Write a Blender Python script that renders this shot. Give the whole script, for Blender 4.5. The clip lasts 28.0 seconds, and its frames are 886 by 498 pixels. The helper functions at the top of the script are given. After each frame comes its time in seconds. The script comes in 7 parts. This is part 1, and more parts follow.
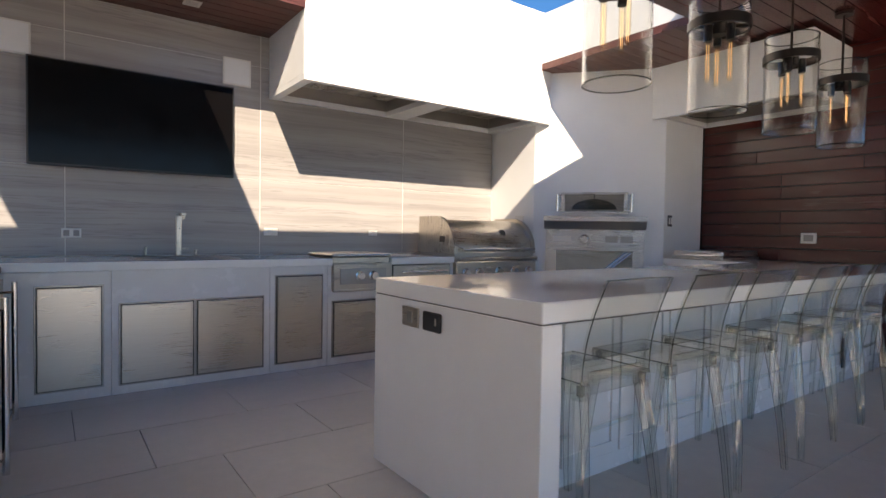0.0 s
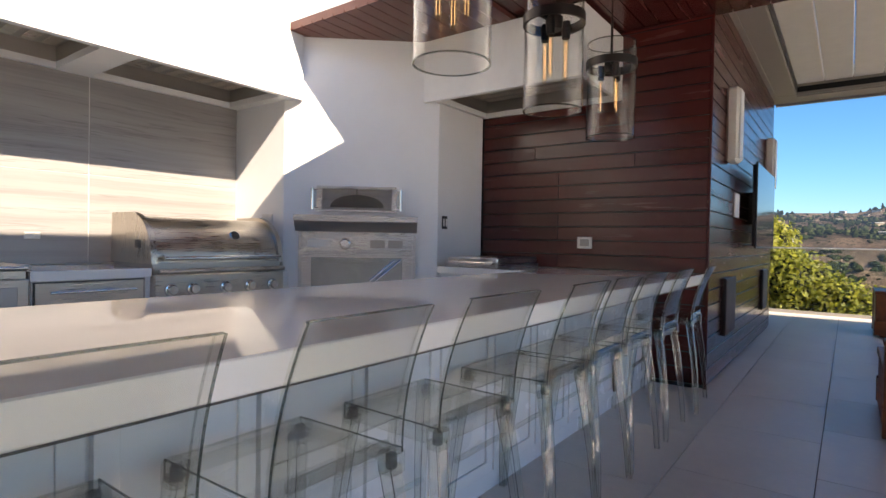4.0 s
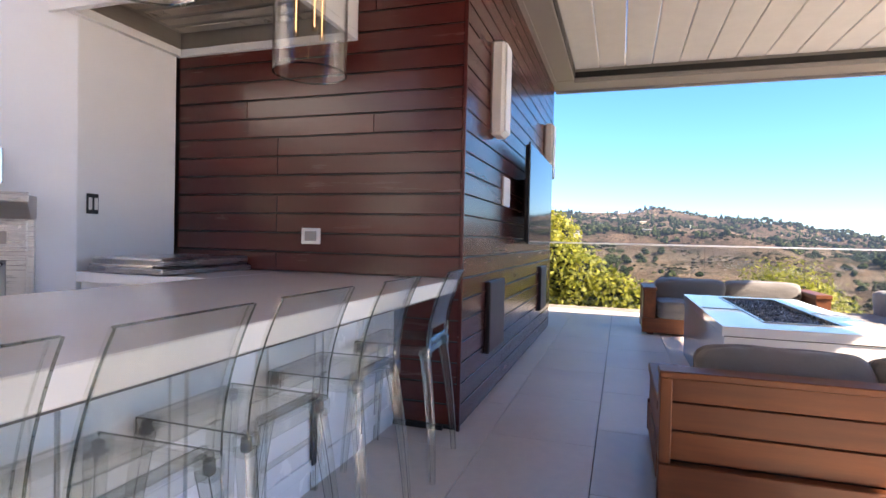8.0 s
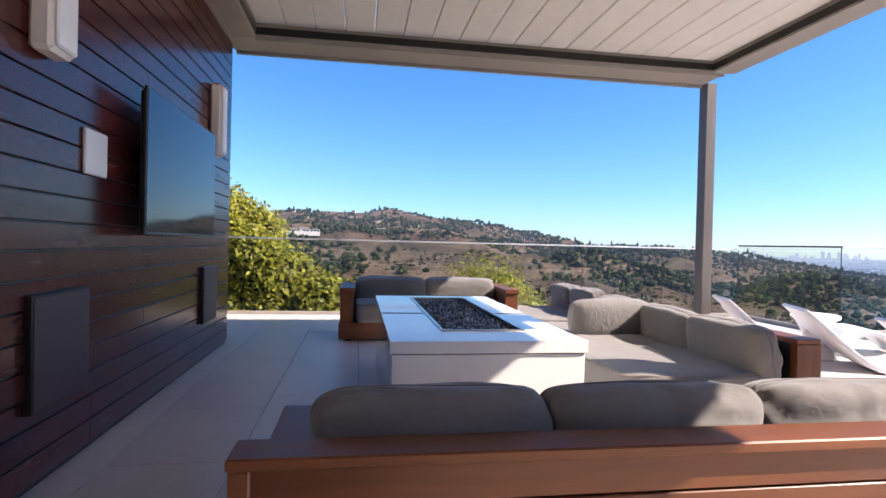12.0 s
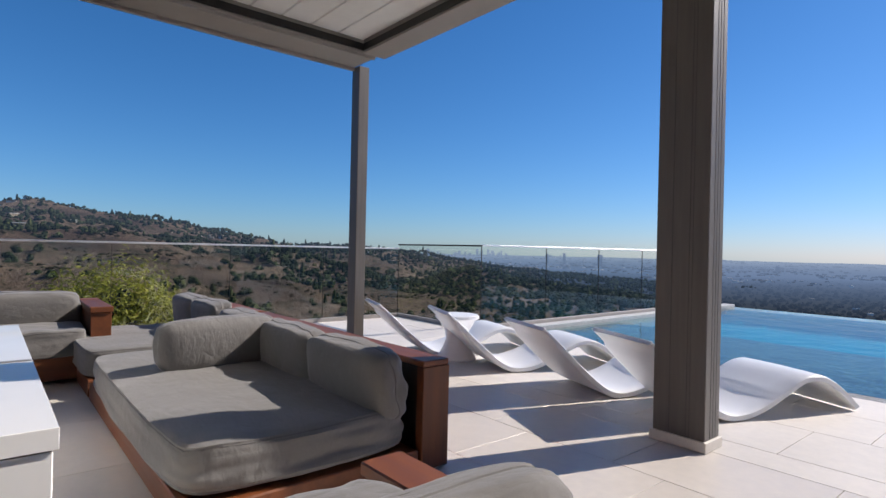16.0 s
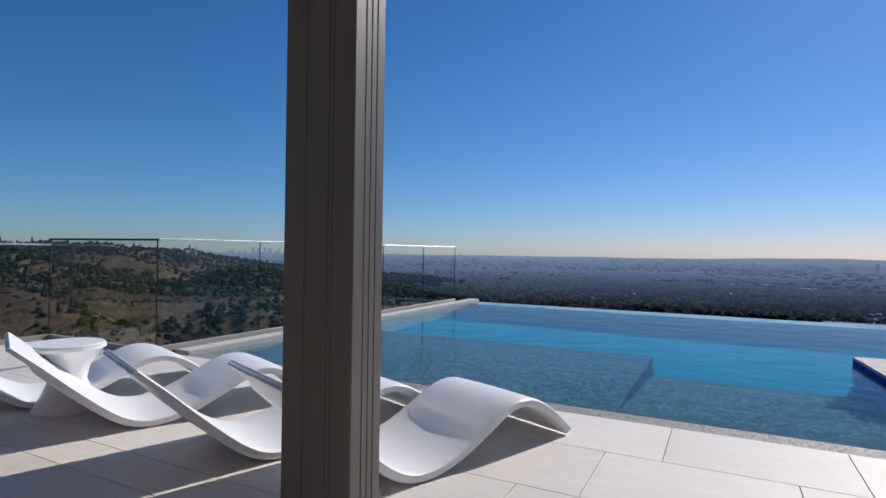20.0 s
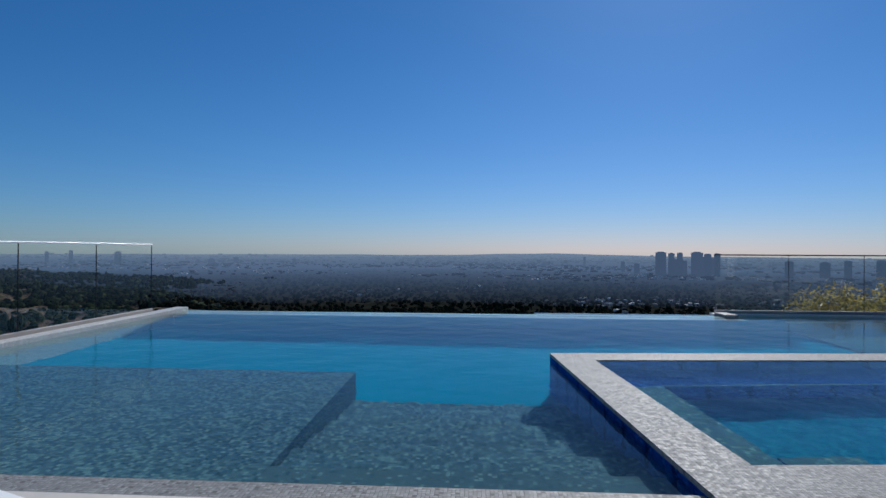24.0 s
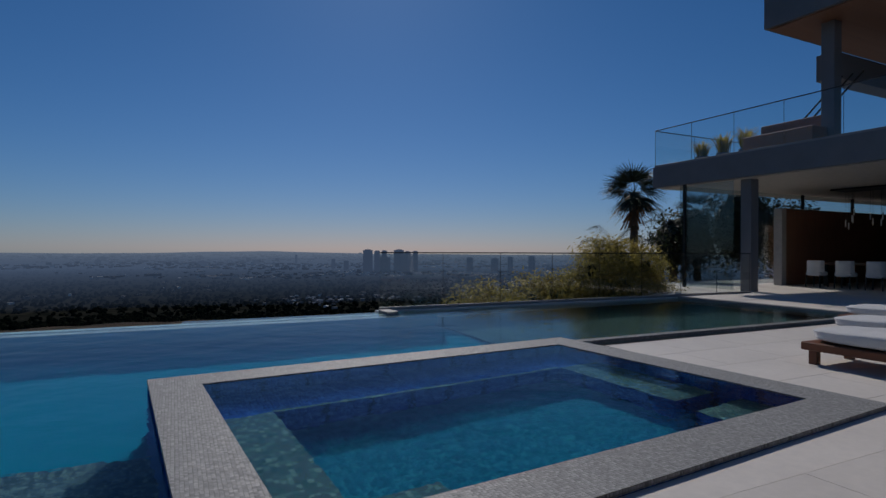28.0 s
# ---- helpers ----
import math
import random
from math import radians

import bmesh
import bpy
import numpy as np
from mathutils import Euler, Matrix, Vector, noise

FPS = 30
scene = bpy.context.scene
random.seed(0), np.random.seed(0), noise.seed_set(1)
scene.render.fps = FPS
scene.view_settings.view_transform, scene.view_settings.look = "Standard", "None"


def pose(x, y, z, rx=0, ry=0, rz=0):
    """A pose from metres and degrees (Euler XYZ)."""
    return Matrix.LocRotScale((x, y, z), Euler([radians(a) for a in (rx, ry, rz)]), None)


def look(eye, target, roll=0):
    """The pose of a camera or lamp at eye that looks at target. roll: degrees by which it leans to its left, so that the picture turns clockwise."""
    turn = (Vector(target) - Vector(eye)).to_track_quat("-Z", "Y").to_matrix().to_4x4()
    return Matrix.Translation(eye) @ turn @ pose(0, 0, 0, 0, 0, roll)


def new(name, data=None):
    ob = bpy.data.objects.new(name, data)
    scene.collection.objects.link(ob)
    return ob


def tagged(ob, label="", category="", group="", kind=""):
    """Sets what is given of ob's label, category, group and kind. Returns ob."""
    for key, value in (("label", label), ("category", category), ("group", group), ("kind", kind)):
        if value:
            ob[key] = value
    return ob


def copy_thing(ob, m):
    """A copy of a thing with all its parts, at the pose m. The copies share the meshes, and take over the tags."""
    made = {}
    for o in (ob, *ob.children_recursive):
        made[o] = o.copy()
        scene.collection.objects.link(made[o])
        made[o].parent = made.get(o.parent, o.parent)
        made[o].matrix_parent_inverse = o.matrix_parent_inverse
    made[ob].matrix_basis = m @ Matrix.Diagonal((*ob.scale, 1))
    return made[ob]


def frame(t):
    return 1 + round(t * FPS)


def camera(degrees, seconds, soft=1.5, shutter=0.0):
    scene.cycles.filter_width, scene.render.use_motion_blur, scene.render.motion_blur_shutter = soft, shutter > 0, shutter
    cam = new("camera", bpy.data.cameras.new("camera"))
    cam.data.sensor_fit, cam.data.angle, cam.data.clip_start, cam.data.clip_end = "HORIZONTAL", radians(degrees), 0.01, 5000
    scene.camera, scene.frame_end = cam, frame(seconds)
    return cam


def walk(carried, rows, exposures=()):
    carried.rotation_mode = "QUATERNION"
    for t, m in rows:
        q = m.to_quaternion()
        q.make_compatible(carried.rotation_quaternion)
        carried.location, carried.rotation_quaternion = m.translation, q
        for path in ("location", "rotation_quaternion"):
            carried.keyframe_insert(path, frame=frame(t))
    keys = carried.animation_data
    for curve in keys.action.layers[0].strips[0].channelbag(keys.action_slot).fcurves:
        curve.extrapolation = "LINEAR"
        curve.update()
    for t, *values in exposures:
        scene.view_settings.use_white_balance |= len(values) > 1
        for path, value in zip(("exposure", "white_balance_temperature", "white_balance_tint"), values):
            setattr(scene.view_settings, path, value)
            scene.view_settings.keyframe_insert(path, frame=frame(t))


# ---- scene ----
cam = camera(78.0, 28.0)
PATH = [
    (0, (0.331, 1.752, 1.147), (1.502, 3.372, 1.09), 0.9),
    (0.5, (0.455, 1.824, 1.146), (1.698, 3.39, 1.093), 1.0),
    (1, (0.61, 1.885, 1.145), (1.927, 3.389, 1.095), 1.1),
    (1.5, (0.766, 1.919, 1.157), (2.147, 3.365, 1.109), 1.0),
    (2, (0.924, 1.95, 1.161), (2.354, 3.348, 1.114), 1.0),
    (2.5, (1.1, 1.995, 1.157), (2.572, 3.347, 1.112), 1.0),
    (3, (1.266, 2.028, 1.169), (2.778, 3.336, 1.122), 1.1),
    (3.5, (1.484, 2.095, 1.146), (3.048, 3.341, 1.11), 1.1),
    (5.5, (2.321, 2.117, 1.167), (4.026, 3.162, 1.129), 1.1),
    (6, (2.519, 2.12, 1.173), (4.266, 3.093, 1.132), 1.3),
    (6.5, (2.733, 2.113, 1.175), (4.523, 3.005, 1.133), 1.2),
    (7, (2.933, 2.105, 1.168), (4.762, 2.914, 1.13), 1.1),
    (7.5, (3.132, 2.1, 1.155), (4.996, 2.826, 1.118), 1.2),
    (8, (3.318, 2.102, 1.157), (5.219, 2.72, 1.12), 1.3),
    (8.5, (3.508, 2.094, 1.151), (5.446, 2.586, 1.114), 1.4),
    (9, (3.678, 2.053, 1.144), (5.643, 2.422, 1.106), 1.5),
    (9.5, (3.831, 2.002, 1.134), (5.811, 2.283, 1.097), 1.6),
    (10, (3.992, 1.945, 1.112), (5.981, 2.155, 1.079), 1.4),
    (10.5, (4.154, 1.896, 1.111), (6.15, 2.01, 1.077), 1.4),
    (11, (4.3, 1.823, 1.104), (6.3, 1.81, 1.074), 1.5),
    (11.5, (4.421, 1.714, 1.121), (6.415, 1.559, 1.091), 1.5),
    (12, (4.557, 1.627, 1.121), (6.533, 1.32, 1.101), 1.4),
    (12.5, (4.689, 1.508, 1.101), (6.639, 1.066, 1.09), 1.4),
    (13, (4.811, 1.41, 1.089), (6.721, 0.818, 1.084), 1.3),
    (13.5, (4.976, 1.301, 1.081), (6.825, 0.538, 1.082), 1.3),
    (15.5, (5.315, 0.704, 1.135), (6.928, -0.478, 1.138), 0.4),
    (16, (5.429, 0.599, 1.144), (6.961, -0.687, 1.145), 1.3),
    (16.5, (5.471, 0.383, 1.142), (6.922, -0.992, 1.145), 0.9),
    (17, (5.51, 0.19, 1.135), (6.869, -1.277, 1.138), 0.8),
    (17.5, (5.549, -0.038, 1.143), (6.833, -1.572, 1.145), 0.8),
    (18, (5.583, -0.236, 1.137), (6.814, -1.812, 1.138), 0.9),
    (18.5, (5.623, -0.423, 1.122), (6.801, -2.039, 1.124), 1.0),
    (19, (5.665, -0.624, 1.128), (6.775, -2.289, 1.13), 1.0),
    (19.5, (5.702, -0.817, 1.126), (6.708, -2.545, 1.129), 1.0),
    (20, (5.707, -1.051, 1.132), (6.624, -2.829, 1.138), 0.8),
    (20.5, (5.688, -1.242, 1.152), (6.536, -3.053, 1.156), 0.7),
    (22.5, (5.542, -2.021, 1.12), (5.993, -3.969, 1.129), 0.6),
    (23, (5.461, -2.192, 1.137), (5.785, -4.166, 1.144), 0.5),
    (23.5, (5.371, -2.342, 1.134), (5.59, -4.33, 1.141), 0.3),
    (24, (5.269, -2.474, 1.131), (5.385, -4.471, 1.137), 0.3),
    (24.5, (5.176, -2.574, 1.146), (5.16, -4.574, 1.153), 0.3),
    (25, (5.082, -2.692, 1.141), (4.907, -4.684, 1.148), 0.2),
    (25.5, (4.955, -2.792, 1.138), (4.668, -4.77, 1.145), 0.1),
    (26, (4.822, -2.893, 1.136), (4.412, -4.851, 1.142), 0.1),
    (26.5, (4.691, -2.989, 1.131), (4.189, -4.925, 1.136), 0.2),
    (27, (4.54, -3.123, 1.128), (3.93, -5.028, 1.131), 0.3),
    (27.5, (4.434, -3.153, 1.136), (3.692, -5.01, 1.14), 0.2),
    (28, (4.26, -3.209, 1.137), (3.378, -5.004, 1.14), 0.3),
]
EXPOSURES = [(0.0, 1.10, 8700, 14), (3.0, 1.18, 8600, 14), (6.0, 1.8, 8500, 17), (8.0, 2.1, 8500, 21), (10.0, 1.85, 8100, 24), (13.0, 1.02, 7500, 18), (16.0, 0.20, 7000, 14), (20.0, -0.25, 6850, 12), (23.0, -0.54, 6400, 8), (27.0, -0.52, 6550, 9), (28.0, -1.30, 6750, 12)]
walk(cam, [(t, look(eye, target, roll)) for t, eye, target, roll in PATH], EXPOSURES)

# ---------- world, sun ----------
SUN_AZ, SUN_EL = 251.0, 36.5   # degrees, counter-clockwise from +x
world = bpy.data.worlds.new("world")
scene.world = world
world.use_nodes = True
wn = world.node_tree
wn.nodes.clear()
sky = wn.nodes.new("ShaderNodeTexSky")
sky.sky_type = "NISHITA"
sky.sun_disc = False
sky.sun_elevation = radians(SUN_EL)
sky.sun_rotation = radians(90 - SUN_AZ)
sky.altitude = 250
sky.air_density, sky.dust_density, sky.ozone_density = 1.0, 0.22, 4.0
bg = wn.nodes.new("ShaderNodeBackground")
bg.inputs["Strength"].default_value = 0.078
wo = wn.nodes.new("ShaderNodeOutputWorld")
# a clear dry sky: deep azure overhead, pale and neutral at the horizon
split = wn.nodes.new("ShaderNodeSeparateColor")
join = wn.nodes.new("ShaderNodeCombineColor")
wn.links.new(sky.outputs[0], split.inputs[0])
for k, (gain, power) in enumerate(((0.285, 1.44), (0.86, 1.03), (1.37, 1.0))):
    pw = wn.nodes.new("ShaderNodeMath")
    pw.operation = "POWER"
    pw.inputs[1].default_value = power
    mu = wn.nodes.new("ShaderNodeMath")
    mu.operation = "MULTIPLY"
    mu.inputs[1].default_value = gain
    wn.links.new(split.outputs[k], pw.inputs[0])
    wn.links.new(pw.outputs[0], mu.inputs[0])
    wn.links.new(mu.outputs[0], join.inputs[k])
wn.links.new(join.outputs[0], bg.inputs[0])
wn.links.new(bg.outputs[0], wo.inputs[0])
sun_data = bpy.data.lights.new("sun", "SUN")
sun_data.energy, sun_data.angle, sun_data.color = 4.7, radians(0.53), (1.0, 0.975, 0.945)
sun = new("sun", sun_data)
sd = Vector((math.cos(radians(SUN_AZ)) * math.cos(radians(SUN_EL)), math.sin(radians(SUN_AZ)) * math.cos(radians(SUN_EL)), math.sin(radians(SUN_EL))))
sun.matrix_world = look(sd * 50, (0, 0, 0))


# ---------- helpers for materials ----------
class Nodes:
    def __init__(self, name):
        self.m = bpy.data.materials.new(name)
        self.m.use_nodes = True
        self.t = self.m.node_tree
        self.bsdf = self.t.nodes["Principled BSDF"]

    def add(self, kind, **kw):
        n = self.t.nodes.new(kind)
        for k, v in kw.items():
            n.inputs[k].default_value = v
        return n

    def link(self, a, b):
        self.t.links.new(a, b)

    def coords(self, scale=(1, 1, 1), rot=(0, 0, 0)):
        tc = self.t.nodes.new("ShaderNodeTexCoord")
        mp = self.t.nodes.new("ShaderNodeMapping")
        mp.inputs["Scale"].default_value = scale
        mp.inputs["Rotation"].default_value = rot
        self.link(tc.outputs["Object"], mp.inputs["Vector"])
        return mp.outputs[0]

    def noise(self, vec, scale, detail=4, rough=0.55):
        n = self.add("ShaderNodeTexNoise", Scale=scale, Detail=detail, Roughness=rough)
        self.link(vec, n.inputs["Vector"])
        return n.outputs["Fac"]

    def ramp(self, fac, stops):
        r = self.t.nodes.new("ShaderNodeValToRGB")
        el = r.color_ramp.elements
        while len(el) > 1:
            el.remove(el[0])
        el[0].position, el[0].color = stops[0][0], (*stops[0][1], 1)
        for p, c in stops[1:]:
            e = el.new(p)
            e.color = (*c, 1)
        self.link(fac, r.inputs["Fac"])
        return r.outputs["Color"]

    def mix(self, fac, a, b, kind="MIX"):
        n = self.t.nodes.new("ShaderNodeMix")
        n.data_type, n.blend_type = "RGBA", kind
        for s, v in ((n.inputs[0], fac), (n.inputs[6], a), (n.inputs[7], b)):
            if isinstance(v, (int, float)):
                s.default_value = v
            elif isinstance(v, tuple):
                s.default_value = (*v, 1)
            else:
                self.link(v, s)
        return n.outputs[2]

    def math(self, op, a, b=0.0):
        n = self.t.nodes.new("ShaderNodeMath")
        n.operation = op
        for s, v in zip(n.inputs, (a, b)):
            if isinstance(v, (int, float)):
                s.default_value = v
            else:
                self.link(v, s)
        return n.outputs[0]

    def bump(self, height, strength=0.2, distance=0.01):
        b = self.add("ShaderNodeBump", Strength=strength, Distance=distance)
        self.link(height, b.inputs["Height"])
        self.link(b.outputs[0], self.bsdf.inputs["Normal"])

    def rnd(self):
        return self.t.nodes.new("ShaderNodeObjectInfo").outputs["Random"]

    def set(self, **kw):
        for k, v in kw.items():
            s = self.bsdf.inputs[k.replace("_", " ")]
            if isinstance(v, (int, float)):
                s.default_value = v
            elif isinstance(v, tuple):
                s.default_value = (*v, 1)
            else:
                self.link(v, s)
        return self.m


def lerp3(c, k):
    return tuple(min(1.0, v * k) for v in c)


def plain(name, color, rough=0.5, metal=0.0, vary=0.12, scale=6.0, bump=0.05, fine=90.0, random=0.0, stretch=(1, 1, 1), coat=0.0):
    """A surface of one material with broad stains and a fine grain."""
    n = Nodes(name)
    v = n.coords(stretch)
    big = n.noise(v, scale)
    small = n.noise(v, fine, 3)
    col = n.ramp(big, [(0.25, lerp3(color, 1 - vary)), (0.75, lerp3(color, 1 + vary))])
    col = n.mix(0.5 * vary, col, n.ramp(small, [(0.3, lerp3(color, 0.6)), (0.7, lerp3(color, 1.4))]))
    if random:
        k = n.math("ADD", n.math("MULTIPLY", n.rnd(), 2 * random), 1 - random)
        hsv = n.add("ShaderNodeHueSaturation")
        n.link(k, hsv.inputs["Value"])
        n.link(col, hsv.inputs["Color"])
        col = hsv.outputs[0]
    r = n.ramp(big, [(0.2, (max(0.02, rough - 0.06),) * 3), (0.8, (min(1, rough + 0.06),) * 3)])
    n.set(Base_Color=col, Roughness=r, Metallic=metal)
    if coat:
        n.set(Coat_Weight=coat, Coat_Roughness=0.08)
    if bump:
        n.bump(small, bump, 0.004)
    return n.m


def wood(name, dark, light, axis=0, rough=0.35, random=0.25, grain=26.0, bump=0.12, coat=0.0):
    """Boards whose grain runs along one axis."""
    n = Nodes(name)
    st = [1.0, 1.0, 1.0]
    st[axis] = 0.07
    v0 = n.coords(tuple(st))
    off = n.t.nodes.new("ShaderNodeVectorMath")
    off.operation = "MULTIPLY_ADD"
    n.link(n.rnd(), off.inputs[0])
    off.inputs[1].default_value = (7, 5, 9)
    n.link(v0, off.inputs[2])
    v = off.outputs[0]
    g = n.noise(v, grain, 6, 0.65)
    b = n.noise(v, 5.0, 3)
    col = n.ramp(n.math("ADD", n.math("MULTIPLY", g, 0.6), n.math("MULTIPLY", b, 0.4)), [(0.3, dark), (0.7, light)])
    k = n.math("ADD", n.math("MULTIPLY", n.rnd(), 2 * random), 1 - random)
    hsv = n.add("ShaderNodeHueSaturation")
    n.link(k, hsv.inputs["Value"])
    n.link(col, hsv.inputs["Color"])
    n.set(Base_Color=hsv.outputs[0], Roughness=n.ramp(g, [(0.2, (rough - 0.08,) * 3), (0.8, (rough + 0.1,) * 3)]))
    if coat:
        n.set(Coat_Weight=coat, Coat_Roughness=0.15)
    n.bump(g, bump, 0.003)
    return n.m


def glass(name, color=(0.95, 0.98, 0.97), rough=0.0, ior=1.45, clear=0.0):
    n = Nodes(name)
    n.set(Base_Color=color, Roughness=rough, IOR=ior, Transmission_Weight=1.0)
    if clear:
        tr = n.add("ShaderNodeBsdfTransparent")
        tr.inputs[0].default_value = (*color, 1)
        gl = n.add("ShaderNodeBsdfGlossy", Roughness=0.015)
        lw = n.add("ShaderNodeLayerWeight", Blend=0.5)
        fac = n.math("ADD", n.math("MULTIPLY", n.math("POWER", lw.outputs["Facing"], 4.0), 0.8), ((ior - 1) / (ior + 1)) ** 2)
        mx = n.t.nodes.new("ShaderNodeMixShader")
        n.link(fac, mx.inputs[0])
        n.link(tr.outputs[0], mx.inputs[1])
        n.link(gl.outputs[0], mx.inputs[2])
        n.link(mx.outputs[0], n.t.nodes["Material Output"].inputs["Surface"])
    return n.m


# ---------- helpers for meshes ----------
def finish(name, bm, material, smooth=False):
    me = bpy.data.meshes.new(name)
    bm.normal_update()
    bm.to_mesh(me)
    bm.free()
    for m in material if isinstance(material, (list, tuple)) else [material]:
        me.materials.append(m)
    if smooth:
        me.shade_smooth()
        me.set_sharp_from_angle(angle=radians(38))
    return me


def solid(name, bm, material, label="", category="", group="", kind="", smooth=False, m=None):
    ob = new(name, finish(name, bm, material, smooth))
    if m:
        ob.matrix_world = m
    return tagged(ob, label, category, group, kind)


def thing(name, at, label, category, group="", kind="", rz=0):
    ob = new(name)
    ob.matrix_world = pose(*at, 0, 0, rz)
    ob.empty_display_size = 0.1
    return tagged(ob, label, category, group, kind)


def part(name, bm, material, parent, label="", smooth=False, kind=""):
    """One mesh under a thing or a part, in its parent's own coordinates."""
    ob = new(name, finish(name, bm, material, smooth))
    ob.parent = parent
    return tagged(ob, label, kind=kind)


def piece(name, mesh, parent, at=(0, 0, 0), rz=0, m=None):
    """One of many alike pieces that share a mesh."""
    ob = new(name, mesh)
    ob.parent = parent
    ob.matrix_basis = m if m else pose(*at, 0, 0, rz)
    return ob


def box(x0, y0, z0, x1, y1, z1, bevel=0.0, bm=None, seg=1):
    own = bmesh.new()
    bmesh.ops.create_cube(own, size=1)
    for v in own.verts:
        v.co = Vector(((x0 + x1) / 2 + v.co.x * (x1 - x0), (y0 + y1) / 2 + v.co.y * (y1 - y0), (z0 + z1) / 2 + v.co.z * (z1 - z0)))
    if bevel:
        bmesh.ops.bevel(own, geom=own.edges[:], offset=bevel, segments=seg, affect="EDGES", profile=0.6)
    return merge(bm, own)


def merge(bm, own):
    if bm is None:
        return own
    me = bpy.data.meshes.new("tmp")
    own.to_mesh(me)
    own.free()
    bm.from_mesh(me)
    bpy.data.meshes.remove(me)
    return bm


def moved(bm, m):
    bmesh.ops.transform(bm, matrix=m, verts=bm.verts[:])
    return bm


def cyl(r, z0, z1, seg=24, r2=None, bm=None, m=None, caps=True):
    own = bmesh.new()
    bmesh.ops.create_cone(own, cap_ends=caps, segments=seg, radius1=r, radius2=r if r2 is None else r2, depth=z1 - z0)
    bmesh.ops.translate(own, verts=own.verts[:], vec=(0, 0, (z0 + z1) / 2))
    if m:
        moved(own, m)
    return merge(bm, own)


def rod(a, b, r, seg=10, bm=None, r2=None):
    a, b = Vector(a), Vector(b)
    d = b - a
    m = Matrix.Translation(a) @ d.to_track_quat("Z", "Y").to_matrix().to_4x4()
    return cyl(r, 0, d.length, seg, r2, bm, m)


def lathe(profile, seg=32, bm=None, m=None):
    """A turned form from (radius, height) pairs."""
    own = bmesh.new()
    rings = [[own.verts.new((r * math.cos(2 * math.pi * i / seg), r * math.sin(2 * math.pi * i / seg), z)) for i in range(seg)] for r, z in profile]
    for a, b in zip(rings, rings[1:]):
        for i in range(seg):
            own.faces.new((a[i], a[(i + 1) % seg], b[(i + 1) % seg], b[i]))
    bmesh.ops.remove_doubles(own, verts=own.verts[:], dist=1e-5)
    if m:
        moved(own, m)
    return merge(bm, own)


def prism(outline, z0, z1, bm=None, m=None, bevel=0.0):
    """An upright prism over a flat outline."""
    own = bmesh.new()
    low = [own.verts.new((x, y, z0)) for x, y in outline]
    top = [own.verts.new((x, y, z1)) for x, y in outline]
    own.faces.new(low[::-1])
    own.faces.new(top)
    n = len(low)
    for i in range(n):
        own.faces.new((low[i], low[(i + 1) % n], top[(i + 1) % n], top[i]))
    bmesh.ops.recalc_face_normals(own, faces=own.faces[:])
    if bevel:
        bmesh.ops.bevel(own, geom=own.edges[:], offset=bevel, segments=1, affect="EDGES")
    if m:
        moved(own, m)
    return merge(bm, own)


def tube(points, r, seg=6, bm=None):
    bm = bm or bmesh.new()
    for a, b in zip(points, points[1:]):
        rod(a, b, r, seg, bm)
    return bm


def cushion_point(x, y, z, w, d, h, puff, seed, wrinkle, p):
    s = max(abs(x), abs(y), abs(z)) / ((abs(x) ** p + abs(y) ** p + abs(z) ** p) ** (1 / p))
    x, y, z = x * s, y * s, z * s
    swell = (1 - puff) + puff * math.sqrt(max(0.0, (1 - 0.85 * x * x) * (1 - 0.85 * y * y)))
    nz = noise.noise(Vector((x * 2.3 + seed, y * 2.3, z * 2 + 3.1 * seed)))
    n2 = noise.noise(Vector((x * 6 + seed, y * 3.1, z * 3)))
    k = 1 + wrinkle * 2.0 * nz
    corner = (abs(x) * abs(y)) ** 2
    fold = (1 - abs(noise.noise(Vector((x * 4.1 + 2 * seed, y * 4.7, z * 2.2))))) ** 6
    crease = 1 - 0.035 * corner * fold - 0.010 * fold
    # the sewn edge draws in a little round the box border
    seam = 1 - 0.012 * math.exp(-((abs(z) - 0.80) / 0.07) ** 2)
    k2 = k * seam * (1 - 0.04 * corner)
    return Vector((x * w / 2 * k2, y * d / 2 * k2, z * swell * crease * h / 2 + wrinkle * (nz + 0.6 * n2) * (1 if z > -0.5 else 0)))


def cushion(w, d, h, puff=0.35, seg=10, bm=None, m=None, seed=0, wrinkle=0.012, p=5.0):
    """A soft cushion: a box rounded and swollen, with slack cloth."""
    own = bmesh.new()
    bmesh.ops.create_cube(own, size=2)
    bmesh.ops.subdivide_edges(own, edges=own.edges[:], cuts=seg, use_grid_fill=True)
    for v in own.verts:
        v.co = cushion_point(*v.co, w, d, h, puff, seed, wrinkle, p)
    if m:
        moved(own, m)
    return merge(bm, own)


def piping(w, d, h, puff=0.35, m=None, seed=0, wrinkle=0.012, p=5.0, at=0.80, r=0.005):
    """The corded seam round a cushion's upper border."""
    ring = []
    n = 14
    for (x0, y0), (x1, y1) in (((-1, -1), (1, -1)), ((1, -1), (1, 1)), ((1, 1), (-1, 1)), ((-1, 1), (-1, -1))):
        for i in range(n):
            ring.append(cushion_point(x0 + (x1 - x0) * i / n, y0 + (y1 - y0) * i / n, at, w, d, h, puff, seed, wrinkle, p))
    bm = tube(ring + ring[:1], r, 5)
    return moved(bm, m) if m else bm

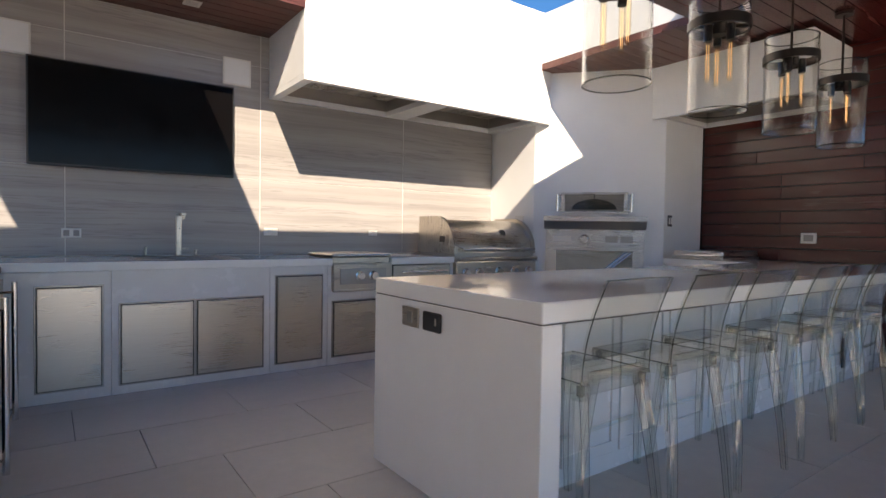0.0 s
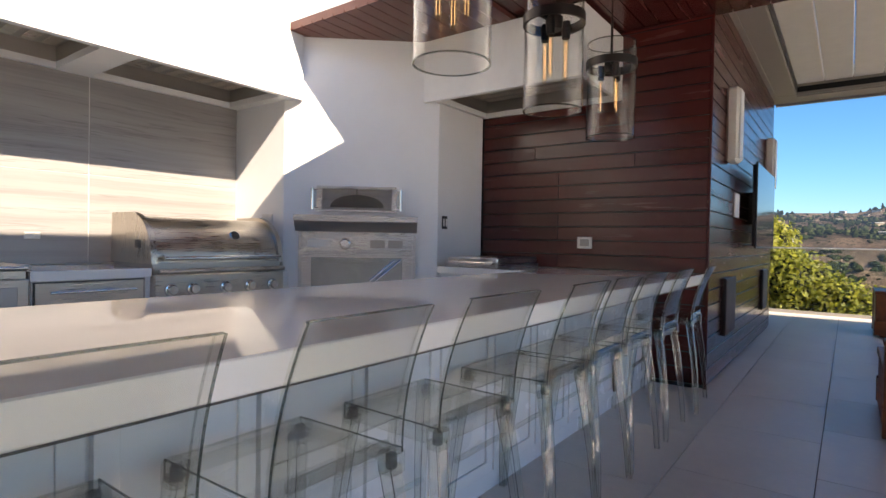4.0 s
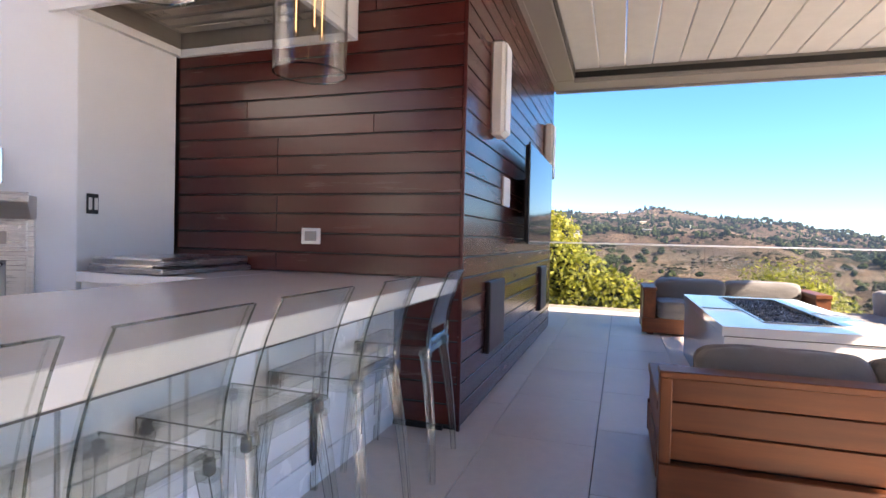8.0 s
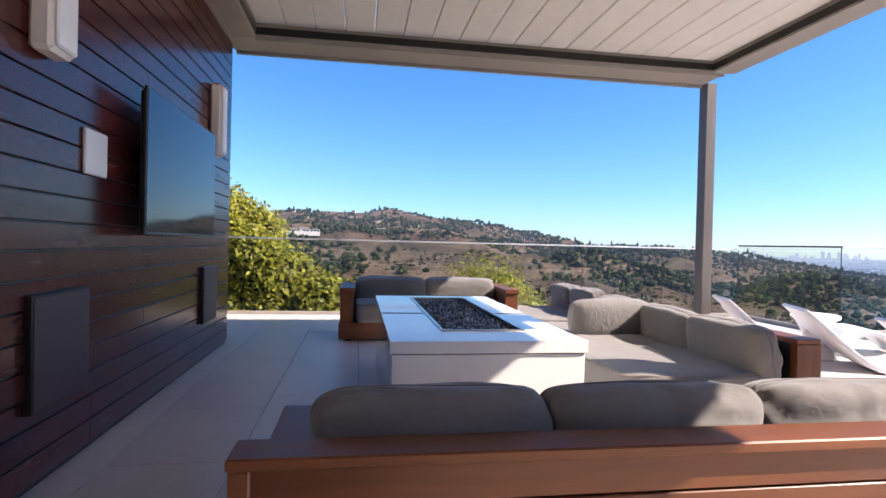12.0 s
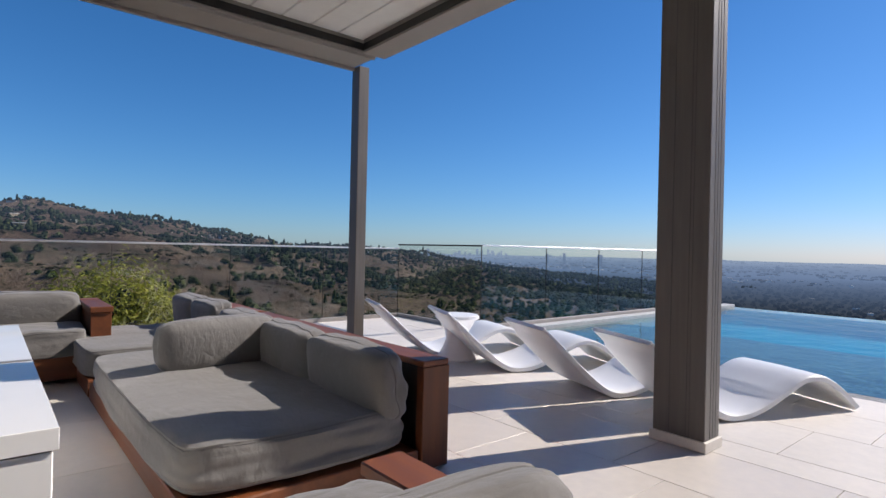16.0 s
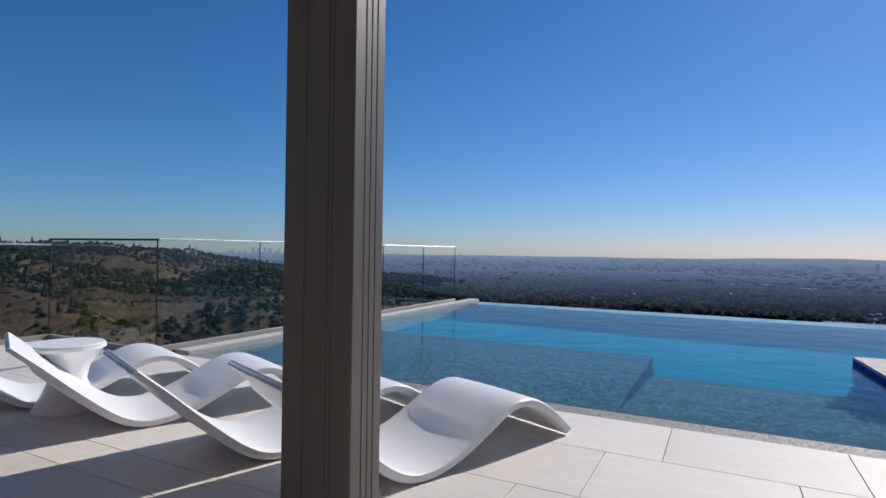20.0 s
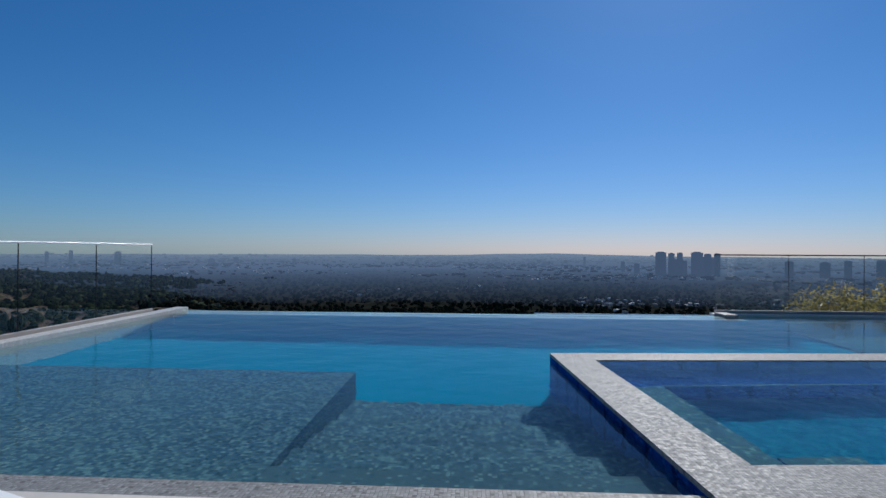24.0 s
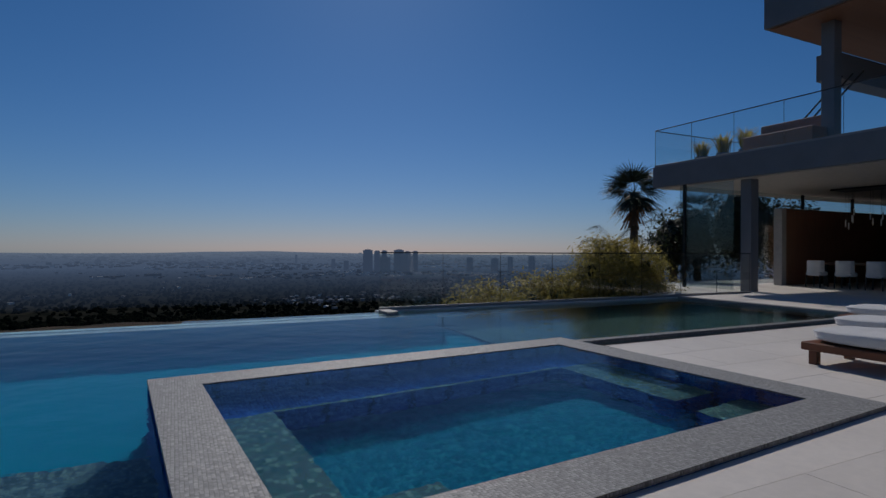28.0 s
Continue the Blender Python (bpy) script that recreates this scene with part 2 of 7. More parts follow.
# ---------- materials ----------
def limestone():
    n = Nodes("limestone")
    v = n.coords((0.25, 1, 1))
    w = n.noise(v, 1.6, 5)
    st = n.coords((0.12, 1, 4.5))
    wv = n.t.nodes.new("ShaderNodeVectorMath")
    wv.operation = "MULTIPLY_ADD"
    n.link(w, wv.inputs[0])
    wv.inputs[1].default_value = (0, 0, 0.7)
    n.link(st, wv.inputs[2])
    a = n.noise(wv.outputs[0], 3.0, 8, 0.7)
    b = n.noise(wv.outputs[0], 0.9, 3)
    col = n.ramp(a, [(0.25, (0.20, 0.18, 0.17)), (0.42, (0.30, 0.278, 0.265)), (0.55, (0.37, 0.348, 0.335)), (0.75, (0.43, 0.41, 0.395))])
    col = n.mix(0.35, col, n.ramp(b, [(0.35, (0.23, 0.212, 0.20)), (0.65, (0.43, 0.41, 0.395))]))
    vein = n.noise(wv.outputs[0], 0.8, 6, 0.75)
    col = n.mix(n.ramp(vein, [(0.485, (0, 0, 0)), (0.497, (0.55, 0.55, 0.55)), (0.51, (0, 0, 0))]), col, (0.17, 0.15, 0.15))
    n.set(Base_Color=col, Roughness=0.32)
    n.bump(a, 0.03, 0.002)
    return n.m


def steel(name="brushed_steel", axis=0, base=(0.54, 0.49, 0.43), rough=0.27):
    n = Nodes(name)
    st = [40.0, 40.0, 40.0]
    st[axis] = 0.8
    v = n.coords(tuple(st))
    g = n.noise(v, 6.0, 3)
    s = n.noise(n.coords(), 3.0, 4)
    col = n.ramp(g, [(0.3, lerp3(base, 0.95)), (0.7, lerp3(base, 1.04))])
    r = n.math("ADD", n.math("MULTIPLY", g, 0.12), n.math("MULTIPLY", s, 0.12))
    n.set(Base_Color=col, Metallic=1.0, Roughness=n.math("ADD", r, rough - 0.1))
    n.bump(g, 0.04, 0.001)
    return n.m


def porcelain(name, color, rough=0.45, cloud=0.12):
    """Large floor tile: cloudy, slightly soiled, each tile a shade of its own."""
    n = Nodes(name)
    v = n.coords()
    gp = n.t.nodes.new("ShaderNodeNewGeometry").outputs["Position"]
    a = n.noise(gp, 0.9, 6, 0.6)
    b = n.noise(gp, 14.0, 5, 0.7)
    c = n.noise(gp, 240.0, 2)
    col = n.ramp(a, [(0.3, lerp3(color, 1 - cloud)), (0.7, lerp3(color, 1 + cloud * 0.6))])
    col = n.mix(0.25, col, n.ramp(b, [(0.35, lerp3(color, 0.78)), (0.65, lerp3(color, 1.12))]))
    k = n.math("ADD", n.math("MULTIPLY", n.rnd(), 0.10), 0.95)
    hsv = n.add("ShaderNodeHueSaturation")
    n.link(k, hsv.inputs["Value"])
    n.link(col, hsv.inputs["Color"])
    n.set(Base_Color=hsv.outputs[0], Roughness=n.ramp(b, [(0.3, (rough - 0.08,) * 3), (0.7, (rough + 0.1,) * 3)]))
    n.bump(c, 0.06, 0.002)
    return n.m


def mosaic(name, colors, size=0.022, rough=0.25, grout=(0.5, 0.52, 0.5), wet=False):
    """Small glass and stone mosaic, each chip a colour of its own."""
    n = Nodes(name)
    gp = n.t.nodes.new("ShaderNodeNewGeometry").outputs["Position"]
    vo = n.add("ShaderNodeTexVoronoi", Scale=1.0 / size, Randomness=0.15)
    vo.distance = "CHEBYCHEV"
    n.link(gp, vo.inputs["Vector"])
    sep = n.t.nodes.new("ShaderNodeSeparateColor")
    n.link(vo.outputs["Color"], sep.inputs[0])
    k = len(colors)
    col = n.ramp(sep.outputs[0], [(i / (k - 1), c) for i, c in enumerate(colors)])
    big = n.noise(gp, 0.7, 2)
    col = n.mix(0.12, col, n.ramp(big, [(0.3, lerp3(colors[0], 0.8)), (0.7, lerp3(colors[-1], 1.1))]))
    edge = n.math("GREATER_THAN", vo.outputs["Distance"], 0.44)
    col = n.mix(edge, col, grout)
    n.set(Base_Color=col, Roughness=n.math("ADD", n.math("MULTIPLY", sep.outputs[1], 0.25), rough))
    if wet:  # under water the chips lose their gloss
        n.set(Specular_IOR_Level=0.0)
    n.bump(n.math("MULTIPLY", n.math("ADD", n.math("MULTIPLY", vo.outputs["Distance"], -1.0), sep.outputs[2]), 1.0), 0.25, 0.003)
    return n.m


def water(name, tint, ripple=0.04, scale=2.2):
    n = Nodes(name)
    gp = n.t.nodes.new("ShaderNodeNewGeometry").outputs["Position"]
    mp = n.t.nodes.new("ShaderNodeMapping")
    mp.inputs["Scale"].default_value = (1.0, 1.0, 1.0)
    n.link(gp, mp.inputs["Vector"])
    a = n.noise(mp.outputs[0], scale, 3, 0.5)
    b = n.noise(mp.outputs[0], scale * 5, 2, 0.5)
    h = n.math("ADD", a, n.math("MULTIPLY", b, 0.25))
    bp = n.add("ShaderNodeBump", Strength=ripple, Distance=0.25)
    n.link(h, bp.inputs["Height"])
    fr = n.add("ShaderNodeFresnel", IOR=1.24)
    n.link(bp.outputs[0], fr.inputs["Normal"])
    gl = n.add("ShaderNodeBsdfGlossy", Roughness=0.015)
    n.link(bp.outputs[0], gl.inputs["Normal"])
    rf = n.add("ShaderNodeBsdfRefraction", IOR=1.33, Roughness=0.0)
    rf.inputs["Color"].default_value = (*tint, 1)
    n.link(bp.outputs[0], rf.inputs["Normal"])
    mx = n.t.nodes.new("ShaderNodeMixShader")
    n.link(fr.outputs[0], mx.inputs[0])
    n.link(rf.outputs[0], mx.inputs[1])
    n.link(gl.outputs[0], mx.inputs[2])
    n.link(mx.outputs[0], n.t.nodes["Material Output"].inputs["Surface"])
    return n.m


def fabric(name, color):
    n = Nodes(name)
    v = n.coords()
    weave = n.noise(v, 420.0, 2)
    big = n.noise(v, 3.5, 5)
    col = n.ramp(big, [(0.3, lerp3(color, 0.88)), (0.7, lerp3(color, 1.1))])
    col = n.mix(0.3, col, n.ramp(weave, [(0.35, lerp3(color, 0.7)), (0.65, lerp3(color, 1.3))]))
    n.set(Base_Color=col, Roughness=0.9, Sheen_Weight=0.25)
    fold = n.math("ABSOLUTE", n.math("SUBTRACT", n.noise(n.coords((1.0, 2.2, 1.4), (0.3, 0.5, 0.7)), 4.5, 3, 0.5), 0.5))
    n.bump(n.math("ADD", n.math("MULTIPLY", weave, 0.35), n.math("ADD", n.math("MULTIPLY", big, 2.5), n.math("MULTIPLY", fold, 9.0))), 0.35, 0.006)
    return n.m


def leaves(name, dark, light, through_=0.3):
    n = Nodes(name)
    g = n.t.nodes.new("ShaderNodeNewGeometry")
    r = n.ramp(g.outputs["Random Per Island"], [(0.0, dark), (0.55, lerp3(tuple((a + b) / 2 for a, b in zip(dark, light)), 1.0)), (1.0, light)])
    n.set(Base_Color=r, Roughness=0.55, Transmission_Weight=0.0, Subsurface_Weight=0.0)
    tl = n.add("ShaderNodeBsdfTranslucent")
    n.link(r, tl.inputs[0])
    mx = n.t.nodes.new("ShaderNodeMixShader")
    mx.inputs[0].default_value = through_
    n.link(n.bsdf.outputs[0], mx.inputs[1])
    n.link(tl.outputs[0], mx.inputs[2])
    n.link(mx.outputs[0], n.t.nodes["Material Output"].inputs["Surface"])
    return n.m


M_WHITE = plain("white_stucco", (0.78, 0.78, 0.77), 0.6, vary=0.04, bump=0.04)
M_PANEL = plain("white_porcelain_panel", (0.83, 0.835, 0.83), 0.16, vary=0.03, scale=2, bump=0.0)
M_QUARTZ = plain("white_quartz", (0.89, 0.885, 0.86), 0.0, vary=0.03, scale=3, bump=0.0, fine=200)
M_QUARTZ.node_tree.nodes["Principled BSDF"].inputs["Specular IOR Level"].default_value = 0.5
M_CAB = plain("white_lacquer", (0.82, 0.82, 0.81), 0.25, vary=0.03, bump=0.0)
M_LIME = limestone()
M_OVENGLASS = plain("mirrored_oven_glass", (0.36, 0.40, 0.43), 0.07, metal=1.0, vary=0.03, bump=0.0)
# warm steel base holds the floor's reflected colour
M_STEEL = steel()
M_STEELV = steel("brushed_steel_upright", 2)
M_STEELD = steel("dark_brushed_steel", 0, (0.40, 0.38, 0.36), 0.34)
# same steel without the painted warm reflection
M_STEELN = steel("neutral_brushed_steel", 0, (0.60, 0.60, 0.60), 0.26)
M_CHROME = steel("polished_steel", 2, (0.75, 0.75, 0.74), 0.16)
M_CAP = steel("satin_aluminium_cap", 0, (0.80, 0.80, 0.80), 0.42)
M_BLACK = plain("black_plastic", (0.02, 0.02, 0.022), 0.35, bump=0.0)
M_BLACKM = plain("black_metal", (0.03, 0.028, 0.027), 0.4, metal=0.6, bump=0.03)
M_DULLSCREEN = plain("dull_black_screen", (0.0035, 0.003, 0.0032), 0.16, vary=0.02, bump=0.0)
M_DULLSCREEN.node_tree.nodes["Principled BSDF"].inputs["Specular IOR Level"].default_value = 0.18
M_SCREEN = plain("black_screen_glass", (0.008, 0.008, 0.01), 0.06, vary=0.02, bump=0.0)
M_IPE = wood("dark_stained_boards_x", (0.066, 0.0130, 0.0105), (0.092, 0.0195, 0.0155), 0, 0.22, 0.12, grain=14.0, bump=0.01)
M_IPEY = wood("dark_stained_boards_y", (0.066, 0.0130, 0.0105), (0.092, 0.0195, 0.0155), 1, 0.22, 0.12, grain=14.0, bump=0.01)
for m_ in (M_IPE, M_IPEY):
    m_.node_tree.nodes["Principled BSDF"].inputs["Specular IOR Level"].default_value = 0.45
M_SOFFIT = wood("red_wood_soffit", (0.075, 0.022, 0.017), (0.14, 0.044, 0.031), 0, 0.35, 0.15)
M_TEAKX = wood("teak_x", (0.100, 0.027, 0.009), (0.225, 0.071, 0.022), 0, 0.46, 0.18, grain=18.0, bump=0.04)
M_TEAKY = wood("teak_y", (0.100, 0.027, 0.009), (0.225, 0.071, 0.022), 1, 0.46, 0.18, grain=18.0, bump=0.04)
M_TEAKZ = wood("teak_z", (0.100, 0.027, 0.009), (0.225, 0.071, 0.022), 2, 0.46, 0.18, grain=18.0, bump=0.04)
M_FABRIC = fabric("grey_outdoor_fabric", (0.175, 0.167, 0.158))
M_CORD = fabric("grey_corded_seam", (0.13, 0.124, 0.118))
M_FABRICL = fabric("light_outdoor_fabric", (0.62, 0.62, 0.61))
M_TILE = porcelain("floor_porcelain", (0.66, 0.605, 0.545), 0.38)
M_DECK = porcelain("pool_deck_porcelain", (0.72, 0.67, 0.61), 0.55)
M_GROUT = plain("dark_joint", (0.10, 0.095, 0.09), 0.9)
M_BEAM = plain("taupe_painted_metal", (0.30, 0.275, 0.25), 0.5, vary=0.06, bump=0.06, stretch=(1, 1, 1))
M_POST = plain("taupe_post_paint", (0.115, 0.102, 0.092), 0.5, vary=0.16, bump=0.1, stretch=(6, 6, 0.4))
M_LOUVER = plain("white_louver_paint", (0.72, 0.70, 0.66), 0.45, vary=0.05, bump=0.04)
M_LOUNGER = plain("white_fibreglass", (0.82, 0.82, 0.82), 0.35, vary=0.02, bump=0.02)
M_ACRYLIC = glass("clear_acrylic", (0.965, 0.97, 0.945), 0.0, 1.75, clear=1.0)
M_ACREDGE = glass("acrylic_edge", (0.94, 0.95, 0.925), 0.0, 1.8, clear=1.0)
# tints that draw refraction lines and glints on clear edges
M_ACRDARK = glass("drawn_refraction_dark", (0.60, 0.63, 0.60), 0.0, 1.7, clear=1.0)
M_CLEARLINE = glass("drawn_glint_line", (0.95, 0.96, 0.94), 0.05, 2.6, clear=1.0)
M_PANE = glass("railing_glass", (0.95, 0.975, 0.97), 0.0, 1.45, clear=1.0)
M_LAMPGLASS = glass("lamp_glass", (0.97, 0.97, 0.96), 0.0, 1.42, clear=1.0)
M_POOL = mosaic("pool_mosaic", [(0.020, 0.042, 0.066), (0.042, 0.078, 0.104), (0.075, 0.125, 0.145), (0.16, 0.21, 0.215)], 0.026, grout=(0.06, 0.09, 0.105), wet=True)
M_DEEP = plain("pool_plaster", (0.0, 0.17, 0.265), 0.9, vary=0.05, scale=0.6)
M_DEEP.node_tree.nodes["Principled BSDF"].inputs["Specular IOR Level"].default_value = 0.0
M_SPA = mosaic("spa_mosaic", [(0.010, 0.05, 0.27), (0.014, 0.072, 0.35), (0.02, 0.10, 0.43), (0.032, 0.15, 0.50)], 0.03, grout=(0.008, 0.03, 0.12), wet=True)
M_RIM = mosaic("white_mosaic", [(0.20, 0.203, 0.203), (0.25, 0.253, 0.25), (0.29, 0.293, 0.29), (0.36, 0.362, 0.355)], 0.02, 0.55, (0.13, 0.13, 0.128))
M_RIMW = mosaic("pale_curb_mosaic", [(0.42, 0.425, 0.42), (0.50, 0.505, 0.50), (0.56, 0.565, 0.555), (0.64, 0.642, 0.63)], 0.02, 0.5, (0.32, 0.32, 0.315))
M_STONEB = mosaic("grey_blue_mosaic", [(0.02, 0.05, 0.065), (0.04, 0.08, 0.09), (0.07, 0.115, 0.11), (0.12, 0.16, 0.14)], 0.03, grout=(0.05, 0.08, 0.08), wet=True)
M_WATER = water("pool_water", (0.68, 0.95, 1.0), 0.05)
M_CONC = plain("grey_board_concrete", (0.17, 0.17, 0.178), 0.7, vary=0.1, scale=1.5)

# ---------- large structure ----------
WATER_Z = -0.03
WALL_Y = 6.93      # kitchen back wall
WOOD_X, WOOD_Y = 6.50, 3.0   # corner of the boarded wall
# bed of the floor; the tiles lie on it
def slab(name, x0, y0, x1, y1, z0, z1, material, label, category):
    return solid(name, box(x0, y0, z0, x1, y1, z1), material, label, category, kind="structure")


floor = slab("floor", -4.0, -2.75, 13.0, 6.93, -0.25, -0.012, M_GROUT, "dark mortar bed with pale porcelain floor tiles", "floor")
deck = slab("pavement", -12.0, -4.955, 13.0, -2.75, -0.25, -0.012, M_GROUT, "dark mortar bed with warm white pool deck tiles", "pool deck")
deck_w = slab("pavement", -14.0, -8.25, -0.35, -4.955, -0.25, -0.012, M_GROUT, "dark mortar bed with warm white pool deck tiles", "pool deck")

# kitchen walls
solid("wall_north", box(-4.0, WALL_Y, -0.2, 4.79, WALL_Y + 0.25, 3.6), M_WHITE, "white rendered wall behind the stone panels", "wall", kind="structure")
wall_recess = solid("wall_recess", prism([(4.79, 7.18), (4.79, 6.18), (5.70, 5.135), (6.44, 5.135), (6.44, 7.18)], -0.2, 3.55, bevel=0.004), M_PANEL, "glossy white panelled wall with a diagonal face", "wall", kind="structure")
solid("wall_east", box(WOOD_X - 0.02, WOOD_Y + 0.02, -0.2, 10.72, 7.18, 3.3), M_BLACK, "dark core of the boarded wall", "wall", kind="structure")
solid("wall_west", box(-4.25, -2.75, -0.2, -4.0, 7.18, 3.6), M_WHITE, "plain white end wall", "wall", kind="structure")
# roofs
def soffit(x0, y0, x1, y1, z0, z1, material, label):
    """Wooden soffit: narrow boards with open joints under a dark deck."""
    bm = box(x0, y0, z0 + 0.022, x1, y1, z1)
    n = max(1, round((y1 - y0) / 0.127))
    w = (y1 - y0) / n
    for i in range(n):
        box(x0, y0 + i * w + 0.004, z0, x1, y0 + (i + 1) * w - 0.004, z0 + 0.022, bm=bm)
    return solid("ceiling", bm, material, label, "ceiling", kind="structure")


soffit(4.73, 4.33, 6.48, 7.18, 2.95, 3.02, M_SOFFIT, "dark red wooden soffit boards")
solid("roof_fascia", box(4.73, 4.33, 3.02, 6.48, 7.18, 3.56), M_WHITE, "white roof block over the wooden soffit", "roof", kind="structure")
soffit(-0.65, 6.03, 2.02, WALL_Y, 2.95, 3.02, M_SOFFIT, "dark red wooden soffit over the screen")
solid("roof_fascia", box(-0.65, 6.03, 3.02, 2.02, WALL_Y, 3.56), M_WHITE, "white fascia over the soffit", "roof", kind="structure")
soffit(-0.65, 4.33, 1.09, 6.03, 2.95, 3.10, M_SOFFIT, "dark red wooden soffit")
soffit(-4.0, -2.48, 5.4, 3.0, 2.98, 3.52, M_IPE, "dark wooden soffit above the bar")
soffit(5.4, -2.32, 6.498, 3.0, 2.98, 3.52, M_IPE, "dark wooden soffit above the bar")
soffit(-4.0, 3.0, 6.48, 4.33, 2.98, 3.165, M_IPE, "dark wooden soffit above the bar")

dl = thing("downlight", (1.27, 6.51, 2.95), "small square recessed downlight in the red soffit", "downlight")
part("frame", box(-0.065, -0.065, -0.006, 0.065, 0.065, -0.001, 0.002), M_LOUVER, dl)
part("lens", box(-0.045, -0.045, -0.009, 0.045, 0.045, -0.005, 0.001), M_LAMPGLASS, dl)

# ---------- pergola ----------
pergola = thing("pergola", (0, 0, 0), "taupe metal pergola with white closed louvers", "pergola")
part("beam", box(10.45, -2.62, 3.20, 10.95, 3.02, 3.50, 0.006), M_BEAM, pergola)
part("beam", box(10.45, -2.72, 3.29, 10.95, -2.62, 3.50, 0.006), M_BEAM, pergola)
part("beam", box(6.5, -2.72, 3.29, 10.45, -2.45, 3.50, 0.006), M_BEAM, pergola)
part("beam_lip", box(6.5, -2.72, 3.205, 10.45, -2.45, 3.288, 0.003), M_BEAM, pergola)
part("beam", box(6.5, 2.72, 3.20, 10.45, 3.02, 3.50, 0.01), M_BEAM, pergola)
part("beam", box(6.5, -2.45, 3.20, 6.75, 2.72, 3.50, 0.01), M_BEAM, pergola)
for i in range(17):
    y = -2.44 + i * 0.3035
    part("louver", box(6.75, y, 3.335, 10.44, y + 0.296, 3.40, 0.008), M_LOUVER, pergola)
for x0, y0, x1, y1 in ((10.80, -2.75, 10.96, -2.62), (6.86, -2.79, 7.18, -2.60)):
    big = x1 - x0 > 0.2
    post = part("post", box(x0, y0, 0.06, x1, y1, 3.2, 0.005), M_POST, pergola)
    if big:
        for k in (0.09, 0.11, 0.215):
            part("post_groove", box(x0 + k, y1 - 0.001, 0.07, x0 + k + 0.004, y1 + 0.0015, 3.2), M_GROUT, post)
        for k in (0.05, 0.085, 0.12):
            part("post_groove", box(x0 - 0.0015, y0 + k, 0.07, x0 + 0.001, y0 + k + 0.005, 3.2), M_GROUT, post)
    part("post_base", box(x0 - 0.015, y0 - 0.015, 0.002, x1 + 0.015, y1 + 0.015, 0.065, 0.004), M_BEAM if not big else M_DECK, post)
part("beam_channel", box(10.43, -2.45, 3.23, 10.455, 2.72, 3.30), M_BLACKM, pergola, "dark inner gutter of the beam")
part("beam_channel", box(6.75, -2.465, 3.23, 10.43, -2.44, 3.30), M_BLACKM, pergola, "dark inner gutter of the beam")
part("beam_channel", box(6.75, 2.71, 3.23, 10.43, 2.735, 3.30), M_BLACKM, pergola, "dark inner gutter of the beam")
part("beam_lip", box(10.455, -2.60, 3.172, 10.48, 2.72, 3.20, 0.003), M_BEAM, pergola)
part("beam_lip", box(10.90, -2.615, 3.165, 10.945, 3.0, 3.20, 0.003), M_BEAM, pergola)


# ---------- stone panels on the back wall ----------
stone_wall = thing("wall_panelling", (0, 0, 0), "honed veined limestone panels on the kitchen wall", "wall panelling", kind="structure")
part("joint_bed", box(-0.62, WALL_Y - 0.0185, 0.925, 4.786, WALL_Y - 0.0005, 2.945), M_LOUVER, stone_wall, "pale joint mortar")
xs = (-0.62, 0.44, 1.94, 3.50, 4.786)
zs = (0.925, 1.62, 2.66, 2.945)
for k in range(4):
    for z0, z1 in zip(zs, zs[1:]):
        part("panel", box(xs[k] + 0.003, WALL_Y - 0.022, z0 + 0.002, xs[k + 1] - 0.003, WALL_Y - 0.001, z1 - 0.002, 0.001), M_LIME, stone_wall)
SW = WALL_Y - 0.022  # face of the stone


def plate(name, at, rz, w, h, label, cat, face, insert=None, count=1, mat2=None):
    """A wall plate with its inserts; it faces local -y."""
    t = thing(name, at, label, cat, rz=rz)
    part("plate", box(-w / 2, -0.012, -h / 2, w / 2, -0.001, h / 2, 0.003), face, t)
    if insert:
        for i in range(count):
            cx = (i - (count - 1) / 2) * w / count
            part(insert, box(cx - 0.30 * w / count, -0.016, -h * 0.3, cx + 0.30 * w / count, -0.010, h * 0.3, 0.002), mat2 or face, t)
    return t


plate("wall_outlet", (0.48, SW, 1.105), 0, 0.13, 0.075, "white double outlet on the stone wall", "outlet", M_LOUVER, "socket", 2, M_BEAM)
plate("wall_outlet", (2.04, SW, 1.137), 0, 0.13, 0.07, "white outlet low on the stone wall", "outlet", M_LOUVER, "socket", 2, M_LOUVER)
plate("wall_outlet", (3.13, SW, 1.137), 0, 0.10, 0.05, "white outlet low on the stone wall", "outlet", M_LOUVER, "socket", 2, M_LOUVER)
plate("wall_switch", (4.788, 6.40, 1.31), -90, 0.15, 0.11, "white triple switch beside the grill", "switch", M_LOUVER, "rocker", 3, M_LOUVER)
plate("wall_switch", (5.79, 5.128, 1.32), 0, 0.075, 0.12, "black plate with two white rocker switches", "switch", M_BLACK, "rocker", 2, M_LOUVER)
plate("wall_outlet", (6.458, 4.03, 1.156), -90, 0.14, 0.105, "white outlet plate with grey cover on dark boards", "outlet", M_LOUVER, "cover", 1, M_BEAM)
for x0, z0 in ((1.60, 2.45), (-0.01, 2.42)):
    sp = thing("wall_speaker", (x0, SW, z0), "square white in-wall loudspeaker grille", "loudspeaker", "wall speakers")
    part("frame", box(0, -0.018, 0, 0.245, -0.001, 0.245, 0.004), M_LOUVER, sp)
    part("grille", box(0.014, -0.0215, 0.014, 0.231, -0.017, 0.231, 0.002), M_WHITE, sp)


